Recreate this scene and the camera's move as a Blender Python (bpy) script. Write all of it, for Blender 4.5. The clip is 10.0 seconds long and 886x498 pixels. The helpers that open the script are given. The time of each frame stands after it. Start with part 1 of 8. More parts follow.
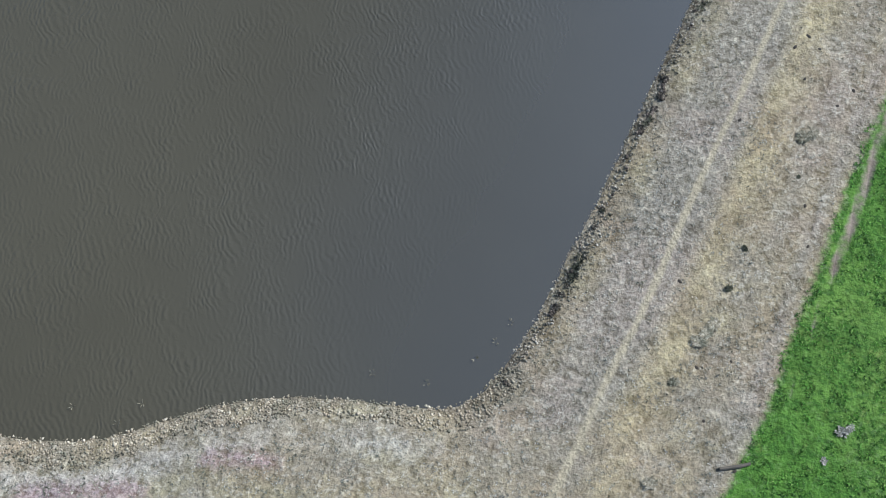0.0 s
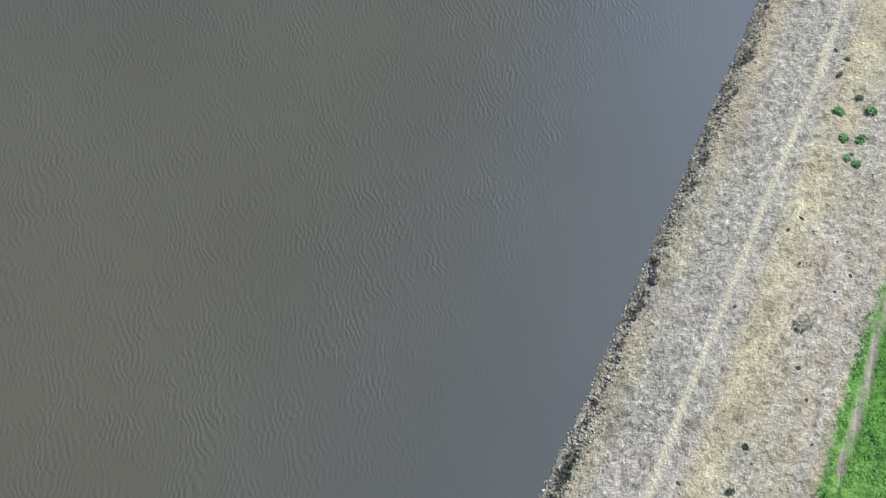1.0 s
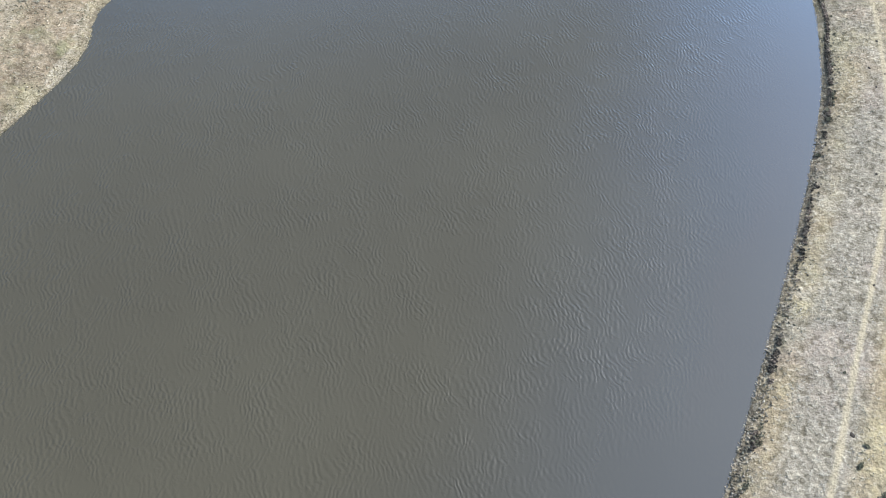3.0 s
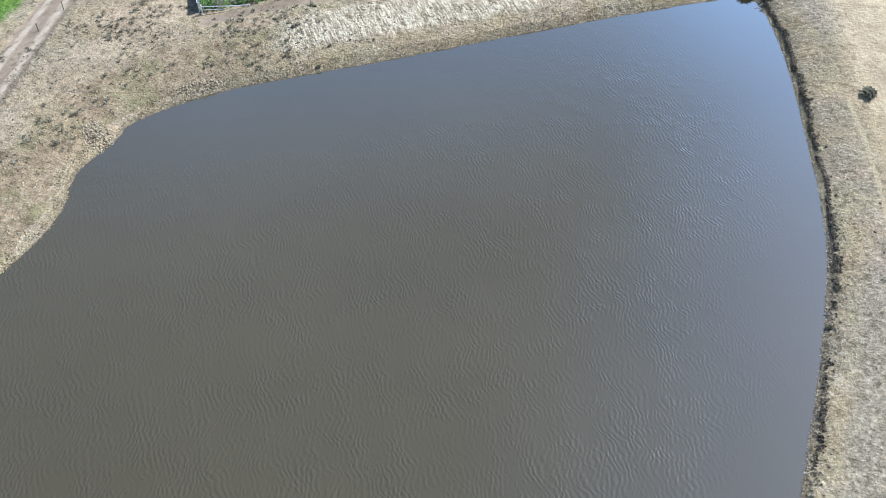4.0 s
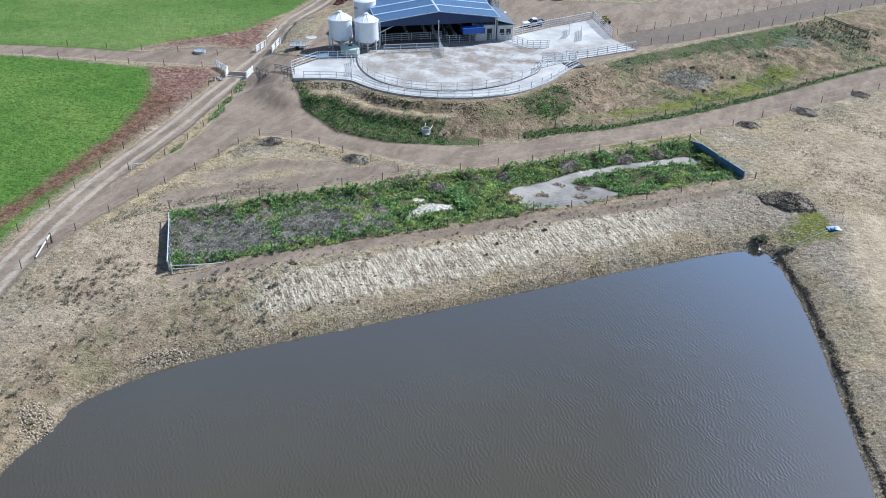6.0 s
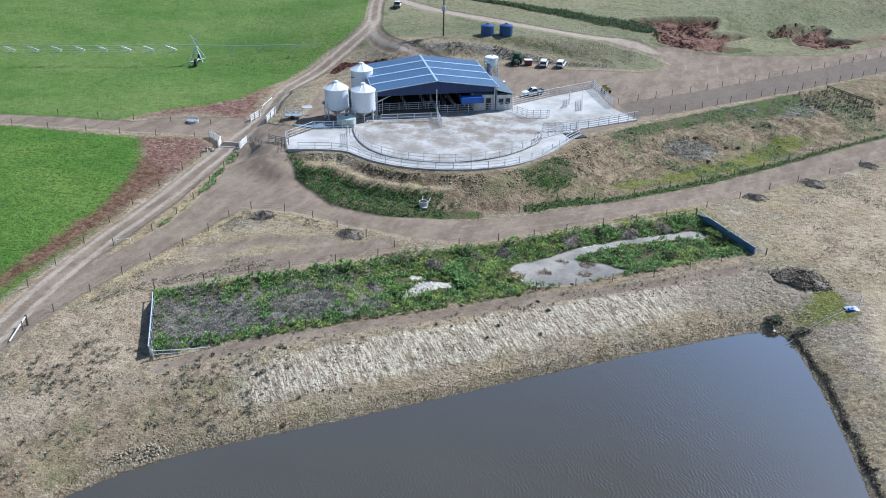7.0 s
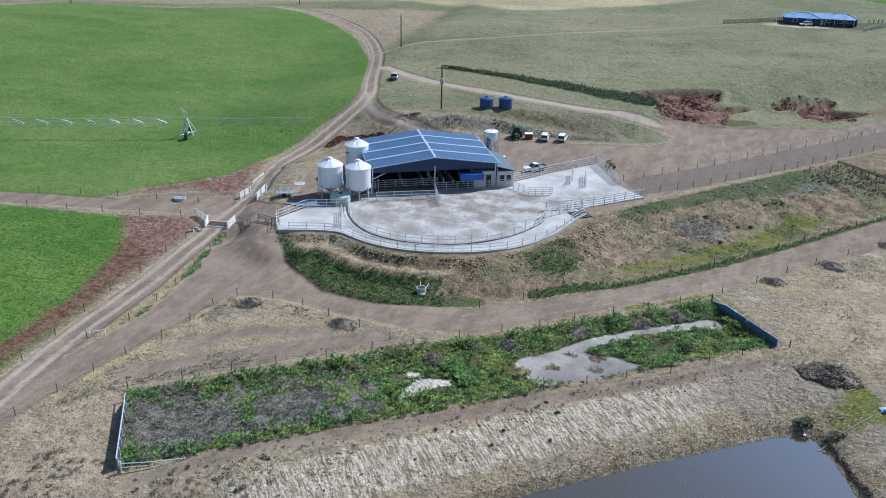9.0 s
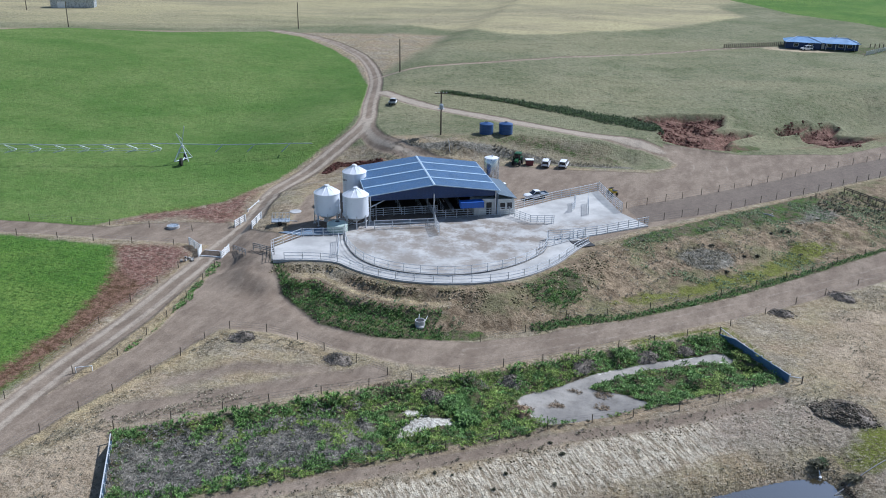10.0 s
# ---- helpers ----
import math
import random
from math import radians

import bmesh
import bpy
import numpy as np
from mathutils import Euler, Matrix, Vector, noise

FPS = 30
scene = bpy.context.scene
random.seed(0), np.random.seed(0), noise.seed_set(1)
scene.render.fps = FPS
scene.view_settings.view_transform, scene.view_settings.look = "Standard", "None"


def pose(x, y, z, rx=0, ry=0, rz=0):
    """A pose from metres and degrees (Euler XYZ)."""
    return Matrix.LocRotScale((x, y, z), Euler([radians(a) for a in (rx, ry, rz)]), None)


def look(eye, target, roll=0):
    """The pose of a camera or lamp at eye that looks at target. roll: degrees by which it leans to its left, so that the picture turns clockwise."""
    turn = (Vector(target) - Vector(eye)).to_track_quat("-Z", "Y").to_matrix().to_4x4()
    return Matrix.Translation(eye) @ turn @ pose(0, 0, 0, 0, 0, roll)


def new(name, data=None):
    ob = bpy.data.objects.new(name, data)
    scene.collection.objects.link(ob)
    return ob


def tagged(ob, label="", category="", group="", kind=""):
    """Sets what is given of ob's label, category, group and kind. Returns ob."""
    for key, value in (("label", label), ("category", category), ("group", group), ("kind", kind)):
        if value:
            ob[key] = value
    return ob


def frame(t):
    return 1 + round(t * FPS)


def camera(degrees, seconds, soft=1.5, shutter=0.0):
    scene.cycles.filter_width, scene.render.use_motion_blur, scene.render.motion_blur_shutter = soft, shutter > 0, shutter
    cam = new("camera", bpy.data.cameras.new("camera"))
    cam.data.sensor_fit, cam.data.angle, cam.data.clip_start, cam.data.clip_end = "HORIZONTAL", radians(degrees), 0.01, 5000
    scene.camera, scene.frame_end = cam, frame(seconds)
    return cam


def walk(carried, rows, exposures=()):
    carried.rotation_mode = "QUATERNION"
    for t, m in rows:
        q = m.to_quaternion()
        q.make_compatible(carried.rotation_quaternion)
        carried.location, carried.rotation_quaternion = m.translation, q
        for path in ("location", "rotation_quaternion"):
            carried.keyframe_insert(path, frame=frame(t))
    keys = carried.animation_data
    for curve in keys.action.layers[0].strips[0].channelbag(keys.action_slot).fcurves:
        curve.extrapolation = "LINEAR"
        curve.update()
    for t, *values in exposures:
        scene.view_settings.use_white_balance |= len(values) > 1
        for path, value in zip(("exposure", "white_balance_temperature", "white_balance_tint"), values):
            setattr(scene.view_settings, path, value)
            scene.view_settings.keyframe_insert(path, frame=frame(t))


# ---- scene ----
cam = camera(54.4, 10.0, 1.0)
PATH = [
    (0, (-0.331, 0.524, 49.034), (-0.524, 1.193, 46.738), -0.2),
    (0.5, (-0.888, 3.437, 49.050), (-1.108, 4.225, 46.794), 0.3),
    (1, (-1.373, 6.358, 49.045), (-1.622, 7.271, 46.840), 0.5),
    (1.5, (-1.801, 9.250, 49.040), (-2.088, 10.302, 46.903), 0.5),
    (2, (-2.228, 12.142, 49.037), (-2.550, 13.328, 46.976), 0.5),
    (2.5, (-2.696, 15.113, 49.018), (-3.052, 16.428, 47.041), 0.5),
    (3, (-3.234, 18.064, 49.006), (-3.619, 19.502, 47.124), 0.5),
    (3.2, (-3.482, 19.265, 48.998), (-3.878, 20.754, 47.159), 0.5),
    (4.3, (-4.912, 25.873, 48.953), (-5.357, 27.605, 47.352), 0.9),
    (4.5, (-5.192, 27.084, 48.949), (-5.646, 28.856, 47.394), 1),
    (5, (-5.969, 30.202, 48.912), (-6.444, 32.069, 47.483), 1),
    (5.5, (-6.707, 33.215, 48.820), (-7.200, 35.154, 47.495), 0.9),
    (7, (-8.692, 40.772, 48.260), (-9.215, 42.847, 47.173), 0.9),
    (7.5, (-9.308, 42.824, 48.186), (-9.835, 44.923, 47.148), 1),
    (8, (-9.881, 44.575, 48.157), (-10.410, 46.693, 47.160), 1),
    (8.5, (-10.454, 46.386, 48.106), (-10.986, 48.520, 47.144), 1),
    (9, (-10.915, 47.942, 48.084), (-11.448, 50.090, 47.154), 1),
    (9.5, (-11.293, 49.535, 48.007), (-11.830, 51.695, 47.110), 1),
    (10, (-11.752, 51.073, 47.926), (-12.289, 53.243, 47.053), 1),
]
EXPOSURE = [(0, 0.40, 5360, 7), (1, 0.87, 5390, 7), (2.5, 0.95, 5570, 7.5), (4.5, 0.77, 5660, 8.5), (5.5, 0.56, 5580, 9.5), (7, 0.40, 5550, 10.5), (10, 0.18, 5520, 11.5)]
walk(cam, [(t, look(eye, target, roll)) for t, eye, target, roll in PATH], EXPOSURE)

SUN_EL, SUN_AZ = 43.0, 43.0  # degrees; azimuth from +y towards +x

world = bpy.data.worlds.new("sky")
scene.world = world
world.use_nodes = True
wn = world.node_tree
sky = wn.nodes.new("ShaderNodeTexSky")
sky.sky_type, sky.sun_disc = "NISHITA", False
sky.sun_elevation, sky.sun_rotation = radians(SUN_EL), radians(SUN_AZ)
sky.air_density, sky.dust_density = 1.2, 0.6
wn.nodes["Background"].inputs["Strength"].default_value = 0.086
wn.links.new(sky.outputs["Color"], wn.nodes["Background"].inputs["Color"])

sun = new("sun", bpy.data.lights.new("sun", "SUN"))
sun.data.energy, sun.data.angle, sun.data.color = 5.0, radians(0.55), (1.0, 0.97, 0.92)
ce, se = math.cos(radians(SUN_EL)), math.sin(radians(SUN_EL))
sun.matrix_world = look((90 * ce * math.sin(radians(SUN_AZ)), 90 * ce * math.cos(radians(SUN_AZ)), 90 * se), (0, 0, 0))

# ---- materials ----


class Nodes:
    """Short hand for building a node material."""

    def __init__(self, name):
        self.mat = bpy.data.materials.new(name)
        self.mat.use_nodes = True
        self.tree = self.mat.node_tree
        self.bsdf = self.tree.nodes["Principled BSDF"]
        self.co = self.tree.nodes.new("ShaderNodeTexCoord").outputs["Object"]
        self.pos = self.tree.nodes.new("ShaderNodeNewGeometry").outputs["Position"]

    def put(self, socket, value):
        if isinstance(value, bpy.types.NodeSocket):
            self.tree.links.new(value, socket)
        elif isinstance(value, tuple) and len(value) == 3 and socket.type == "RGBA":
            socket.default_value = (*value, 1)
        else:
            socket.default_value = value

    def scaled(self, vec, s):
        n = self.tree.nodes.new("ShaderNodeMapping")
        n.inputs["Scale"].default_value = s if isinstance(s, tuple) else (s, s, s)
        self.put(n.inputs["Vector"], vec)
        return n.outputs[0]

    def turned(self, vec, deg, s=(1, 1, 1)):
        n = self.tree.nodes.new("ShaderNodeMapping")
        n.inputs["Rotation"].default_value = (0, 0, radians(deg))
        self.put(n.inputs["Vector"], vec)
        return self.scaled(n.outputs[0], s)

    def noise(self, scale, detail=3.0, rough=0.55, vec=None, dist=0.0):
        n = self.tree.nodes.new("ShaderNodeTexNoise")
        n.inputs["Scale"].default_value, n.inputs["Detail"].default_value = scale, detail
        n.inputs["Roughness"].default_value, n.inputs["Distortion"].default_value = rough, dist
        self.put(n.inputs["Vector"], vec if vec else self.pos)
        return n.outputs[0]

    def cells(self, scale, vec=None, rand=1.0):
        n = self.tree.nodes.new("ShaderNodeTexVoronoi")
        n.inputs["Scale"].default_value, n.inputs["Randomness"].default_value = scale, rand
        self.put(n.inputs["Vector"], vec if vec else self.pos)
        return n.outputs["Distance"]

    def step(self, v, lo, hi, a=0.0, b=1.0):
        n = self.tree.nodes.new("ShaderNodeMapRange")
        n.interpolation_type = "SMOOTHSTEP"
        self.put(n.inputs["Value"], v)
        n.inputs["From Min"].default_value, n.inputs["From Max"].default_value = lo, hi
        n.inputs["To Min"].default_value, n.inputs["To Max"].default_value = a, b
        return n.outputs[0]

    def math(self, op, a, b=0.0, c=0.0):
        n = self.tree.nodes.new("ShaderNodeMath")
        n.operation = op
        for s, v in zip(n.inputs, (a, b, c)):
            self.put(s, v)
        return n.outputs[0]

    def mix(self, f, a, b, mode="MIX"):
        n = self.tree.nodes.new("ShaderNodeMix")
        n.data_type, n.blend_type = "RGBA", mode
        self.put(n.inputs["Factor"], f)
        self.put(n.inputs[6], a)
        self.put(n.inputs[7], b)
        return n.outputs[2]

    def attr(self, name):
        n = self.tree.nodes.new("ShaderNodeAttribute")
        n.attribute_name = name
        return n.outputs["Fac"]

    def bump(self, height, strength=0.3, distance=0.05):
        n = self.tree.nodes.new("ShaderNodeBump")
        n.inputs["Strength"].default_value, n.inputs["Distance"].default_value = strength, distance
        self.put(n.inputs["Height"], height)
        self.put(self.bsdf.inputs["Normal"], n.outputs[0])

    def island(self):
        return self.tree.nodes["Geometry"].outputs["Random Per Island"]

    def done(self, color, rough=0.9, metal=0.0, spec=0.3):
        self.put(self.bsdf.inputs["Base Color"], color)
        self.put(self.bsdf.inputs["Roughness"], rough)
        self.bsdf.inputs["Metallic"].default_value = metal
        self.bsdf.inputs["Specular IOR Level"].default_value = spec
        return self.mat


def plain(name, color, rough=0.7, metal=0.0, vary=0.25, scale=1.5, spec=0.4, bump=0.0):
    """A painted, metal or plastic surface with grain and weathering at two scales."""
    m = Nodes(name)
    big, fine = m.noise(scale, 4), m.noise(scale * 14, 3)
    f = m.math("ADD", m.math("MULTIPLY", big, 0.65), m.math("MULTIPLY", fine, 0.35))
    dark = tuple(c * (1 - vary) for c in color)
    light = tuple(min(1.0, c * (1 + vary * 0.6)) for c in color)
    col = m.mix(m.step(f, 0.32, 0.68), dark, light)
    if bump:
        m.bump(fine, bump, 0.02)
    return m.done(col, m.step(big, 0.3, 0.7, max(0.05, rough - 0.1), min(1.0, rough + 0.1)), metal, spec)


def ground_material():
    m = Nodes("ground")
    wob = m.noise(0.55, 4, 0.65)
    wob2 = m.noise(0.16, 3)
    fine = m.noise(2.6, 5, 0.7)
    grain = m.noise(7.0, 4, 0.7)
    tiny = m.noise(22.0, 3, 0.7)
    patch = m.noise(0.07, 4, 0.6)
    clod = m.cells(4.2)
    jitter = m.math("ADD", m.math("MULTIPLY", wob, 0.5), m.math("MULTIPLY", fine, 0.5))

    def mask(name, lo=0.42, hi=0.58, amount=0.35):
        v = m.math("ADD", m.attr(name), m.math("MULTIPLY", m.math("SUBTRACT", jitter, 0.5), amount * 2))
        return m.step(v, lo, hi)

    # dry pasture
    tan, grey, straw, umber = (0.272, 0.212, 0.132), (0.240, 0.202, 0.146), (0.375, 0.310, 0.182), (0.145, 0.106, 0.068)
    c = m.mix(m.step(wob2, 0.36, 0.62), tan, grey)
    c = m.mix(m.math("MULTIPLY", m.step(wob, 0.48, 0.72), 0.55), c, straw)
    c = m.mix(m.math("MULTIPLY", m.step(patch, 0.5, 0.7), 0.30), c, (0.252, 0.208, 0.122))
    c = m.mix(m.math("MULTIPLY", m.step(m.noise(0.33, 4, 0.7), 0.58, 0.75), 0.5), c, umber)
    zone = m.noise(0.19, 4, 0.65, m.turned(m.pos, 70, (1, 0.7, 1)))
    zone2 = m.noise(0.28, 4, 0.65, m.turned(m.pos, 20, (0.8, 1.3, 1)))
    c = m.mix(m.math("MULTIPLY", m.step(zone, 0.50, 0.68), 0.6), c, (0.315, 0.238, 0.170))
    c = m.mix(m.math("MULTIPLY", m.step(zone, 0.32, 0.48, 1.0, 0.0), 0.7), c, (0.290, 0.248, 0.152))
    c = m.mix(m.math("MULTIPLY", m.step(zone2, 0.54, 0.72), 0.6), c, (0.405, 0.348, 0.262))
    c = m.mix(m.math("MULTIPLY", mask("straw", 0.30, 0.85, 0.5), 0.7), c, m.mix(m.step(m.noise(0.45, 5, 0.7), 0.36, 0.64), (0.275, 0.208, 0.118), (0.435, 0.352, 0.196)))
    # trodden bare ground with thin straw
    sand = m.mix(m.step(m.noise(0.22, 5, 0.68), 0.36, 0.64), (0.270, 0.209, 0.145), (0.405, 0.325, 0.232))
    c = m.mix(m.math("MULTIPLY", mask("sand", 0.30, 0.70, 0.4), 0.85), c, sand)
    # bleached, streaky dead grass on the banks
    streak = m.noise(1.5, 4, 0.7, m.turned(m.pos, -36.7, (2.4, 0.36, 1)))
    pale = m.mix(m.step(streak, 0.40, 0.58), (0.262, 0.212, 0.150), (0.540, 0.480, 0.375))
    c = m.mix(m.math("MULTIPLY", mask("pale", 0.30, 0.80, 0.9), 0.9), c, pale)
    silver = m.mix(m.step(fine, 0.35, 0.65), (0.185, 0.158, 0.120), (0.298, 0.258, 0.202))
    silver = m.mix(m.math("MULTIPLY", m.step(zone, 0.46, 0.6), 0.55), silver, (0.300, 0.240, 0.192))
    c = m.mix(m.math("MULTIPLY", mask("silver", 0.3, 0.75), 0.8), c, silver)
    c = m.mix(m.math("MULTIPLY", mask("bleach", 0.3, 0.95, 0.6), 0.55), c, m.mix(m.step(fine, 0.34, 0.66), (0.34, 0.30, 0.265), (0.54, 0.49, 0.44)))
    # reddish creeping weed
    c = m.mix(m.math("MULTIPLY", mask("mauve", 0.35, 0.75, 0.5), 0.7), c, m.mix(m.step(fine, 0.36, 0.64), (0.17, 0.085, 0.095), (0.33, 0.235, 0.235)))
    # olive rough pasture on the rise
    olive = m.mix(m.step(m.noise(0.045, 5, 0.65), 0.36, 0.64), (0.138, 0.150, 0.078), (0.208, 0.204, 0.124))
    olive = m.mix(m.math("MULTIPLY", m.step(m.noise(0.5, 4, 0.7), 0.5, 0.72), 0.5), olive, (0.072, 0.095, 0.036))
    olive = m.mix(m.math("MULTIPLY", m.step(m.noise(0.016, 5, 0.7, m.turned(m.pos, -14, (0.5, 1.6, 1))), 0.46, 0.60), 0.6), olive, (0.258, 0.236, 0.142))
    olive = m.mix(m.math("MULTIPLY", m.step(m.noise(0.2, 6, 0.8), 0.52, 0.66), 0.6), olive, (0.085, 0.105, 0.045))
    c = m.mix(mask("olive", 0.3, 0.7), c, olive)
    c = m.mix(m.math("MULTIPLY", mask("strawfield", 0.3, 0.7), 0.85), c, m.mix(m.step(m.noise(0.03, 5, 0.7, m.turned(m.pos, -10, (0.5, 1.6, 1))), 0.38, 0.62), (0.30, 0.262, 0.165), (0.455, 0.395, 0.225)))
    soil = m.mix(m.step(m.noise(0.6, 6, 0.78), 0.36, 0.62), (0.135, 0.098, 0.062), (0.295, 0.224, 0.148))
    soil = m.mix(m.math("MULTIPLY", m.step(m.noise(0.13, 5, 0.7), 0.46, 0.62), 0.7), soil, (0.150, 0.150, 0.072))
    c = m.mix(mask("soil", 0.35, 0.65, 0.3), c, soil)
    # rank weeds
    weed = m.mix(m.step(m.noise(0.8, 5, 0.7), 0.4, 0.62), (0.125, 0.105, 0.066), (0.066, 0.112, 0.026))
    weed = m.mix(m.math("MULTIPLY", m.step(fine, 0.52, 0.68), 0.6), weed, (0.032, 0.055, 0.014))
    c = m.mix(mask("weed", 0.4, 0.6, 0.5), c, weed)
    stalk = m.mix(m.step(m.noise(1.6, 5, 0.75), 0.36, 0.64), (0.105, 0.098, 0.080), (0.265, 0.246, 0.205))
    c = m.mix(mask("stalk", 0.4, 0.62, 0.5), c, stalk)
    moss = m.mix(m.step(fine, 0.4, 0.66), (0.158, 0.180, 0.030), (0.105, 0.098, 0.034))
    c = m.mix(mask("moss", 0.34, 0.70, 0.9), c, moss)
    # sown pasture
    lush = m.mix(m.step(m.noise(0.05, 4, 0.6), 0.38, 0.66), (0.084, 0.172, 0.026), (0.140, 0.220, 0.044))
    lush = m.mix(m.math("MULTIPLY", m.step(m.noise(2.2, 4, 0.65), 0.48, 0.60), 0.7), lush, (0.034, 0.086, 0.014))
    lush = m.mix(m.math("MULTIPLY", m.step(m.noise(0.30, 6, 0.82, m.turned(m.pos, 5, (0.6, 1.5, 1))), 0.46, 0.62), 0.5), lush, (0.046, 0.105, 0.018))
    lush = m.mix(m.math("MULTIPLY", m.step(m.noise(0.9, 5, 0.75), 0.56, 0.72), 0.6), lush, (0.165, 0.200, 0.050))
    hay = m.mix(m.step(m.noise(0.05, 6, 0.72, m.turned(m.pos, 12, (0.7, 1.2, 1))), 0.34, 0.66), (0.088, 0.164, 0.033), (0.152, 0.210, 0.062))
    hay = m.mix(m.math("MULTIPLY", m.step(m.noise(0.7, 5, 0.75), 0.46, 0.66), 0.6), hay, (0.080, 0.155, 0.032))
    lush = m.mix(m.attr("hay"), lush, hay)
    c = m.mix(mask("green", 0.38, 0.62, 0.42), c, lush)
    # bare soils
    red = m.mix(m.step(m.noise(1.4, 5, 0.75), 0.38, 0.62), (0.090, 0.032, 0.026), (0.230, 0.118, 0.098))
    c = m.mix(m.math("MULTIPLY", mask("red", 0.28, 0.80, 0.9), 0.85), c, red)
    dirt = m.mix(m.step(m.noise(0.3, 5, 0.7, m.turned(m.pos, 8, (1.6, 0.5, 1))), 0.36, 0.64), (0.185, 0.143, 0.108), (0.262, 0.208, 0.158))
    dirt = m.mix(m.math("MULTIPLY", m.step(fine, 0.5, 0.75), 0.45), dirt, (0.120, 0.098, 0.080))
    c = m.mix(mask("dirt", 0.40, 0.60, 0.24), c, dirt)
    c = m.mix(m.math("MULTIPLY", mask("mud", 0.35, 0.65, 0.4), 0.7), c, (0.135, 0.112, 0.095))
    c = m.mix(m.math("MULTIPLY", mask("wheel", 0.32, 0.66, 0.25), 0.85), c, (0.385, 0.330, 0.262))
    c = m.mix(m.math("MULTIPLY", mask("track", 0.30, 0.66, 0.14), 0.88), c, m.mix(m.step(m.noise(0.5, 5, 0.7), 0.36, 0.64), (0.365, 0.288, 0.195), (0.500, 0.410, 0.280)))
    sludge = m.mix(m.step(m.noise(0.16, 3, 0.5), 0.42, 0.60), (0.205, 0.190, 0.172), (0.325, 0.300, 0.265))
    sludge = m.mix(m.math("MULTIPLY", m.step(m.noise(0.35, 5, 0.7), 0.58, 0.70), 0.6), sludge, (0.20, 0.168, 0.135))
    c = m.mix(mask("sludge", 0.44, 0.56, 0.45), c, sludge)
    c = m.mix(mask("salt", 0.44, 0.58, 0.9), c, m.mix(m.step(fine, 0.36, 0.62), (0.33, 0.30, 0.255), (0.60, 0.57, 0.50)))
    # wet, trodden rim of the dam
    c = m.mix(m.math("MULTIPLY", mask("rim", 0.35, 0.65, 0.35), 0.85), c, m.mix(m.step(clod, 0.15, 0.65), (0.29, 0.235, 0.155), (0.105, 0.083, 0.058)))
    # bleached tips of dead stalks; the shade in gaps between them is painted dark
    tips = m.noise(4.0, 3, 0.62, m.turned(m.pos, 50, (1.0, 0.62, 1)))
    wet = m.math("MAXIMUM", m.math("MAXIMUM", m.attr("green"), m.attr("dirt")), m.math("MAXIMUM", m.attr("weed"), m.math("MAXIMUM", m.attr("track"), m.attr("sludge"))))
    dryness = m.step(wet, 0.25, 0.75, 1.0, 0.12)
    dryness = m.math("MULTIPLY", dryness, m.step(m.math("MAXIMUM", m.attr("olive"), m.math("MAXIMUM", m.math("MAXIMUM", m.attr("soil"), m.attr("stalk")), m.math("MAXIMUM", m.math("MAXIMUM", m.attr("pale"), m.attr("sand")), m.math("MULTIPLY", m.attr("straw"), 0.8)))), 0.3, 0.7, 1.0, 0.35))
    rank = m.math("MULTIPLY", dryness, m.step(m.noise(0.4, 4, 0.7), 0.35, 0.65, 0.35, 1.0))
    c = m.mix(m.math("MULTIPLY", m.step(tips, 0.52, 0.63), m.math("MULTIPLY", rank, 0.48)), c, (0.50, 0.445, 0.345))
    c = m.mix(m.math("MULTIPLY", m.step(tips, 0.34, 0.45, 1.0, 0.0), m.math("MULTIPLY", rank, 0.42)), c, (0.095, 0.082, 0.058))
    # stride-scale clumps, hoof marks and dark plants, with shaded hollows and lit tops painted
    rest = m.math("MAXIMUM", m.step(wet, 0.2, 0.8, 1.0, 0.4), m.math("MULTIPLY", m.attr("green"), 0.7))
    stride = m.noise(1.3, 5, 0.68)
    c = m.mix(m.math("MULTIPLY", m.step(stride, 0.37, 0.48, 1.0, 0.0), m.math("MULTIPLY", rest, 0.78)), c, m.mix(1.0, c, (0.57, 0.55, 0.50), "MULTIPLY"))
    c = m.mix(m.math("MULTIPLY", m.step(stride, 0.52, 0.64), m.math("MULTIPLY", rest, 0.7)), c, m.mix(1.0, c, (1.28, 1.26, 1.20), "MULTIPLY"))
    c = m.mix(m.math("MULTIPLY", m.step(m.math("ADD", m.math("ABSOLUTE", m.math("SUBTRACT", m.attr("path"), 0.5)), m.math("MULTIPLY", m.math("SUBTRACT", jitter, 0.5), 0.07)), 0.006, 0.034, 1.0, 0.0), 0.82), c, (0.400, 0.330, 0.215))
    # tufts and hollows: fine mottling everywhere, darker where the grain dips
    plain_c = c
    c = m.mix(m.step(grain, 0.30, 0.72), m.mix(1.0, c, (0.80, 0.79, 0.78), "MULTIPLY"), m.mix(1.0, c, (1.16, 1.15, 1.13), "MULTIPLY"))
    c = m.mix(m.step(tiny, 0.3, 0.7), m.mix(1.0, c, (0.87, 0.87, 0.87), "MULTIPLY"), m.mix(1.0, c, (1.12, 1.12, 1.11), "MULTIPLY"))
    c = m.mix(m.math("MULTIPLY", m.attr("sludge"), 0.8), c, plain_c)
    smooth = m.math("MAXIMUM", m.attr("dirt"), m.math("MAXIMUM", m.attr("wheel"), m.attr("sludge")))
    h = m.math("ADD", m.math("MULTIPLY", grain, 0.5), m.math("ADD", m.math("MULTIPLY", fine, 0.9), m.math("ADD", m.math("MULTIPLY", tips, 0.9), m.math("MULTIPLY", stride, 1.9))))
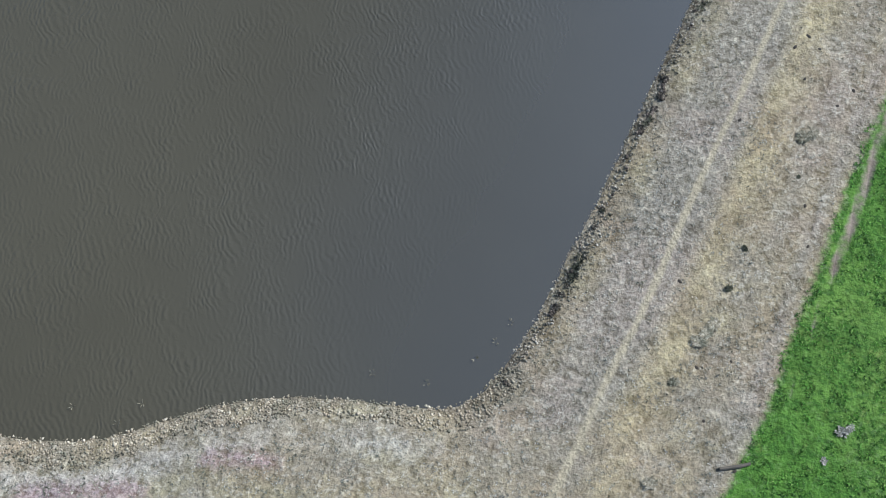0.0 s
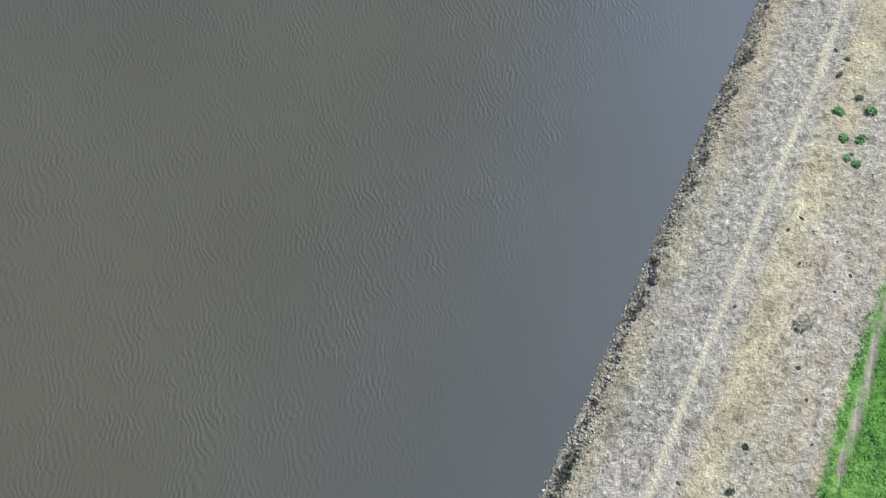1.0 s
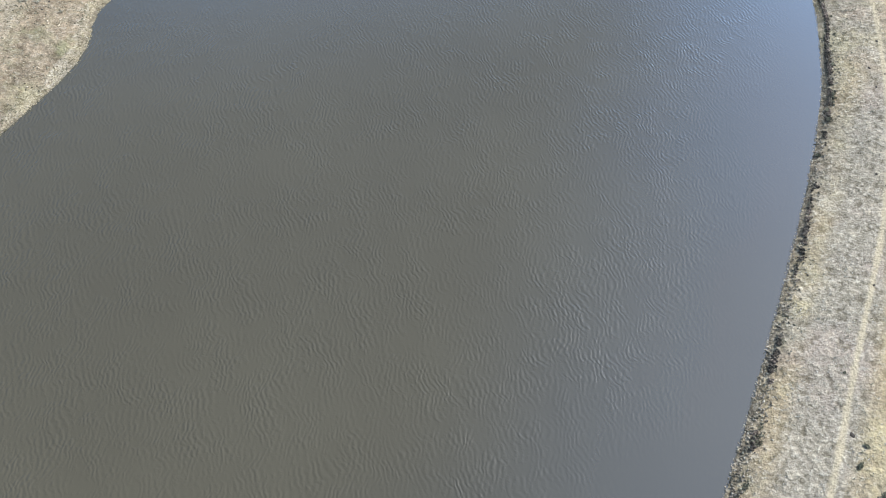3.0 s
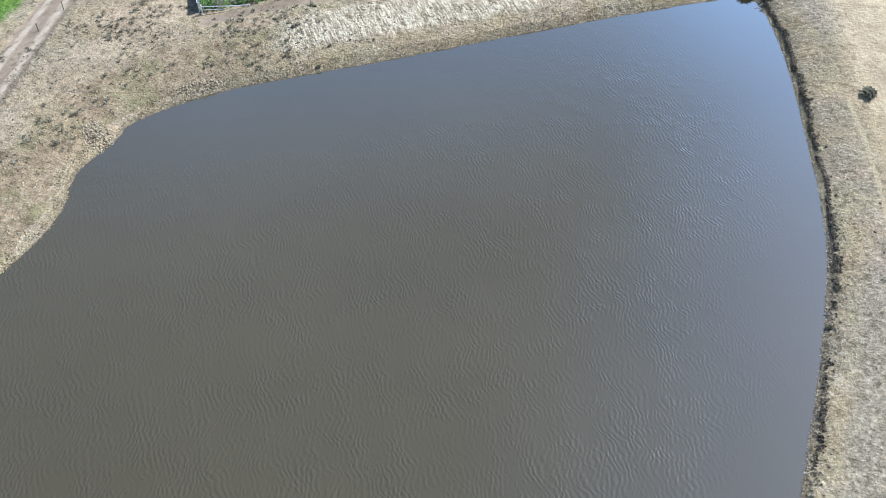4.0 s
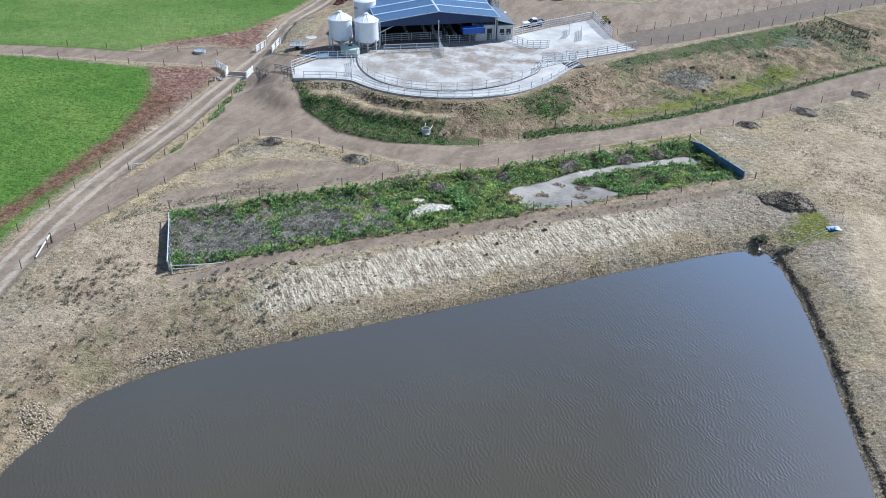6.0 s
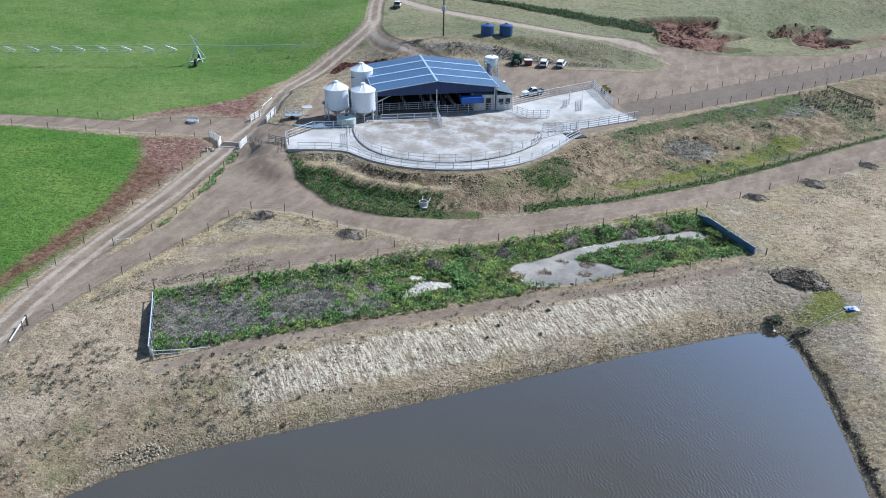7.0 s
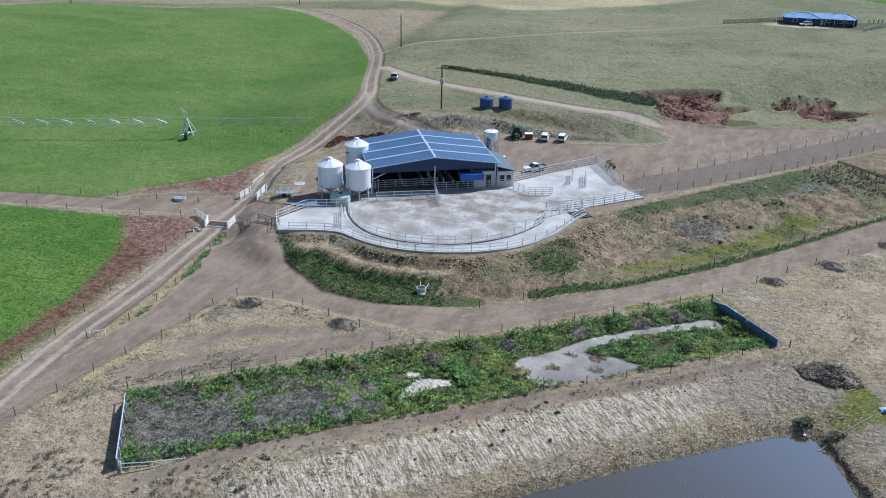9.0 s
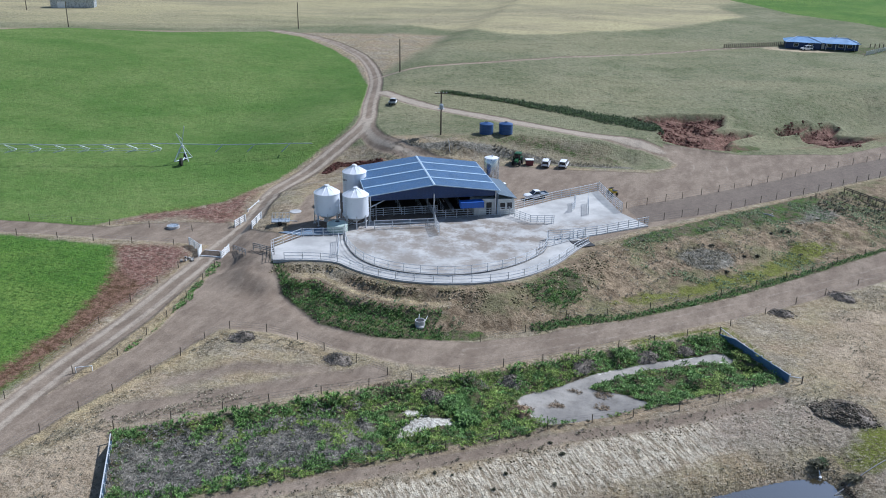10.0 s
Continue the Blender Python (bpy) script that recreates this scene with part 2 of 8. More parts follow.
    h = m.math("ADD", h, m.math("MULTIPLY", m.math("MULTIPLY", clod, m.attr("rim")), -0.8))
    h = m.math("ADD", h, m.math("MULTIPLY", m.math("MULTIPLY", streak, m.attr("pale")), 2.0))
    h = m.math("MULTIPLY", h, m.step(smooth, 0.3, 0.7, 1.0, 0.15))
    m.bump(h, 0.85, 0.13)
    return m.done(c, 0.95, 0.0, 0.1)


def water_material():
    m = Nodes("dam water")
    warp = m.noise(0.25, 1, 0.5)
    bent = m.tree.nodes.new("ShaderNodeVectorMath")
    bent.operation = "MULTIPLY_ADD"
    m.put(bent.inputs[0], m.math("SUBTRACT", warp, 0.5))
    bent.inputs[1].default_value = (0.9, 0.9, 0)
    m.put(bent.inputs[2], m.pos)
    pos = bent.outputs[0]
    def train(deg, per_metre, bend):
        n = m.tree.nodes.new("ShaderNodeTexWave")
        n.inputs["Scale"].default_value = per_metre / 3.18
        n.inputs["Distortion"].default_value, n.inputs["Detail"].default_value = bend, 2.0
        n.inputs["Detail Scale"].default_value, n.inputs["Detail Roughness"].default_value = 0.75, 0.6
        m.put(n.inputs["Vector"], m.turned(pos, deg))
        return n.outputs["Fac"]

    swell = m.noise(0.5, 2, 0.5, m.turned(pos, 60, (1.0, 1.7, 1)))
    gust = m.step(m.noise(0.13, 4, 0.65), 0.34, 0.62, 0.5, 1.0)
    group = m.step(m.noise(0.5, 4, 0.7), 0.42, 0.60, 0.1, 1.0)
    group2 = m.step(m.noise(0.45, 4, 0.7, m.turned(m.pos, 130)), 0.42, 0.60, 0.1, 1.0)
    h = m.math("ADD", m.math("MULTIPLY", train(-36, 2.7, 9.0), group), m.math("MULTIPLY", train(-6, 3.1, 9.0), group2))
    h = m.math("ADD", m.math("MULTIPLY", h, 0.125), m.math("MULTIPLY", swell, 0.15))
    h = m.math("MULTIPLY", h, m.math("MULTIPLY", gust, m.attr("chop")))
    silt = m.mix(m.step(m.noise(0.03, 4, 0.6), 0.3, 0.7), (0.0600, 0.0500, 0.0298), (0.0700, 0.0588, 0.0356))
    m.bump(h, 0.5, 0.29)
    m.bsdf.inputs["IOR"].default_value = 1.01
    mat = m.done(silt, 0.5, 0.0, 0.0)
    # the gloss of rippled water, stronger at a slant
    fres = m.tree.nodes.new("ShaderNodeFresnel")
    fres.inputs["IOR"].default_value = 1.33
    gloss = m.tree.nodes.new("ShaderNodeBsdfGlossy")
    gloss.inputs["Roughness"].default_value = 0.05
    both = m.tree.nodes.new("ShaderNodeMixShader")
    normal = m.bsdf.inputs["Normal"].links[0].from_socket
    m.put(fres.inputs["Normal"], normal)
    m.put(gloss.inputs["Normal"], normal)
    m.put(both.inputs[0], m.math("MINIMUM", m.math("MULTIPLY", fres.outputs[0], m.math("MULTIPLY_ADD", m.attr("lee"), -6.6, 9.6)), 1.0))
    m.put(both.inputs[1], m.bsdf.outputs[0])
    m.put(both.inputs[2], gloss.outputs[0])
    m.put(m.tree.nodes["Material Output"].inputs["Surface"], both.outputs[0])
    return mat


def leafy(name, a, b, c, rough=0.7):
    m = Nodes(name)
    r = m.island()
    col = m.mix(m.step(r, 0.0, 0.6), a, b)
    col = m.mix(m.math("MULTIPLY", m.step(r, 0.6, 1.0), 0.9), col, c)
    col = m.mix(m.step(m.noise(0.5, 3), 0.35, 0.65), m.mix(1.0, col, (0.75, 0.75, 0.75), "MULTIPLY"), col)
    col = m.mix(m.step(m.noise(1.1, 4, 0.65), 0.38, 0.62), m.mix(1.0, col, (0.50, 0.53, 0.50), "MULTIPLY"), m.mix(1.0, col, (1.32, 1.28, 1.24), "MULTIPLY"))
    return m.done(col, rough, 0.0, 0.2)


def ribbed(name, color, per_metre, rough=0.45, metal=0.0, axis=0, depth=0.02):
    """Corrugated sheet: ribs in relief across one of the object's axes, with faded and dusty areas."""
    m = Nodes(name)
    n = m.tree.nodes.new("ShaderNodeTexWave")
    n.bands_direction = "XYZ"[axis]
    n.inputs["Scale"].default_value = per_metre / 3.18
    m.put(n.inputs["Vector"], m.co)
    fade = m.noise(0.6, 4, 0.6, m.co)
    dust = m.noise(9.0, 3, 0.6, m.co)
    col = m.mix(m.step(fade, 0.35, 0.65), tuple(c * 0.86 for c in color), tuple(min(1, c * 1.1) for c in color))
    col = m.mix(m.math("MULTIPLY", m.step(dust, 0.5, 0.75), 0.18), col, (0.35, 0.31, 0.27))
    m.bump(n.outputs["Fac"], 0.8, depth)
    return m.done(col, m.step(fade, 0.3, 0.7, rough - 0.08, rough + 0.12), metal, 0.4)


def concrete_material():
    m = Nodes("yard concrete")
    stain = m.noise(0.22, 5, 0.65)
    fine = m.noise(6.0, 4, 0.7)
    col = m.mix(m.step(stain, 0.34, 0.66), (0.345, 0.335, 0.315), (0.50, 0.485, 0.455))
    col = m.mix(m.math("MULTIPLY", m.attr("muck"), m.step(m.noise(0.35, 5, 0.7), 0.35, 0.62)), col, (0.215, 0.18, 0.145))
    col = m.mix(m.math("MULTIPLY", m.step(fine, 0.5, 0.78), 0.3), col, (0.33, 0.30, 0.26))
    m.bump(fine, 0.25, 0.02)
    return m.done(col, 0.85, 0.0, 0.25)


MAT = {
    "ground": ground_material(), "water": water_material(), "concrete": concrete_material(),
    "inner_kerb": plain("stained kerb concrete", (0.20, 0.19, 0.175), 0.9, scale=0.8),
    "kerb": plain("kerb concrete", (0.42, 0.41, 0.40), 0.85, scale=0.8),
    "roof": ribbed("blue roof sheet", (0.050, 0.108, 0.205), 4.0, 0.42, 0.0, 1),
    "skylight": plain("fibreglass sheet", (0.36, 0.47, 0.57), 0.35, vary=0.12),
    "trim": plain("pale blue flashing", (0.42, 0.51, 0.60), 0.4, vary=0.12),
    "cladding": ribbed("dark blue wall sheet", (0.018, 0.042, 0.120), 5.0, 0.45, 0.0, 0),
    "lean_roof": ribbed("slate blue lean-to sheet", (0.10, 0.135, 0.175), 4.0, 0.4),
    "cream": plain("off white panel", (0.58, 0.58, 0.55), 0.5, vary=0.12),
    "tarp": plain("bright blue tarpaulin", (0.030, 0.110, 0.42), 0.5, vary=0.2),
    "galv": plain("galvanised pipe", (0.60, 0.61, 0.62), 0.42, 0.25, 0.2, 3.0),
    "silo": plain("silo sheet", (0.74, 0.77, 0.81), 0.36, 0.05, 0.05, 0.6),
    "silo_roof": plain("silo roof sheet", (0.80, 0.81, 0.82), 0.4, 0.1, 0.1),
    "steel": plain("stainless steel", (0.60, 0.62, 0.64), 0.28, 0.8, 0.15),
    "dark": plain("shadowed machinery", (0.03, 0.03, 0.032), 0.6),
    "white": plain("white paint", (0.76, 0.76, 0.74), 0.45, vary=0.12),
    "car_white": plain("white car paint", (0.80, 0.80, 0.80), 0.22, vary=0.05, spec=0.6),
    "glass": plain("dark window glass", (0.018, 0.022, 0.026), 0.08, vary=0.1, spec=0.7),
    "rubber": plain("tyre rubber", (0.022, 0.021, 0.020), 0.85),
    "tractor": plain("green machine paint", (0.016, 0.085, 0.030), 0.4),
    "yellow": plain("yellow paint", (0.62, 0.44, 0.03), 0.4),
    "maroon": plain("maroon plastic", (0.16, 0.035, 0.04), 0.5),
    "poly_blue": plain("blue poly tank", (0.030, 0.075, 0.19), 0.45, vary=0.15),
    "poly_green": plain("pale green tank", (0.42, 0.50, 0.44), 0.5, vary=0.12),
    "wood": plain("weathered timber", (0.16, 0.125, 0.095), 0.9, vary=0.4, scale=3),
    "post": plain("treated post", (0.105, 0.085, 0.062), 0.9, vary=0.4, scale=3),
    "wire": plain("fence wire", (0.25, 0.25, 0.25), 0.5, 0.6),
    "barrier": ribbed("blue grey barrier sheet", (0.055, 0.095, 0.155), 6.0, 0.5, 0.0, 0),
    "barrier_blue": ribbed("blue barrier sheet", (0.075, 0.150, 0.265), 6.0, 0.5, 0.0, 0),
    # colour of the silos' shade on concrete, used for the slab beside them
    "silo_shade": ribbed("blue grey silo shade", (0.15, 0.20, 0.26), 5.0, 0.55, 0.0, 0),
    "rock": plain("field stone", (0.41, 0.345, 0.245), 0.95, vary=0.45, scale=2.5, bump=0.5),
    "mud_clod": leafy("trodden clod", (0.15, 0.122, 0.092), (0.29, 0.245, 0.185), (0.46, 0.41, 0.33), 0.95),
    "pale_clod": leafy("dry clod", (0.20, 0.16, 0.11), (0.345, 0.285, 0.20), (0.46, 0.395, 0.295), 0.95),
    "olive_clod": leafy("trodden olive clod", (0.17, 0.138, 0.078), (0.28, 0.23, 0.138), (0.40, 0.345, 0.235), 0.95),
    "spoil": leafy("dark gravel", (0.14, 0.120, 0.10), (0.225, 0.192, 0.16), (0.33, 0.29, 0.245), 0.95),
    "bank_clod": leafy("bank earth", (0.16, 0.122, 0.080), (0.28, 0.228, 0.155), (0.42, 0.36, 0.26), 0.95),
    # earth darkened to stand for the shaded face of the shore lip
    "lip": leafy("bank earth in painted shade", (0.052, 0.042, 0.034), (0.105, 0.082, 0.063), (0.24, 0.195, 0.155), 0.95),
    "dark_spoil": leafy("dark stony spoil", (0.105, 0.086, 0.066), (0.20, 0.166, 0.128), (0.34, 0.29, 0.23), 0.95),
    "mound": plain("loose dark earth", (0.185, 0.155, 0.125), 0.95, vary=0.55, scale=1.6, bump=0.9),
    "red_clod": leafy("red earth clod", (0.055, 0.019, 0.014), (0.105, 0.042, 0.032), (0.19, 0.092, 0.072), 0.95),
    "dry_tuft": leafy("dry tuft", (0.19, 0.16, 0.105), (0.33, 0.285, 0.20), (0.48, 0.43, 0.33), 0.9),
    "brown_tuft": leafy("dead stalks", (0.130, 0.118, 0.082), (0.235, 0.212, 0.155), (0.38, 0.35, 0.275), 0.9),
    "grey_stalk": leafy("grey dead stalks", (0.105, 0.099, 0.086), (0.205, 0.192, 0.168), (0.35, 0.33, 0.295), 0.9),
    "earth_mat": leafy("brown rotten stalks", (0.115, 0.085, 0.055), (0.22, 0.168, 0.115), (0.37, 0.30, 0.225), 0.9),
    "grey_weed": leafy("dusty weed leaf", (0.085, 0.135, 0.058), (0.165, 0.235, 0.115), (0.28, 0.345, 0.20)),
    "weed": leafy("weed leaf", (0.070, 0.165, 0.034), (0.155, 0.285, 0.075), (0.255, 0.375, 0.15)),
    # dark leaf of the bank clumps; below the yard its darkness is painted shade
    "dark_weed": leafy("deep green and shaded weed leaf", (0.042, 0.108, 0.026), (0.088, 0.180, 0.045), (0.155, 0.255, 0.080)),
    # green of the far drain, lowered to include the shadows among its growth
    "drain_weed": leafy("drain weed leaf darkened for shade", (0.034, 0.062, 0.022), (0.062, 0.105, 0.036), (0.11, 0.155, 0.06)),
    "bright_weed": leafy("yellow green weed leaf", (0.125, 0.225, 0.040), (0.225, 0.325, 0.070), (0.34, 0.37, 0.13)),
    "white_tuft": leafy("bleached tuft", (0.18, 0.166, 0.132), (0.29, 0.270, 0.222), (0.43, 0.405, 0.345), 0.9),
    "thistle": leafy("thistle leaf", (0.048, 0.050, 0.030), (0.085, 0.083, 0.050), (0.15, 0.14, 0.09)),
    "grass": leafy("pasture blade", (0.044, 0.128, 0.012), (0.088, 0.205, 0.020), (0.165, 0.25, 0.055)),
    "dung": plain("dried dung", (0.045, 0.034, 0.024), 0.95, vary=0.4, scale=4),
    "rust": plain("tan earth", (0.24, 0.165, 0.10), 0.9, vary=0.45, scale=3),
    "pivot_steel": plain("galvanised truss", (0.55, 0.60, 0.62), 0.4, 0.35, 0.15),
    "house_roof": ribbed("bright blue roof sheet", (0.10, 0.235, 0.43), 4.0, 0.4),
    "house_wall": plain("blue house wall", (0.022, 0.045, 0.12), 0.6, vary=0.15),
    "pipe": plain("grey poly pipe", (0.26, 0.25, 0.24), 0.6),
    "tin": plain("silver grey paint", (0.36, 0.40, 0.44), 0.3, 0.3, 0.1),
    "brick": plain("grey rubble", (0.33, 0.31, 0.28), 0.9, vary=0.35),
}


# ---- shapes ----


class Shape:
    """Collects faces for one mesh."""

    def __init__(self):
        self.v, self.f = [], []

    def add(self, verts, faces, m=None):
        k = len(self.v)
        self.v += [tuple(m @ Vector(p)) if m else tuple(p) for p in verts]
        self.f += [tuple(i + k for i in f) for f in faces]
        return self

    def box(self, c, s, m=None, taper=1.0):
        x, y, z = (a / 2 for a in s)
        t = taper
        p = [(-x, -y, -z), (x, -y, -z), (x, y, -z), (-x, y, -z), (-x * t, -y * t, z), (x * t, -y * t, z), (x * t, y * t, z), (-x * t, y * t, z)]
        p = [(a + c[0], b + c[1], d + c[2]) for a, b, d in p]
        return self.add(p, [(3, 2, 1, 0), (4, 5, 6, 7), (0, 1, 5, 4), (1, 2, 6, 5), (2, 3, 7, 6), (3, 0, 4, 7)], m)

    def rod(self, a, b, r, n=6, r2=None):
        a, b = Vector(a), Vector(b)
        q = (b - a).to_track_quat("Z", "Y").to_matrix()
        r2 = r if r2 is None else r2
        ring = [(math.cos(2 * math.pi * i / n), math.sin(2 * math.pi * i / n)) for i in range(n)]
        p = [a + q @ Vector((c * r, s * r, 0)) for c, s in ring] + [b + q @ Vector((c * r2, s * r2, 0)) for c, s in ring]
        fs = [(i, (i + 1) % n, n + (i + 1) % n, n + i) for i in range(n)] + [tuple(range(n - 1, -1, -1)), tuple(range(n, 2 * n))]
        return self.add(p, fs)

    def tube(self, pts, r, n=6):
        pts = [Vector(p) for p in pts]
        rings = []
        for i, p in enumerate(pts):
            d = (pts[min(i + 1, len(pts) - 1)] - pts[max(i - 1, 0)]).normalized()
            q = d.to_track_quat("Z", "Y").to_matrix()
            rings += [p + q @ Vector((r * math.cos(2 * math.pi * j / n), r * math.sin(2 * math.pi * j / n), 0)) for j in range(n)]
        fs = []
        for i in range(len(pts) - 1):
            fs += [(i * n + j, i * n + (j + 1) % n, (i + 1) * n + (j + 1) % n, (i + 1) * n + j) for j in range(n)]
        fs += [tuple(range(n - 1, -1, -1)), tuple(range((len(pts) - 1) * n, len(pts) * n))]
        return self.add(rings, fs)

    def lathe(self, profile, n=32, c=(0, 0, 0), m=None):
        """profile: (radius, height) from the bottom up; the ends are closed."""
        p, fs = [], []
        for r, z in profile:
            p += [(c[0] + r * math.cos(2 * math.pi * i / n), c[1] + r * math.sin(2 * math.pi * i / n), c[2] + z) for i in range(n)]
        for k in range(len(profile) - 1):
            fs += [(k * n + i, k * n + (i + 1) % n, (k + 1) * n + (i + 1) % n, (k + 1) * n + i) for i in range(n)]
        fs += [tuple(range(n - 1, -1, -1)), tuple(range((len(profile) - 1) * n, len(profile) * n))]
        return self.add(p, fs, m)

    def prism(self, outline, x0, x1, m=None):
        """An outline in (y, z), drawn along x."""
        n = len(outline)
        p = [(x0, y, z) for y, z in outline] + [(x1, y, z) for y, z in outline]
        fs = [(i, (i + 1) % n, n + (i + 1) % n, n + i) for i in range(n)] + [tuple(range(n - 1, -1, -1)), tuple(range(n, 2 * n))]
        return self.add(p, fs, m)

    def slab(self, poly, z0, z1):
        n = len(poly)
        p = [(x, y, z0) for x, y in poly] + [(x, y, z1) for x, y in poly]
        fs = [(i, (i + 1) % n, n + (i + 1) % n, n + i) for i in range(n)] + [tuple(range(n - 1, -1, -1)), tuple(range(n, 2 * n))]
        return self.add(p, fs)

    def mesh(self, name, material, smooth=False, bevel=0.0):
        me = bpy.data.meshes.new(name)
        bm = bmesh.new()
        vs = [bm.verts.new(p) for p in self.v]
        for f in self.f:
            try:
                bm.faces.new([vs[i] for i in f])
            except ValueError:
                pass
        big = [f for f in bm.faces if len(f.verts) > 4]
        if big:
            bmesh.ops.triangulate(bm, faces=big)
        bmesh.ops.recalc_face_normals(bm, faces=bm.faces)
        if bevel:
            bmesh.ops.bevel(bm, geom=[e for e in bm.edges if e.is_manifold and e.calc_face_angle(0) > 0.5], offset=bevel, segments=2, affect="EDGES", profile=0.6)
        bm.to_mesh(me)
        bm.free()
        me.materials.append(MAT[material])
        if smooth:
            me.polygons.foreach_set("use_smooth", [True] * len(me.polygons))
            me.set_sharp_from_angle(angle=radians(38))
        return me


def thing(name, m, label, category, group="", kind=""):
    ob = new(name)
    ob.empty_display_size = 0.2
    ob.matrix_world = m
    return tagged(ob, label, category, group, kind)


def part(name, shape, material, parent, label="", smooth=False, bevel=0.0, m=None):
    me = shape if isinstance(shape, bpy.types.Mesh) else shape.mesh(name, material, smooth, bevel)
    ob = new(name, me)
    ob.parent = parent
    if m is not None:
        ob.matrix_basis = m
    return tagged(ob, label)


def solid(name, shape, material, label, category, group="", kind="", smooth=False, m=None, bevel=0.0):
    ob = new(name, shape.mesh(name, material, smooth, bevel))
    if m is not None:
        ob.matrix_world = m
    return tagged(ob, label, category, group, kind)


# ---- plan of the land ----


def rounded(pts, times=2, closed=True):
    """Corner cutting of a polygon or a line."""
    p = np.array(pts, float)
    for _ in range(times):
        q = np.roll(p, -1, 0) if closed else p[1:]
        a = p if closed else p[:-1]
        r = np.stack([0.75 * a + 0.25 * q, 0.25 * a + 0.75 * q], 1).reshape(-1, 2)
        p = r if closed else np.concatenate([p[:1], r, p[-1:]])
    return p


def line_dist(X, Y, pts, closed=False):
    p = np.array(pts, float)
    q = np.roll(p, -1, 0) if closed else p[1:]
    a = p if closed else p[:-1]
    best = np.full(X.shape, 1e9)
    for (ax, ay), (bx, by) in zip(a, q):
        dx, dy = bx - ax, by - ay
        t = np.clip(((X - ax) * dx + (Y - ay) * dy) / (dx * dx + dy * dy + 1e-12), 0, 1)
        best = np.minimum(best, (X - ax - t * dx) ** 2 + (Y - ay - t * dy) ** 2)
    return np.sqrt(best)


def inside(X, Y, pts):
    p = np.array(pts, float)
    hit = np.zeros(X.shape, bool)
    for (ax, ay), (bx, by) in zip(p, np.roll(p, -1, 0)):
        if ay != by:
            hit ^= ((ay > Y) != (by > Y)) & (X < (bx - ax) * (Y - ay) / (by - ay) + ax)
    return hit


def signed(X, Y, pts):
    """Distance to a polygon's edge, negative inside."""
    d = line_dist(X, Y, pts, True)
    return np.where(inside(X, Y, pts), -d, d)


def ss(lo, hi, v):
    t = np.clip((v - lo) / (hi - lo), 0, 1)
    return t * t * (3 - 2 * t)


def vnoise(X, Y, size, seed=0):
    """Smooth value noise, -1 to 1, of that size in metres."""
    x, y = X / size + seed * 17.3, Y / size - seed * 9.7
    xi, yi = np.floor(x), np.floor(y)
    fx, fy = x - xi, y - yi
    fx, fy = fx * fx * (3 - 2 * fx), fy * fy * (3 - 2 * fy)

    def h(a, b):
        s = np.sin(a * 127.1 + b * 311.7 + seed * 74.7) * 43758.5453
        return s - np.floor(s)

    lo = h(xi, yi) * (1 - fx) + h(xi + 1, yi) * fx
    hi = h(xi, yi + 1) * (1 - fx) + h(xi + 1, yi + 1) * fx
    return 2 * (lo * (1 - fy) + hi * fy) - 1


DAM = rounded([(-25, -2.6), (-20, -1.4), (-16.4, 1), (-13.7, 2.7), (-10.2, 4.1), (-6.1, 4.9), (-2.9, 5.4), (-1, 6), (0.4, 7.6), (2, 12), (2.8, 16.1), (3.6, 19.3), (4.9, 26.3),
               (6.5, 34.8), (8.2, 44.2), (9.5, 51.2), (11.2, 61.5), (12.6, 71.6), (13.4, 81), (13.1, 88), (12.4, 95), (10.9, 109), (9.4, 117), (7.9, 122.6), (6.0, 124.6), (-4.4, 117.9),
               (-13.2, 111.8), (-29.3, 100.1), (-39, 93.4), (-45, 89), (-48.4, 85.2), (-50.9, 81.3), (-50.4, 79.6), (-51.2, 76), (-51.4, 73), (-49.8, 69.5), (-49.4, 66), (-50, 62),
               (-51, 56), (-54, 40), (-54, 20), (-46, 2), (-35, -4)], 1)
PAD = [(-58.6, 147.0), (-50.9, 149.0), (-44.0, 145.4), (-39.6, 144.7), (-34.0, 145.6), (-29.4, 147.4), (-25.4, 150.0), (-21.6, 156.2), (-18.2, 165.2), (-10.5, 174.4), (4.0, 190.6), (30.0, 217.5), (70, 258),
       (60, 268), (24, 233), (4, 226), (-6, 216), (-12, 206), (-25, 203.4), (-37, 202.5), (-50, 197), (-62, 188), (-66, 174), (-63, 160)]
TRAP = [(-57.9, 109.7), (-51.2, 98.9), (4.6, 137.6), (-1.5, 148.1)]
ROAD = rounded([(-61, 60), (-65.5, 88), (-68.4, 103), (-69.3, 112), (-69.7, 120), (-69.1, 127), (-68.7, 134), (-69.0, 142), (-69.4, 150), (-69.5, 162), (-71.6, 172), (-73.2, 180), (-72.5, 187.5), (-71, 195), (-69.2, 202.5), (-67.6, 209), (-68.6, 216), (-71.6, 225),
                (-74.5, 236.5), (-79.4, 253.6), (-89.2, 276.8), (-100.3, 292), (-112, 304), (-126, 315), (-137, 319)], 2, False)
BRANCH = rounded([(-68.4, 214), (-66.8, 208.8), (-64, 204.5), (-61, 201), (-57, 198.3), (-52, 198), (-44, 196.5)], 2, False)
LOOP = rounded([(-72, 236.5), (-60.5, 228.6), (-49.5, 224), (-34.6, 219.6), (-23.2, 217.3), (-14.5, 218), (-8.5, 218), (-1, 221), (9, 225), (20, 229)], 2, False)
FARTRACK = rounded([(-80, 253), (-75.5, 261.5), (-51.2, 279), (-23, 301), (0.6, 324), (21.4, 339), (31, 332)], 2, False)
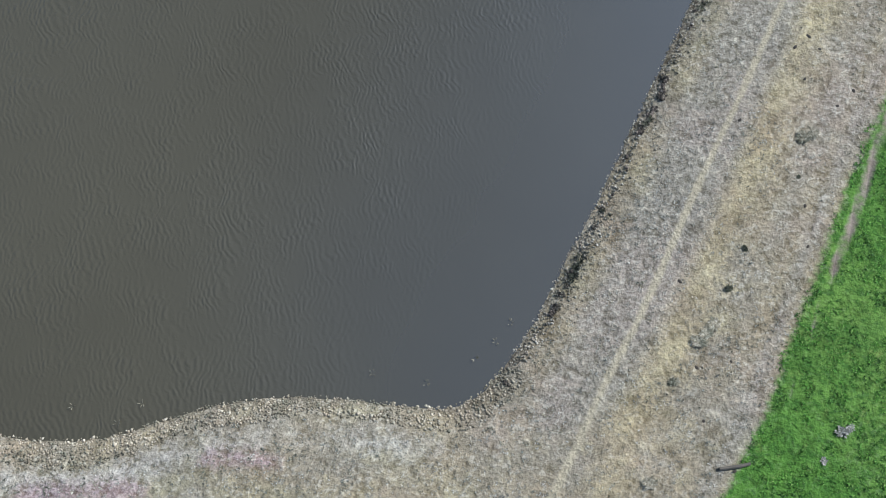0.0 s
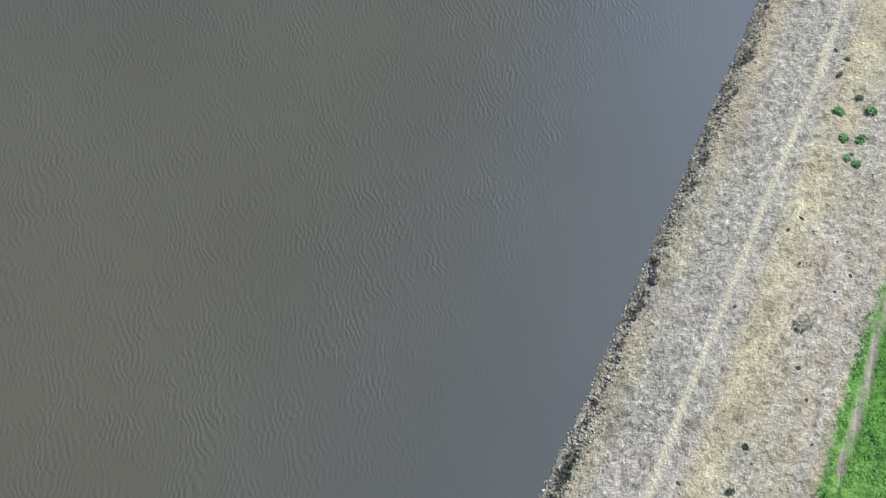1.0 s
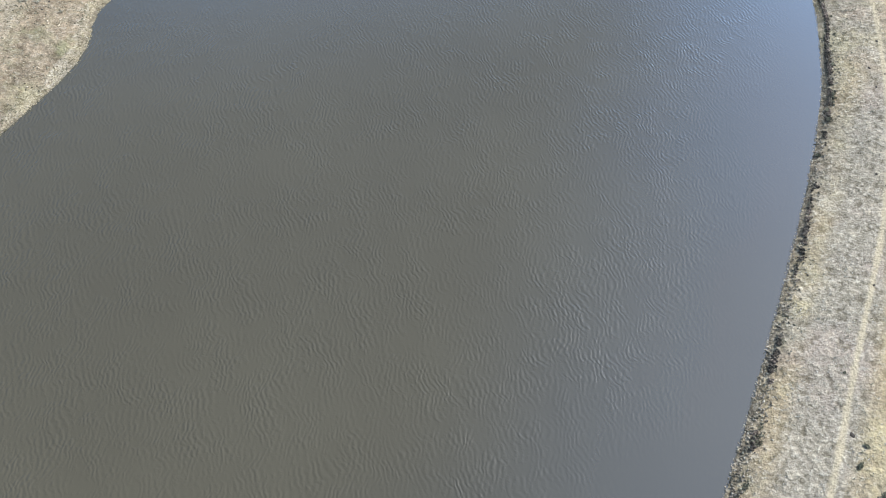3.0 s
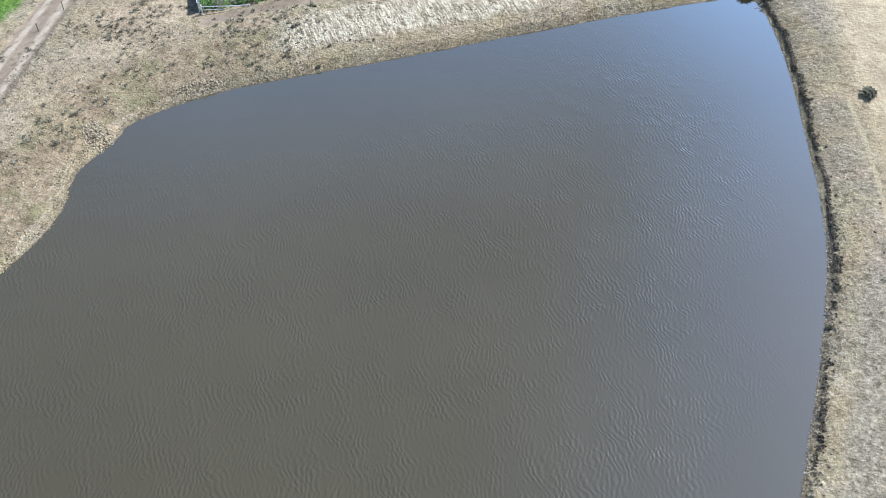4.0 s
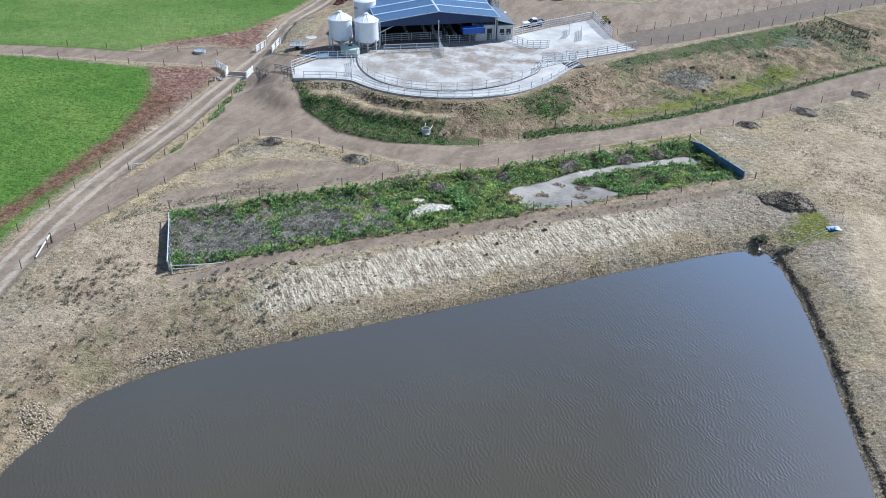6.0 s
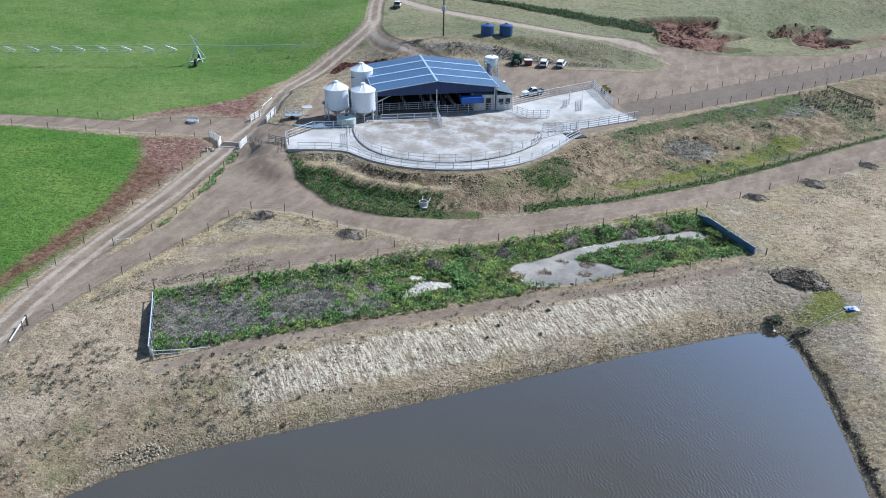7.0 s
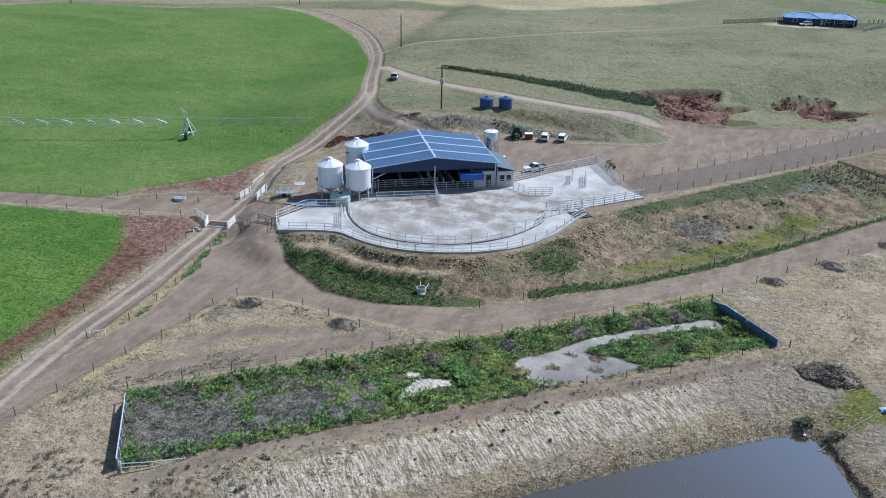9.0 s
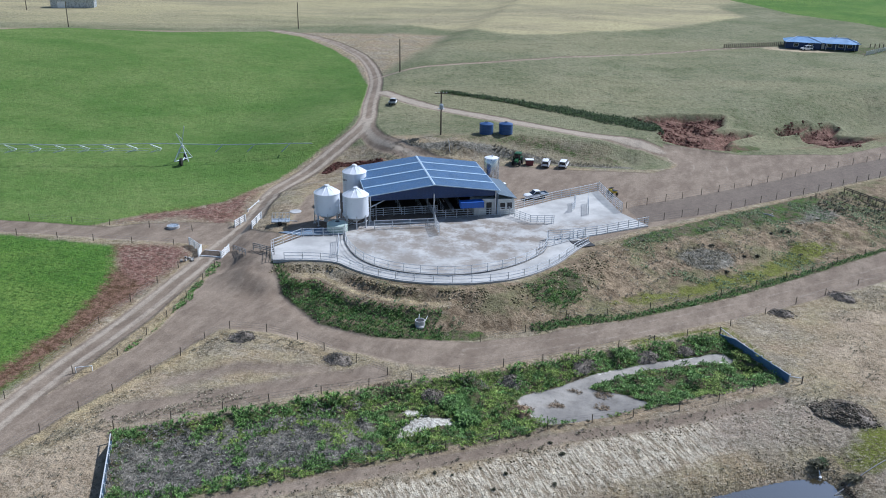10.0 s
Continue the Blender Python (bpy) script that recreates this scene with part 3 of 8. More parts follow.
CROSS = rounded([(-71, 156), (-88, 154.2), (-104, 152.2), (-150, 146)], 2, False)
APRON = [(-66, 88), (-64.6, 105), (-63, 112.5), (-57.8, 131.5), (-51.6, 132), (-36, 129.4), (-27.7, 130.5), (-13, 142.2), (0, 152.2), (21, 171.5), (62, 208), (66, 222), (24, 184), (15, 175),
         (0.4, 159.5), (-13, 147.5), (-22.6, 141), (-29, 137), (-40.5, 134.7), (-47.8, 136), (-55, 142), (-59.4, 148.3), (-62, 157), (-69, 160), (-70, 150), (-69.2, 135), (-69, 120), (-69, 108), (-68, 90)]
FIELD_N = [(-150, 148), (-107, 153.6), (-98, 154.9), (-92.5, 155.5), (-90.4, 158.3), (-87.6, 162.4), (-82, 167), (-78.2, 172.5), (-76.6, 181), (-75, 190), (-73, 198), (-70.6, 208), (-71.6, 217), (-74, 229), (-79.4, 247), (-91.8, 273), (-104, 289.6), (-121.5, 307), (-137, 316), (-165, 303), (-205, 300), (-218, 289.6), (-330, 240), (-330, 120)]
FIELD_S = [(-150, 143), (-102, 149.2), (-83.2, 150), (-79.8, 144), (-76, 141), (-72.6, 139), (-72.5, 131), (-72.4, 121), (-72.0, 108), (-70.6, 98), (-71, 85), (-70, 40), (-330, 40), (-330, 110)]
FIELD_E = [(13.2, 3), (14.8, 8.3), (15.5, 12), (16.6, 19), (17.7, 24.8), (19.1, 31.5), (20.4, 38), (23, 52), (40, 60), (120, 40), (120, -80), (0, -80)]
FIELD_FAR = [(14.8, 479), (35.8, 426.5), (64.4, 396), (150, 430), (150, 600), (0, 600)]
SLUDGE = rounded([(-22.6, 126.4), (-21.8, 128.4), (-18.9, 130.5), (-17.6, 132.1), (-14.6, 135.1), (-11.7, 137.3), (-8.4, 139.7), (-4.4, 141.7), (-2.7, 143.1), (-1.3, 143.1), (-0.2, 141.1), (-2.8, 140.9), (-5.6, 139.3), (-8.7, 138.1),
                  (-11.3, 135.9), (-13.0, 134.2), (-15.3, 132.4), (-15.7, 131.1), (-12.2, 131.2), (-10.5, 130.5), (-9.3, 129.7), (-10.4, 128.2), (-12.5, 126.2), (-15.1, 124.3), (-17.2, 123.2), (-19.0, 122.5), (-20.7, 124.5)], 1)
CRUSTS = [[(-32.4, 117.2), (-31.4, 117.6), (-30.7, 118.6), (-28.9, 119.6), (-27.8, 120.4), (-28.0, 121.8), (-30.1, 121.3), (-31.5, 120.2), (-32.2, 118.7)], [(-33.4, 121.1), (-31.6, 122.4), (-30.6, 121.5), (-32.1, 120.6)]]
RED_CUTS = [[(-16.8, 235.4), (-9.6, 240.2), (2.3, 244.8), (2.0, 240.9), (0.4, 236.5), (8.8, 241.4), (3.2, 233.2), (2.4, 226.9), (-4.8, 224.2), (-9.8, 223.1), (-10.5, 227.5), (-11.2, 231.9)],
            [(18.9, 249.0), (26.5, 257.8), (28.2, 256.7), (26.4, 252.4), (33.0, 246.0), (28.5, 240.4), (23.3, 236.4), (20.1, 243.4)], [(13.2, 246.0), (17.9, 251.6), (21.6, 255.0), (21.0, 252.6), (17.6, 248.2), (14.2, 245.0)]]
ISLAND = rounded([(-46, 214.5), (-28.2, 213.3), (-21.8, 213.9), (-13.3, 215.7), (-9.0, 215.3), (-7.4, 212.9), (-8.4, 209.2), (-12.9, 206.1), (-21.8, 204.1), (-26.8, 203.6), (-38, 204.2), (-48, 203.5)], 1)
LANE_GREEN = [(-14.7, 168.6), (-11, 175), (-6.9, 178.4), (-2.6, 184), (1.9, 188.6), (6.4, 193), (11.8, 201), (15.9, 205), (17, 190), (10.4, 188), (5, 183.8), (-2, 177.4), (-6.8, 172.8), (-14.5, 165.6)]
DARK_GROWTH = rounded([(14.8, 202), (21.6, 208), (30, 206), (30, 198), (25.9, 195.7), (19.8, 194.2), (16.0, 195.8)], 1)
GREY_GROWTH = rounded([(-7.5, 168.2), (-3.6, 172.4), (0.4, 173.4), (1.9, 170.4), (-1.3, 166.3), (-5.6, 166.1)], 1)
MOSS_STRIP = rounded([(-16, 150.5), (-12.9, 154.6), (-6.6, 160), (-2.9, 164.8), (2.6, 168.9), (7.8, 176.6), (9.7, 181.2), (14.0, 183.6), (18, 184), (14.0, 178), (8.7, 170.2), (0.7, 162.1), (-6.6, 156)], 1)
BANK_GREEN = rounded([(-24.9, 148.3), (-24.2, 151.6), (-21.1, 155.6), (-18.2, 153.6), (-19.0, 149.4), (-21.8, 146.4)], 1)
VX, VY = -0.24, 0.97  # the way the valley rises


def height(X, Y):
    X, Y = np.asarray(X, float), np.asarray(Y, float)
    v, d, p = VX * X + VY * Y, signed(X, Y, DAM), signed(X, Y, PAD)
    west = 1 - ss(-45, -5, X)
    z = 1.15 + 1.45 * ss(78, 112, v) * (0.72 + 0.28 * west) + 0.75 * ss(128, 160, v) * west
    z = z - 0.5 * ss(140, 155, v) * ss(-20, 10, X) * (1 - ss(165, 185, v))
    z = z + 7.5 * ss(206, 330, v) * (1 - ss(-100, -76, X))
    trap = signed(X, Y, TRAP)
    z = z - 0.55 * (1 - ss(-3.0, -0.5, trap))
    growth = ss(0.3, 1.6, -trap)
    if growth.any():
        z = z + 0.30 * (vnoise(X, Y, 1.9, 55) + 0.6 * vnoise(X, Y, 3.6, 56)) * growth * ss(0.2, 1.5, signed(X, Y, SLUDGE))
    bump = 0.10 * vnoise(X, Y, 7, 1) + 0.05 * vnoise(X, Y, 2.4, 2) + 0.03 * vnoise(X, Y, 1.0, 3)
    z = z + bump
    top = 5.0 - 0.8 * ss(-20, 12, X)
    wide = 8.0 + 9.0 * ss(-25, 5, X)
    q = np.clip(p, 0, None) / wide
    step = ss(-62, -52, X) * (1 - ss(-38, -28, X))
    fall = (1 - step) * (1 - ss(0.1, 1.0, q)) + step * (0.42 * (1 - ss(0.13, 0.27, q)) + 0.58 * (1 - ss(0.48, 0.80, q)))
    rough = (0.28 * vnoise(X, Y, 3.2, 51) + 0.20 * vnoise(X, Y, 1.4, 52)) * ss(0.05, 0.3, q) * (1 - ss(0.7, 1.1, q)) * (v < 205)
    z = z + np.clip(top - z, 0, 9) * fall + rough * (p > 0)
    foot = 201.0 + 4.0 * ss(-50, -36, X) + 0.75 * np.clip(X + 14, 0, 50) - 3 * (1 - ss(-66, -50, X))
    rise = (5.2 * ss(0, 1, (v - foot) / (10 + 16 * (1 - ss(-68, -57, X)) + 14 * ss(-22, 0, X))) + 3.4 * ss(212, 300, v) + 2.0 * ss(290, 420, v)) * ss(-102, -70, X)
    z = z + rise
    z = z - 0.35 * np.exp(-(line_dist(X, Y, [(-58, 147), (-54, 140.5), (-47.5, 135.4), (-41.7, 134.5), (-30, 137.3), (-22, 142)]) / 1.2) ** 2)
    for k, poly in enumerate(RED_CUTS):
        near = (X > -24) & (X < 42) & (Y > 215) & (Y < 265)
        if near.any():
            s = np.full(X.shape, 9.0)
            s[near] = signed(X[near], Y[near], poly)
            z = z - (1.0 + 0.55 * vnoise(X, Y, 3.5, 90 + k) + 0.35 * vnoise(X, Y, 1.5, 93 + k)) * ss(-0.7, 0.9, -s) + 0.3 * np.exp(-((s - 0.8) / 0.7) ** 2)
    bank = np.clip(d, 0, None)
    out = z * (1 - np.exp(-bank / 4.6)) + (0.18 + 0.10 * vnoise(X, Y, 1.6, 5)) * ss(0, 0.7, bank) * np.exp(-bank / 14)
    return np.where(d > 0, out, np.maximum(-1.6, d * 0.22))


def gz(x, y):
    return float(height(np.array([x]), np.array([y]))[0])


def axis(lo, hi, step, far_lo, far_hi, grow=1.045):
    a = list(np.arange(lo, hi + step / 2, step))
    s, x = step, hi
    while x < far_hi:
        s *= grow
        x += s
        a.append(x)
    s, x = step, lo
    while x > far_lo:
        s *= 1.07
        x -= s
        a.insert(0, x)
    return np.array(a)


def soft(d, w):
    """1 well inside an edge, 0 well outside, 0.5 on it; w metres wide."""
    return np.clip(0.5 - d / w, 0, 1)


def grid_mesh(name, X, Y, Z, attrs, material):
    ny, nx = X.shape
    me = bpy.data.meshes.new(name)
    me.vertices.add(nx * ny)
    me.vertices.foreach_set("co", np.stack([X, Y, Z], -1).ravel())
    i = np.arange(nx * ny).reshape(ny, nx)
    quads = np.stack([i[:-1, :-1], i[:-1, 1:], i[1:, 1:], i[1:, :-1]], -1).reshape(-1, 4)
    me.loops.add(quads.size)
    me.polygons.add(len(quads))
    me.loops.foreach_set("vertex_index", quads.ravel())
    me.polygons.foreach_set("loop_start", np.arange(0, quads.size, 4))
    me.polygons.foreach_set("use_smooth", np.ones(len(quads), bool))
    for key, values in attrs.items():
        me.attributes.new(key, "FLOAT", "POINT").data.foreach_set("value", values.ravel().astype(np.float32))
    me.update()
    me.materials.append(MAT[material])
    return me


def build_ground():
    X, Y = np.meshgrid(axis(-136, 50, 0.6, -2600, 2600), axis(-22, 262, 0.6, -1500, 3600, 1.02))
    Z = height(X, Y)
    v = VX * X + VY * Y
    dam, pad, trap = signed(X, Y, DAM), signed(X, Y, PAD), signed(X, Y, TRAP)
    a = {}
    a["green"] = np.maximum.reduce([soft(signed(X, Y, f), w) for f, w in ((FIELD_N, 4.0), (FIELD_S, 5.5), (FIELD_E, 2.4), (FIELD_FAR, 3.0))])
    a["hay"] = np.maximum(soft(signed(X, Y, FIELD_N), 8), 0.0 * X)
    road = line_dist(X, Y, ROAD)
    loop, far, cross = line_dist(X, Y, LOOP), line_dist(X, Y, FARTRACK), line_dist(X, Y, CROSS)
    a["dirt"] = np.maximum.reduce([soft(road - 1.8, 1.8), soft(loop - 2.0, 2.6), soft(line_dist(X, Y, BRANCH) - 1.9, 2.4), 0.85 * soft(far - 1.2, 2.6), soft(cross - 2.3, 2.4),
                                   soft(signed(X, Y, APRON), 2.2), soft(line_dist(X, Y, [(21.5, 41), (20.6, 36), (19.1, 28.6), (18.3, 22.7), (17.4, 18.6), (16.9, 15), (16.2, 10)]) - 0.26, 1.5) * (0.7 + 0.3 * ss(14, 22, Y)), soft(pad + 1.0, 2.4) * (dam > 20)])
    verge = soft(signed(X, Y, [(-67.9, 112), (-67.4, 121), (-66.8, 131), (-67.2, 142), (-67.9, 148.5), (-66.8, 147.8), (-65.6, 142), (-64.9, 135), (-64.3, 129), (-64.6, 124), (-65.8, 119.3), (-67.3, 114.5)]), 1.2)
    a["dirt"] = np.maximum(a["dirt"], 0.7 * soft(line_dist(X, Y, [(-126, 315), (-137, 319.4), (-152, 314), (-168, 306), (-184, 301), (-204, 305.4), (-222, 297)]) - 0.3, 1.6))
    a["dirt"] = np.maximum(a["dirt"] * (1 - 0.8 * verge), soft(signed(X, Y, [(-91, 155), (-85, 159), (-79, 161.5), (-73, 163), (-70, 158), (-80, 153)]), 2.4))
    a["wheel"] = np.maximum.reduce([soft(np.abs(road - 0.95) - 0.34, 1.1), 0.9 * soft(loop - 1.3, 2.0) * (1 - ss(-14, -4, X)), 0.7 * soft(line_dist(X, Y, BRANCH) - 1.0, 2.0), 0.5 * soft(np.abs(cross - 0.9) - 0.3, 1.0),
                                    0.5 * soft(np.abs(line_dist(X, Y, rounded([(-30, 194), (-15, 202), (-6, 212), (-4, 219), (-10, 220)], 2, False)) - 0.9) - 0.3, 1.2)])
    haul = line_dist(X, Y, rounded([(-29, 134), (-18.5, 140.2), (-9.5, 147.6), (0.4, 156.1), (11.6, 166.5), (26, 179.5), (50, 201)], 2, False))
    a["wheel"] = np.maximum(a["wheel"], 0.6 * soft(np.abs(haul - 0.95) - 0.35, 1.2))
    path = rounded([(1.0, -12), (5.3, 3.4), (6.4, 9.4), (7.8, 14.8), (9, 21.9), (10.7, 29.7), (11.9, 36.3), (13.8, 44.4), (15, 52.5), (16.4, 60), (17.7, 68.1), (18.3, 80), (17.7, 92.5), (15.9, 102.5), (15.1, 114), (14, 124)], 2, False)
    shelf = rounded([(-28, 102.6), (-22, 106.8), (-15, 111.8)], 1, False)
    a["path"] = np.where(Y < 104, 0.5 + (X - np.interp(Y, path[:, 1], path[:, 0])) / 10, 1.0)
    a["track"] = np.maximum.reduce([0.62 * soft(far - 0.7, 1.8), 0.35 * soft(line_dist(X, Y, path) - 0.5, 1.4), 0.9 * soft(line_dist(X, Y, shelf) - 0.25, 1.0),
                                    0.72 * soft(signed(X, Y, [(13.8, 122), (15.6, 104), (19, 88), (30, 90), (30, 125), (16, 136)]), 7)])
    isle = soft(signed(X, Y, ISLAND), 1.6)
    a["dirt"] = np.maximum(a["dirt"], soft(signed(X, Y, [(-8.4, 209), (-7, 213), (-8.8, 216), (-10, 221.6), (-4, 223.8), (3.5, 225.6), (14, 224.6), (24, 229), (24, 222), (4, 215), (-4, 208)]), 2.0)) * (1 - 0.9 * isle * (line_dist(X, Y, LOOP) > 2.4))
    turns = np.minimum.reduce([line_dist(X, Y, rounded(q, 2, False)) for q in ([(-9.5, 221.5), (-6.9, 220.3), (-2.6, 218.8), (-0.5, 213.9), (-1.4, 208.5), (-5, 203)], [(-13, 221), (-9.1, 220.6), (-5.3, 218.5), (-3.6, 212.6), (-5, 206)], [(-6, 222), (-1, 220.6), (2.4, 216), (1.4, 209)])])
    a["wheel"] = np.maximum(a["wheel"], 0.8 * soft(turns - 0.15, 1.0))
    a["red"] = np.maximum.reduce([
        soft(signed(X, Y, [(-83.7, 150.0), (-79.2, 151.2), (-74.1, 151.8), (-72.2, 149), (-72.0, 144.2), (-72.0, 135.4), (-72.6, 123.3), (-73.0, 112.5), (-73.6, 100), (-75.6, 100), (-75.6, 116.7), (-75.4, 127.2), (-76.4, 134.6), (-79.5, 143.9)]) - 0.3, 4.0),
        soft(signed(X, Y, [(-89, 158.7), (-85.4, 160.6), (-81.9, 163.4), (-76.4, 163.1), (-73.5, 161.6), (-72.8, 167), (-74.6, 171), (-76.4, 180), (-78.4, 171.5), (-82, 167.5), (-87, 162.6)]) - 0.3, 5.5),
        *[soft(signed(X, Y, poly), 2.2) for poly in RED_CUTS], 0.75 * soft(signed(X, Y, [(30, 246), (40, 254), (52, 262), (46, 252), (36, 243)]), 3.0) * 0.6, 0.55 * soft(signed(X, Y, [(-10, 222.4), (3, 226), (9, 230), (4, 234), (-8, 230)]), 4.0),
        soft(line_dist(X, Y, [(-68.6, 191.5), (-67.2, 195.0), (-63, 195.8), (-57, 194)]) - 0.9, 3.0)])
    a["mauve"] = np.maximum.reduce([
        soft(line_dist(X, Y, [(-13.6, -0.5), (-11.6, 0.2), (-9.9, 0.4)]) - 0.5, 2.6), soft(line_dist(X, Y, [(-22.5, -5), (-19.5, -3.9), (-16.6, -3.2)]) - 0.6, 2.6),
        0.62 * soft(line_dist(X, Y, [(1.6, 7.8), (2.5, 10.4), (3.1, 12.6), (4.5, 17.2), (5.8, 22), (7.4, 30)]) - 0.2, 2.0)])
    a["pale"] = np.maximum.reduce([
        soft(np.abs(dam - 5.7) - 2.8, 2.4) * ss(-48, -38, X) * (1 - ss(-8, 6, X)) * ss(88, 96, Y)])
    a["bleach"] = soft(np.abs(dam - 2.2) - 0.9, 2.6) * (Y < 14) * (1 - ss(-4, 4, X)) * (0.75 + 0.3 * vnoise(X, Y, 5, 9))
    a["silver"] = np.maximum.reduce([
        soft(np.abs(dam - 4.2) - 2.1, 3.0) * ss(-5, 5, X) * ss(2, 10, Y) * (1 - ss(70, 100, Y)),
        soft(np.abs(dam - 7) - 4, 4.0) * ss(-12, 4, X) * ss(112, 118, Y),
        0.6 * soft(line_dist(X, Y, [(14, 20), (17, 34), (19, 46)]) - 1.6, 3.0), soft(np.abs(signed(X, Y, FIELD_E) - 0.9) - 0.4, 1.6),
        0.8 * soft(np.hypot(X - 12, Y - 13) - 1.0, 3.0), 0.7 * soft(np.hypot(X - 10.6, Y - 6) - 0.8, 3.0)])
    a["straw"] = np.maximum.reduce([soft(line_dist(X, Y, path + np.array([2.2, -0.6])) - 1.3, 5.0), 0.8 * soft(line_dist(X, Y, [(-63.5, 107), (-61.5, 115), (-57.5, 129.5), (-49, 130)]) - 1.0, 2.4),
                                    0.6 * soft(signed(X, Y, [(4, 140), (10, 136), (14, 134), (40, 140), (60, 190), (20, 168)]), 8),
                                    0.8 * verge, 0.34 * soft(signed(X, Y, [(-66, 60), (-64.5, 104), (-57.8, 131), (-38, 128), (-57, 111), (-51, 98), (-54, 88), (-56, 70)]), 5)])
    a["olive"] = np.maximum(ss(207, 216, v) * ss(-90, -70, X) * 0.98, ss(330, 345, v))
    a["olive"] = np.maximum(a["olive"], 0.7 * isle)
    a["olive"] *= 1 - 0.35 * soft(signed(X, Y, [(-66, 214), (-60, 226), (-34, 217), (-14, 212), (-30, 204), (-50, 202)]), 6)
    a["strawfield"] = np.maximum.reduce([soft(signed(X, Y, [(-118, 352), (-98.9, 378), (-68.5, 384), (-29.1, 412), (4.3, 462), (17.5, 409), (-7.7, 375), (-25.6, 346), (-41.6, 328), (-58.8, 324), (-81, 339)]) + 5 * vnoise(X, Y, 30, 8), 14), 0.6 * ss(350, 390, v) * (1 - ss(-10, 20, X - (Y - 420) * 0.4)), 0.5 * soft(signed(X, Y, [(-330, 260), (-225, 299), (-165, 306), (-136, 320), (-100, 345), (-120, 372), (-200, 380), (-330, 330)]), 20)])
    ditch = line_dist(X, Y, rounded([(-59.5, 148), (-54.3, 141.3), (-47.6, 136.2), (-41.6, 135.3), (-36, 136), (-29, 138.6)], 2, False))
    slope = [(-58.5, 147), (-54.3, 141.3), (-47.6, 136.5), (-41, 135), (-29, 138.6), (-23, 142.5), (-12, 149), (0, 160.3), (16, 176.5), (45, 204), (60, 230), (30, 217.5), (4, 190.6), (-10.5, 174.4), (-18.2, 165.2), (-25.4, 150), (-34, 145.6), (-44, 145.4)]
    batter = soft(signed(X, Y, slope), 3.0)
    a["soil"] = np.maximum.reduce([batter, 0.62 * soft(np.abs(dam - 11.2) - 1.2, 3.0) * ss(-52, -44, X) * (1 - ss(0, 8, X)) * ss(92, 98, Y),  0.56 * soft(dam - 9, 6) * (1 - ss(-44, -34, X)) * (dam > 0.8),
                                   0.6 * soft(signed(X, Y, [(10, 230), (16, 238), (30, 250), (46, 266), (60, 270), (44, 250), (24, 236)]), 6.0)])
    lowgreen = soft(line_dist(X, Y, [(-23, 142.5), (-12, 149), (0, 160.3), (16, 176.5), (45, 204)]) - 0.7, 2.0)
    a["weed"] = np.maximum.reduce([
        soft(trap + 0.4, 1.6) * 0.80, soft(ditch - 0.9, 2.0), 0.95 * lowgreen, 0.85 * soft(signed(X, Y, LANE_GREEN), 3.0) * (pad > 0.4), 0.5 * soft(signed(X, Y, DARK_GROWTH), 3.0), 0.42 * batter * (0.75 + 0.6 * vnoise(X, Y, 9, 4)),
        soft(signed(X, Y, BANK_GREEN), 2.4),
        soft(line_dist(X, Y, [(-58.7, 241), (-50.4, 239.5), (-43.5, 237), (-30.8, 234.4), (-21, 231.7), (-11.7, 228.3)]) - 1.5, 3.6),
        0.8 * soft(line_dist(X, Y, [(-65.1, 123.5), (-64.7, 129), (-65.3, 136), (-66.1, 143), (-67, 147.5)]) - 0.35, 1.5),
        0.62 * soft(line_dist(X, Y, [(-72.2, 106), (-72.6, 114), (-72.6, 121), (-72.5, 131), (-72.2, 139)]) - 0.5, 2.4), 0.5 * soft(line_dist(X, Y, [(-52, 205), (-35, 211), (-18, 210.5)]) - 2.6, 4.0),
        0.8 * soft(line_dist(X, Y, [(3, 228), (8, 232)]) - 2.0, 3.0), 0.9 * soft(signed(X, Y, [(41, 333), (46, 329), (56, 341), (58, 350), (46, 345)]), 3.0)])
    a["track"] = np.maximum(a["track"], 0.7 * soft(signed(X, Y, [(16, 331), (28, 328.5), (36, 330), (40, 334), (30, 335.5), (20, 337)]), 3.0))
    a["moss"] = np.maximum.reduce([soft(signed(X, Y, [(9.2, 128.4), (11.3, 132.5), (13.1, 132.5), (14.6, 128.4), (15.4, 126.1), (13.3, 124.9), (10.5, 123.6), (8.4, 124.2), (7.6, 126.0)]) + 0.5, 4.0), 0.85 * soft(signed(X, Y, MOSS_STRIP), 4.0), 0.4 * soft(signed(X, Y, [(9.9, 182.4), (17.4, 191), (25.7, 195), (40, 205), (40, 200), (24.8, 189.6), (16.4, 182.3)]), 4.0), 0.8 * soft(np.abs(trap - 0.9) - 0.6, 1.4) * (X > -12) * (Y > 140)])
    a["sludge"] = soft(signed(X, Y, SLUDGE), 1.4)
    rind = soft(np.abs(signed(X, Y, SLUDGE) + 0.1) - 0.1, 0.9) * ss(-0.1, 0.5, vnoise(X, Y, 2.6, 92)) * (X > -17)
    a["salt"] = np.maximum.reduce([soft(signed(X, Y, poly) + 0.5 * vnoise(X, Y, 1.1, 93), 1.2) for poly in CRUSTS] + [rind])
    dead = soft(signed(X, Y, [(-55.5, 107.5), (-51.5, 101.2), (-33.5, 114), (-35, 119), (-41, 118.5), (-50, 113)]), 4.0)
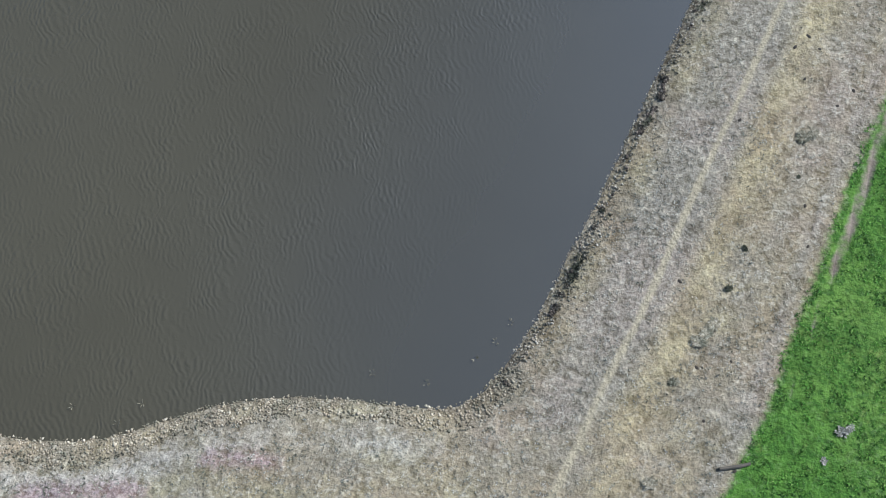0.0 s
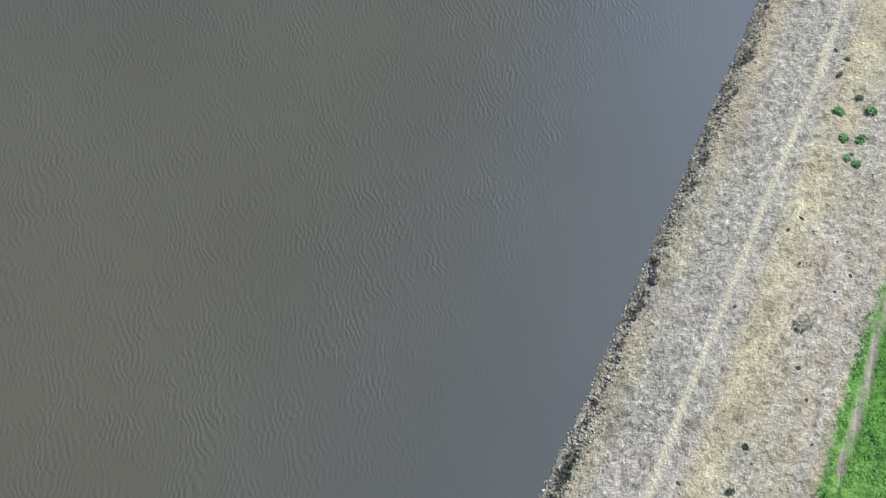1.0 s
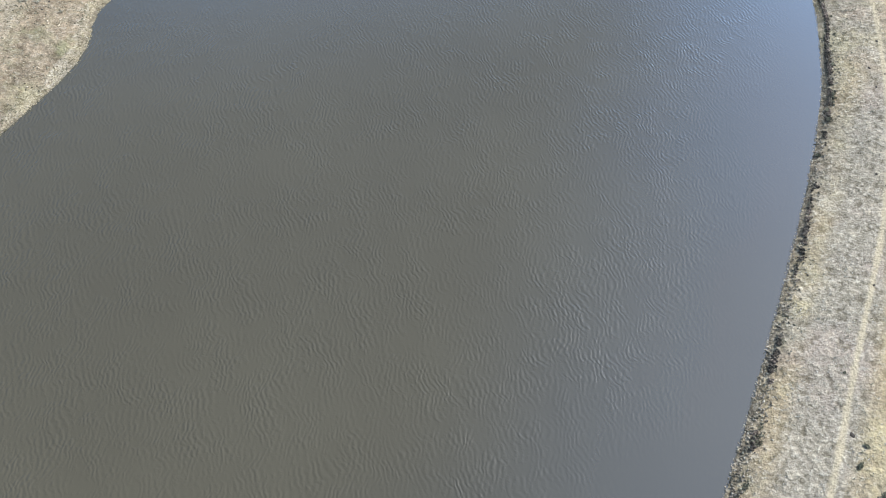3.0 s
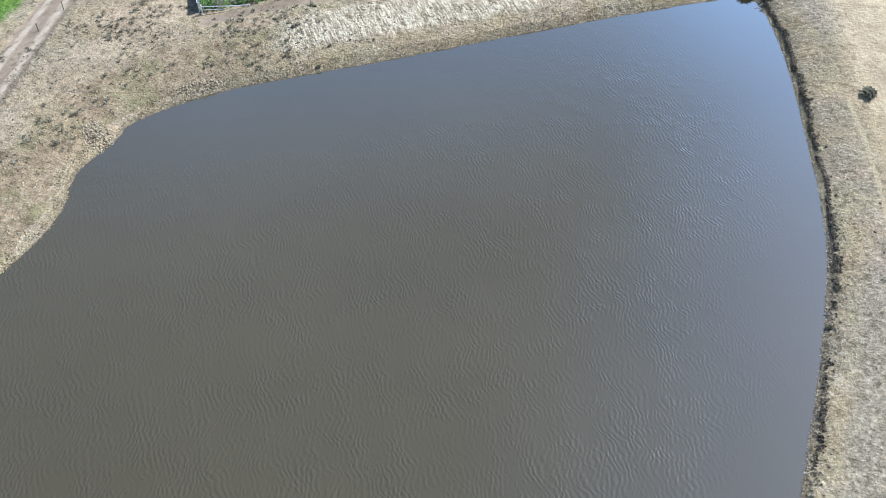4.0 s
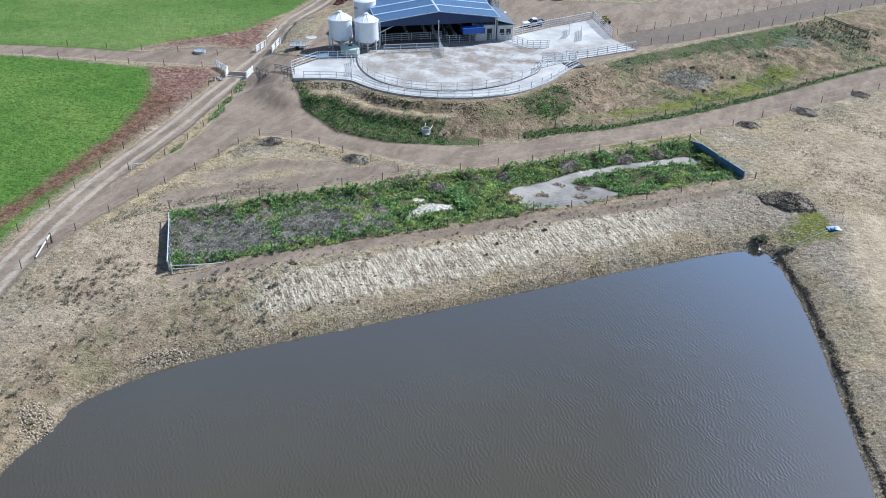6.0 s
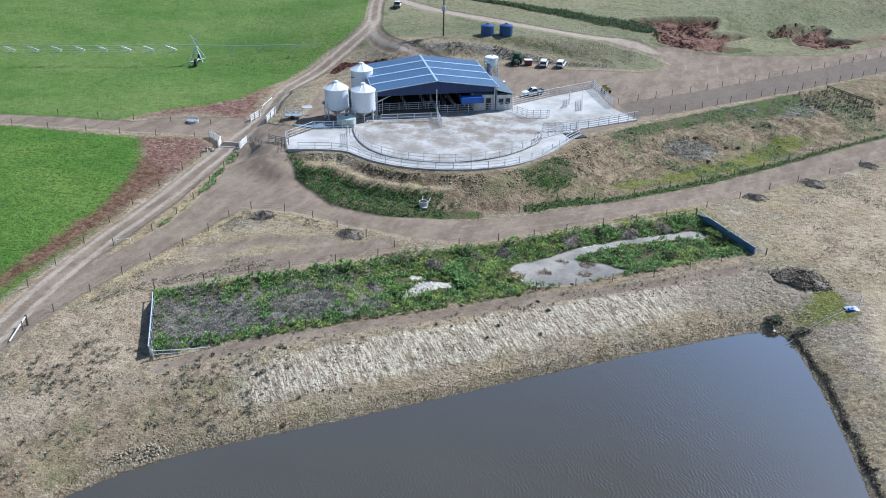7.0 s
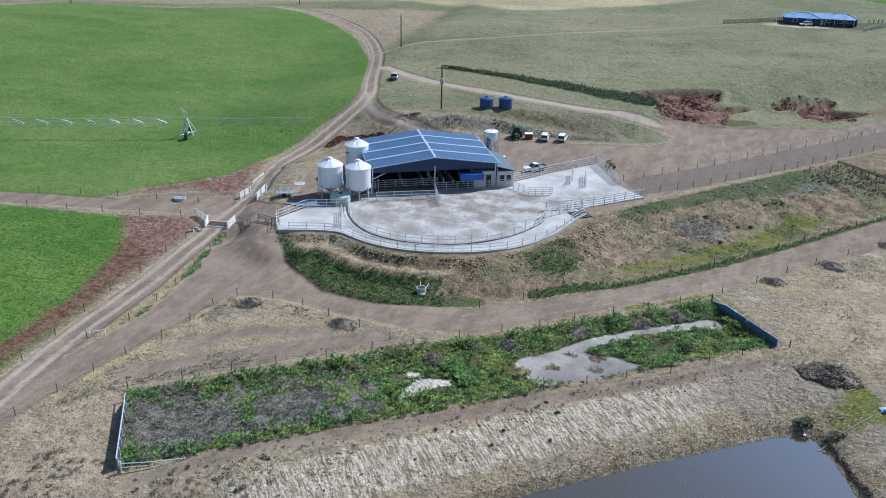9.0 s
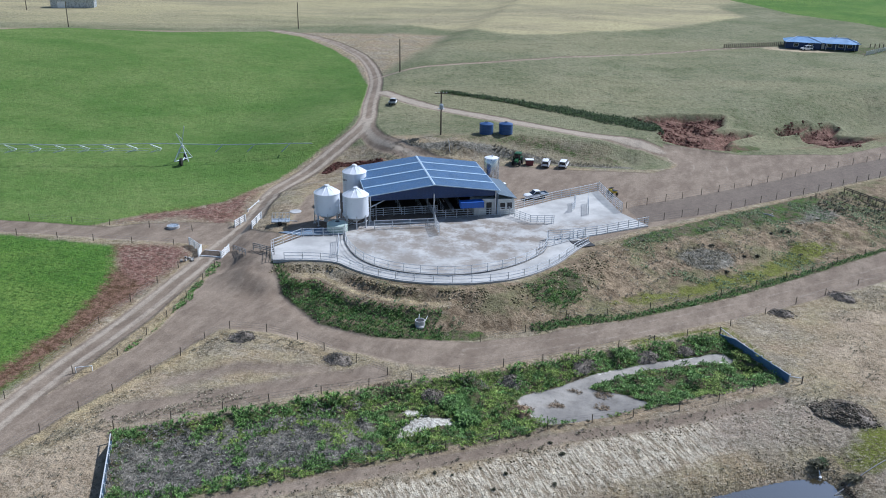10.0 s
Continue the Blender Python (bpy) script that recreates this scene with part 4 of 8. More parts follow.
    a["stalk"] = np.maximum.reduce([0.9 * dead, 0.85 * soft(signed(X, Y, GREY_GROWTH), 3.0), 0.6 * soft(signed(X, Y, [(8, 184), (16, 189), (22, 196), (14, 198)]), 5.0), 0.75 * soft(line_dist(X, Y, [(-58, 200), (-53, 200.6), (-46, 203.6), (-39, 206), (-27, 206.4), (-16, 207.6)]) - 1.6, 3.0)])
    a["straw"] = np.maximum(a["straw"], 0.9 * soft(np.abs(pad - 3.1) - 0.7, 1.6) * ss(-60, -54, X) * (1 - ss(-36, -30, X)) * (Y < 150))
    a["soil"] = a["soil"] * (1 - 0.8 * soft(np.abs(pad - 3.1) - 0.7, 1.6) * (X < -33) * (Y < 150))
    a["weed"] = np.maximum(a["weed"], 0.9 * soft(np.abs(pad - 6.4) - 1.7, 2.0) * ss(-62, -56, X) * (1 - ss(-38, -32, X)) * (Y < 150))
    crest = line_dist(X, Y, [(-50, 97.8), (-43.3, 103.6), (-30.8, 111.8), (-18.8, 119.8), (-4.5, 128.4), (3.6, 133.8)])
    a["dirt"] = np.maximum(a["dirt"], 0.85 * soft(crest - 1.0, 2.6))
    lane = line_dist(X, Y, [(-58.5, 112.8), (-46, 121), (-38, 126.6)])
    yard = line_dist(X, Y, [(-57, 119.5), (-52, 124), (-43, 125.8)])
    a["dirt"] = np.maximum.reduce([a["dirt"], 0.80 * soft(lane - 2.4, 4.0), 0.62 * soft(yard - 2.6, 5.0)])
    bare = np.maximum(soft(signed(X, Y, [(-64.5, 90), (-64.5, 104), (-58.5, 112), (-52.5, 108), (-50.5, 98.5), (-55, 92)]), 4), soft(signed(X, Y, [(6, 140), (14, 136), (24, 132), (60, 150), (60, 190), (26, 172), (10, 157)]), 6))
    a["sand"] = np.maximum(bare * (0.62 + 0.25 * vnoise(X, Y, 4, 91)), 0.5 * soft(np.abs(dam - 8) - 6, 4) * (1 - ss(-50, -42, X)) * (dam > 1))
    edge = np.minimum(line_dist(X, Y, [(-64.6, 106), (-62.6, 113.5), (-60.0, 120.8), (-58.4, 129.6)]), line_dist(X, Y, [(-57.6, 130.6), (-53, 131.4), (-47, 130.2), (-43, 129)]))
    a["straw"] = np.maximum(a["straw"], 0.95 * soft(edge - 0.9, 2.6))
    a["mud"] = np.maximum(soft(signed(X, Y, [(-12, 177), (-2.5, 185.5), (6.7, 195.2), (16.8, 204.8), (30.2, 218.7), (50, 239), (44, 243), (23.8, 223.5), (12.6, 212), (2.4, 201), (-6.6, 191.6), (-14.8, 183.2)]), 2.0), 0.5 * soft(line_dist(X, Y, [(-66.5, 153), (-62, 151), (-61, 146)]) - 1.5, 5.0))
    a["rim"] = soft(dam - 0.3 - 1.0 * ss(90, 100, Y - 0.64 * X - 30) * (X < 4), 1.6) * (0.85 + 0.3 * vnoise(X, Y, 6, 6))
    for key in a:
        a[key] = np.clip(a[key], 0, 1)
    ob = new("ground", grid_mesh("ground", X, Y, Z, a, "ground"))
    return tagged(ob, "dry tan pasture with green fields and bare dirt tracks", "ground", kind="structure")


def build_water():
    X, Y = np.meshgrid(np.arange(-60, 17, 1.0), np.arange(-10, 130, 1.0))
    east = line_dist(X, Y, [(0.4, 7.6), (2.8, 16.1), (6.5, 34.8), (11.2, 61.5), (13.4, 81), (12.4, 95), (9.4, 117), (6, 124.6)])
    north = line_dist(X, Y, [(6.0, 124.6), (-13.2, 111.8), (-29.3, 100.1), (-45, 89)])
    chop = (0.05 + 0.95 * ss(2.0, 15.0, east + 2.5 * vnoise(X, Y, 9, 2))) * (0.3 + 0.7 * ss(1.0, 26.0, north))
    ob = new("water", grid_mesh("water", X, Y, X * 0, {"chop": chop, "lee": ss(-3.0, 24.0, east + 2.0 * vnoise(X, Y, 14, 3)) * (0.6 + 0.4 * ss(0, 30, north))}, "water"))
    return tagged(ob, "murky brown dam water with small wind ripples", "water", kind="structure")


build_ground()
build_water()


# ---- milking shed and yard ----
PAD_Z = 5.06


def build_shed():
    shed = thing("milking_shed", pose(-42.65, 169.75, 5.0, 0, 0, 25.5), "large open-fronted milking shed with a blue steel roof", "farm shed")
    w, length, eave, top = 9.8, 15.6, 4.0, 5.3
    # dark floor colour stands in for the deep shade inside the shed
    part("floor_slab", Shape().box((0, length / 2, 0.0), (2 * w, length, 0.16)), "wood", shed, "floor slab darkened for the shaded interior")
    run = math.hypot(w + 0.25, top - eave)
    tilt = math.degrees(math.atan2(top - eave, w))
    for side in (-1, 1):
        m = pose(0, -0.35, top + 0.03, 0, side * tilt, 0)
        s = Shape().box((side * run / 2, (length + 0.7) / 2, 0), (run, length + 0.7, 0.07))
        roof = part("roof_slope", s, "roof", shed, "blue corrugated roof sheeting", m=m)
        for y in (4.0, 8.3, 12.6):
            part("skylight", Shape().box((side * run / 2, y, 0.05), (run - 0.1, 0.46, 0.05)), "skylight", roof, "pale translucent skylight strip")
        part("gutter", Shape().box((side * (run + 0.06), (length + 0.7) / 2, -0.07), (0.16, length + 0.7, 0.14)), "trim", roof)
        part("barge", Shape().box((side * run / 2, -0.02, -0.02), (run, 0.07, 0.13)), "trim", roof, "pale barge flashing")
    part("ridge_cap", Shape().prism([(-0.17, -0.01), (0, 0.05), (0.17, -0.01), (0.17, -0.04), (0, 0.01), (-0.17, -0.04)], -0.4, length + 0.4, pose(0, 0, top + 0.08, 0, 0, 90)), "trim", shed, "pale ridge capping")
    g = Shape().prism([(-w + 0.1, 3.15), (w - 0.1, 3.15), (w - 0.1, eave - 0.08), (0, top - 0.08), (-w + 0.1, eave - 0.08)], 0.0, 0.12, pose(0, 0.0, 0, 0, 0, 90))
    part("gable", g, "cladding", shed, "dark blue gable cladding")
    b = Shape().prism([(-w + 0.1, 0.05), (w - 0.1, 0.05), (w - 0.1, eave - 0.08), (0, top - 0.08), (-w + 0.1, eave - 0.08)], 0.0, 0.12, pose(0, length - 0.02, 0, 0, 0, 90))
    part("back_wall", b, "cladding", shed)
    part("side_wall", Shape().box((w - 0.05, length / 2 + 0.2, eave / 2), (0.12, length - 0.6, eave - 0.1)), "cladding", shed)
    part("side_wall", Shape().box((-w + 0.05, length / 2 + 1.6, eave / 2), (0.12, length - 3.4, eave - 0.1)), "cladding", shed)
    post = Shape().box((0, 0, 1.95), (0.15, 0.15, 3.9)).box((0, 0, 0.06), (0.4, 0.4, 0.1)).mesh("post", "galv")
    for x in (-9.55, 0.0, 9.5):
        part("post", post, "", shed, m=pose(x, -0.12, 0))
    for x in (-9.4, 0.0, 9.3):
        for y in (5.2, 10.4):
            part("post", post, "", shed, m=pose(x, y, 0))
    for y in (5.2, 10.4):
        r = Shape().rod((-w + 0.3, y, eave - 0.3), (0, y, top - 0.3), 0.12).rod((0, y, top - 0.3), (w - 0.3, y, eave - 0.3), 0.12)
        part("rafter", r, "galv", shed)
    for x in (-4.6, -1.4, 1.8, 5.0):
        r = Shape()
        for z in (0.5, 0.85, 1.2):
            r.rod((x, 1.4, z), (x, 13.0, z), 0.035)
        for y in range(2, 14, 2):
            r.rod((x, y, 0), (x, y, 1.3), 0.04)
        part("bail_rail", r, "galv", shed)
    part("pit_wall", Shape().box((0.2, 7.4, 0.45), (0.16, 11.0, 0.9)).box((3.4, 7.4, 0.45), (0.16, 11.0, 0.9)), "kerb", shed)
    part("milk_line", Shape().rod((1.8, 1.5, 2.1), (1.8, 13, 2.1), 0.06), "steel", shed)
    # dairy office in the front corner
    off = part("office_wall", Shape().box((7.9, 1.6, 1.3), (3.3, 3.0, 2.6)), "cream", shed, "off-white office wall")
    part("office_door", Shape().box((8.55, 0.07, 1.05), (0.8, 0.06, 2.0)), "dark", off)
    part("office_window", Shape().box((7.35, 0.07, 1.7), (0.9, 0.06, 0.8)), "glass", off)
    roll = Shape().box((5.6, -0.7, 2.62), (3.6, 1.4, 0.10), None).box((5.6, -1.36, 2.2), (3.6, 0.08, 0.85)).box((3.84, -0.7, 2.25), (0.06, 1.3, 0.75))
    part("awning", roll, "tarp", shed, "bright blue tarpaulin awning")
    # lean-to
    lean = Shape().box((11.2, 4.6, 1.25), (2.6, 9.2, 2.5))
    wall = part("lean_to_wall", lean, "cream", shed, "off-white lean-to wall")
    part("lean_to_roof", Shape().box((0, 0, 0), (3.2, 9.8, 0.07)), "lean_roof", shed, "slate blue lean-to roof", m=pose(11.25, 4.6, 3.02, 0, 15, 0))
    for x in (10.65, 11.75):
        f = part("window_frame", Shape().box((x, -0.02, 1.45), (0.92, 0.08, 1.15)), "white", wall)
        part("pane", Shape().box((x, -0.06, 1.45), (0.78, 0.04, 1.0)), "glass", f)
    part("downpipe", Shape().rod((9.86, -0.1, 0), (9.86, -0.1, 3.9), 0.06), "trim", shed)
    return shed


def build_silo(x, y, base, leg, tall, r, label):
    silo = thing("feed_silo", pose(x, y, base), label, "silo", "feed silos beside the shed")
    top = leg + tall
    body = Shape().lathe([(r, leg), (r, leg + 0.06)] + [(r + (0.02 if i % 2 else 0.0), leg + 0.06 + (tall - 0.1) * i / 14) for i in range(15)] + [(r, top)], 40)
    part("body", body, "silo", silo, "white corrugated silo wall", smooth=True)
    roof = part("roof", Shape().lathe([(r + 0.07, top - 0.03), (r + 0.07, top + 0.04), (0.42, top + 0.86), (0.40, top + 0.95)], 32), "silo_roof", silo, "pale conical silo roof")
    part("hatch", Shape().lathe([(0.36, top + 0.92), (0.36, top + 1.1), (0.1, top + 1.2)], 16), "silo_roof", roof)
    for k in range(12):
        a = 2 * math.pi * k / 12
        part("roof_rib", Shape().rod((0.44 * math.cos(a), 0.44 * math.sin(a), top + 0.90), (r * math.cos(a), r * math.sin(a), top + 0.09), 0.035, 4), "silo_roof", roof)
    part("hopper", Shape().lathe([(0.22, leg - 1.0), (0.25, leg - 0.95), (r - 0.05, leg + 0.02)], 32), "galv", silo, smooth=True)
    leg_mesh = Shape().box((0, 0, (leg + 0.4) / 2), (0.13, 0.13, leg + 0.4)).box((0, 0, 0.04), (0.35, 0.35, 0.08)).mesh("leg", "galv")
    for k in range(8):
        a = 2 * math.pi * (k + 0.5) / 8
        part("leg", leg_mesh, "", silo, m=pose((r + 0.06) * math.cos(a), (r + 0.06) * math.sin(a), 0, 0, 0, math.degrees(a)))
    brace = Shape()
    for k in range(8):
        a, b = 2 * math.pi * (k + 0.5) / 8, 2 * math.pi * (k + 1.5) / 8
        brace.rod((r * math.cos(a), r * math.sin(a), leg * 0.55), (r * math.cos(b), r * math.sin(b), leg * 0.55), 0.04, 4)
    part("brace_ring", brace, "galv", silo)
    ladder = Shape()
    for s in (-0.2, 0.2):
        ladder.rod((s, r + 0.15, 0.5), (s, r + 0.15, top + 0.1), 0.03, 4)
    for i in range(int(top / 0.35) - 1):
        ladder.rod((-0.2, r + 0.15, 0.7 + 0.35 * i), (0.2, r + 0.15, 0.7 + 0.35 * i), 0.02, 4)
    part("ladder", ladder, "galv", silo, m=pose(0, 0, 0, 0, 0, 150))
    return silo


def build_silos():
    build_silo(-57.1, 163.3, 5.0, 1.55, 3.15, 1.85, "white corrugated feed silo on steel legs")
    build_silo(-52.75, 163.5, 5.0, 1.55, 3.15, 1.85, "white corrugated feed silo on steel legs")
    rear = build_silo(-56.7, 174.0, 5.0, 0.9, 4.0, 1.85, "taller white feed silo with a dark plate")
    part("name_plate", Shape().box((-0.9, -1.66, 3.9), (1.0, 0.05, 0.16), pose(0, 0, 0, 0, 0, 4)), "dark", rear, "dark unreadable plate")
    tank = thing("water_tank", pose(-54.5, 160.5, 5.0), "low round pale green poly tank beside the silos", "tank")
    part("body", Shape().lathe([(1.5, 0), (1.52, 0.1), (1.5, 0.5), (1.54, 0.55), (1.5, 0.6), (1.5, 1.05)], 32), "poly_green", tank, smooth=True)
    lid = part("dome", Shape().lathe([(1.54, 1.05), (1.5, 1.12), (0.9, 1.32), (0.35, 1.38)], 32), "poly_green", tank, "pale domed tank top", smooth=True)
    part("hatch", Shape().lathe([(0.3, 1.36), (0.3, 1.46), (0.1, 1.48)], 16), "dark", lid)
    auger = thing("feed_auger", pose(-55.0, 162.0, 5.0), "galvanised auger pipes beneath the silos", "auger")
    part("pipe", Shape().tube([(-2.2, 1.2, 0.5), (1.0, 1.4, 0.9), (4.5, 4.0, 2.6), (6.5, 6.5, 3.4)], 0.09), "galv", auger)
    part("motor", Shape().box((-2.3, 1.1, 0.45), (0.5, 0.4, 0.4)), "white", auger, bevel=0.04)
    part("stand", Shape().rod((1.0, 1.4, 0), (1.0, 1.4, 0.9), 0.05), "galv", auger)
    part("stand", Shape().rod((4.5, 4.0, 0), (4.5, 4.0, 2.6), 0.05), "galv", auger)
    vat = thing("milk_vat", pose(-38.0, 190.2, 4.95), "tall stainless steel milk vat behind the shed", "vat")
    part("body", Shape().lathe([(1.22, 0.25), (1.25, 0.3), (1.25, 4.45), (1.2, 4.52)], 40), "steel", vat, smooth=True)
    part("top", Shape().lathe([(1.2, 4.52), (0.8, 4.66), (0.3, 4.7)], 32), "silo_roof", vat, smooth=True)
    part("vent", Shape().rod((0.1, 0, 4.65), (0.1, 0, 5.0), 0.12, 10), "steel", vat)
    part("ladder", Shape().rod((1.25, -0.25, 0.3), (1.25, -0.25, 4.8), 0.03).rod((1.3, 0.15, 0.3), (1.3, 0.15, 4.8), 0.03), "galv", vat)
    for k in range(4):
        a = math.pi / 4 + k * math.pi / 2
        part("foot", Shape().rod((0.9 * math.cos(a), 0.9 * math.sin(a), 0), (0.9 * math.cos(a), 0.9 * math.sin(a), 0.35), 0.08), "steel", vat)
    box = thing("chiller_unit", pose(-35.6, 187.3, 4.95, 0, 0, 25), "small white chiller unit beside the milk vat", "chiller")
    part("case", Shape().box((0, 0, 0.55), (1.5, 0.9, 1.0)), "white", box, bevel=0.04)
    part("fan_grille", Shape().lathe([(0.34, 0), (0.36, 0.04), (0.1, 0.05)], 20, (0, 0, 1.05)), "dark", box)
    for px in (-0.6, 0.6):
        part("foot", Shape().box((px, 0, 0.03), (0.12, 0.9, 0.06)), "galv", box)


OUTER = rounded([(-58.5, 147.2), (-50.9, 149.3), (-47.7, 147.3), (-44.2, 145.8), (-39.6, 145.2), (-34, 146.1), (-29.4, 148), (-25.7, 150.7), (-22.2, 156.4), (-20.5, 162.2), (-18.9, 165.6)], 2, False)
INNER = rounded([(-53.6, 161.6), (-52.0, 156.5), (-49.2, 152.2), (-46.3, 149.7), (-42.8, 148.4), (-39, 148.2), (-34.7, 149), (-31.4, 150.8), (-27.7, 154), (-24.8, 159.4), (-24.5, 162.1), (-24.9, 165.6)], 2, False)


def build_yard():
    edge = [tuple(p) for p in OUTER] + [(-20.6, 167.2), (-11.2, 175.6), (-15.4, 180.3), (-18.0, 186.5), (-19.8, 191.1), (-26.4, 183.7), (-31.7, 177.0), (-33.6, 174.3), (-51.6, 165.6), (-53.8, 162.4),
                                        (-53.0, 158.8), (-58.3, 156.7), (-60.6, 151.4)]
    bm = bmesh.new()
    top = [bm.verts.new((x, y, PAD_Z)) for x, y in edge]
    face = bm.faces.new(top)
    ext = bmesh.ops.extrude_face_region(bm, geom=[face])
    for v in ext["geom"]:
        if isinstance(v, bmesh.types.BMVert):
            v.co.z = 4.3
    bmesh.ops.triangulate(bm, faces=[f for f in bm.faces if len(f.verts) > 4])
    for _ in range(4):
        long = [e for e in bm.edges if e.calc_length() > 2.2 and all(abs(f.normal.z) > 0.9 for f in e.link_faces)]
        if long:
            bmesh.ops.subdivide_edges(bm, edges=long, cuts=1)
            bmesh.ops.triangulate(bm, faces=[f for f in bm.faces if len(f.verts) > 3])
    bmesh.ops.recalc_face_normals(bm, faces=bm.faces)
    me = bpy.data.meshes.new("pavement")
    bm.to_mesh(me)
    bm.free()
    co = np.empty(len(me.vertices) * 3)
    me.vertices.foreach_get("co", co)
    co = co.reshape(-1, 3)
    ring = signed(co[:, 0], co[:, 1], [tuple(p) for p in INNER] + [(-20, 171), (-15, 178), (-25, 172), (-44, 172)])
    muck = np.clip(0.5 - ring / 3.0, 0, 1) * (0.7 + 0.3 * ss(150, 165, co[:, 1]))
    me.attributes.new("muck", "FLOAT", "POINT").data.foreach_set("value", muck.astype(np.float32))
    me.materials.append(MAT["concrete"])
    yard = tagged(new("pavement", me), "pale concrete holding yard with rounded front edge", "pavement", kind="structure")

    def strip(line, width, z0, z1, inset=0.0):
        s = Shape()
        p = np.array(line)
        t = np.gradient(p, axis=0)
        t /= np.linalg.norm(t, axis=1, keepdims=True)
        nrm = np.stack([-t[:, 1], t[:, 0]], 1)
        a, b = p + nrm * inset, p + nrm * (inset + width)
        for i in range(len(p) - 1):
            q = [(*a[i], z0), (*a[i + 1], z0), (*b[i + 1], z0), (*b[i], z0), (*a[i], z1), (*a[i + 1], z1), (*b[i + 1], z1), (*b[i], z1)]
            s.add(q, [(4, 5, 6, 7), (0, 1, 5, 4), (2, 3, 7, 6), (1, 2, 6, 5), (3, 0, 4, 7)])
        return s

    part("kerb", strip(OUTER, 0.18, 4.3, PAD_Z + 0.16, -0.02), "kerb", yard, "grey kerb of the yard")
    part("kerb", strip(INNER, 0.16, 5.0, PAD_Z + 0.10, -0.08), "inner_kerb", yard, "stained inner kerb")
    # flat blue-grey slab painted as the shade the silos cast on the concrete
    pit = Shape().slab([(-62.2, 157.2), (-58.4, 156.95), (-53.2, 159.0), (-53.6, 160.0), (-57.0, 160.8)], 4.75, 5.13)
    solid("silo_shade_slab", pit, "silo_shade", "blue-grey slab standing for the silo shade on the concrete", "ramp", kind="structure")
    return yard


def pipe_fence(name, line, high, rails, label, base=PAD_Z, gap=2.4, follow=False, r=0.035, group="pipe rails round the yard"):
    """A galvanised pipe fence: each post and each rail is a part."""
    line = np.array(line, float)
    z = [gz(*p) if follow else base for p in line]
    fence = thing(name, pose(line[0][0], line[0][1], z[0]), label, "pipe fence", group)
    o = Vector((line[0][0], line[0][1], z[0]))
    pts = [Vector((p[0], p[1], h)) - o for p, h in zip(line, z)]
    for k in range(rails):
        up = high * (1 - 0.80 * k / max(1, rails - 1)) if rails > 1 else high
        part("rail", Shape().tube([p + Vector((0, 0, up)) for p in pts], r, 6), "galv", fence)
    post = Shape().rod((0, 0, -0.1), (0, 0, high + 0.06), 0.05, 8).mesh("post", "galv")
    left = 0.0
    for a, b in zip(pts[:-1], pts[1:]):
        d = (b - a).length
        while left <= d:
            part("post", post, "", fence, m=Matrix.Translation(a.lerp(b, left / d)))
            left += gap
        left -= d
    part("post", post, "", fence, m=Matrix.Translation(pts[-1]))
    return fence


def inset(line, d):
    p = np.array(line, float)
    t = np.gradient(p, axis=0)
    t /= np.linalg.norm(t, axis=1, keepdims=True)
    return p + np.stack([-t[:, 1], t[:, 0]], 1) * d


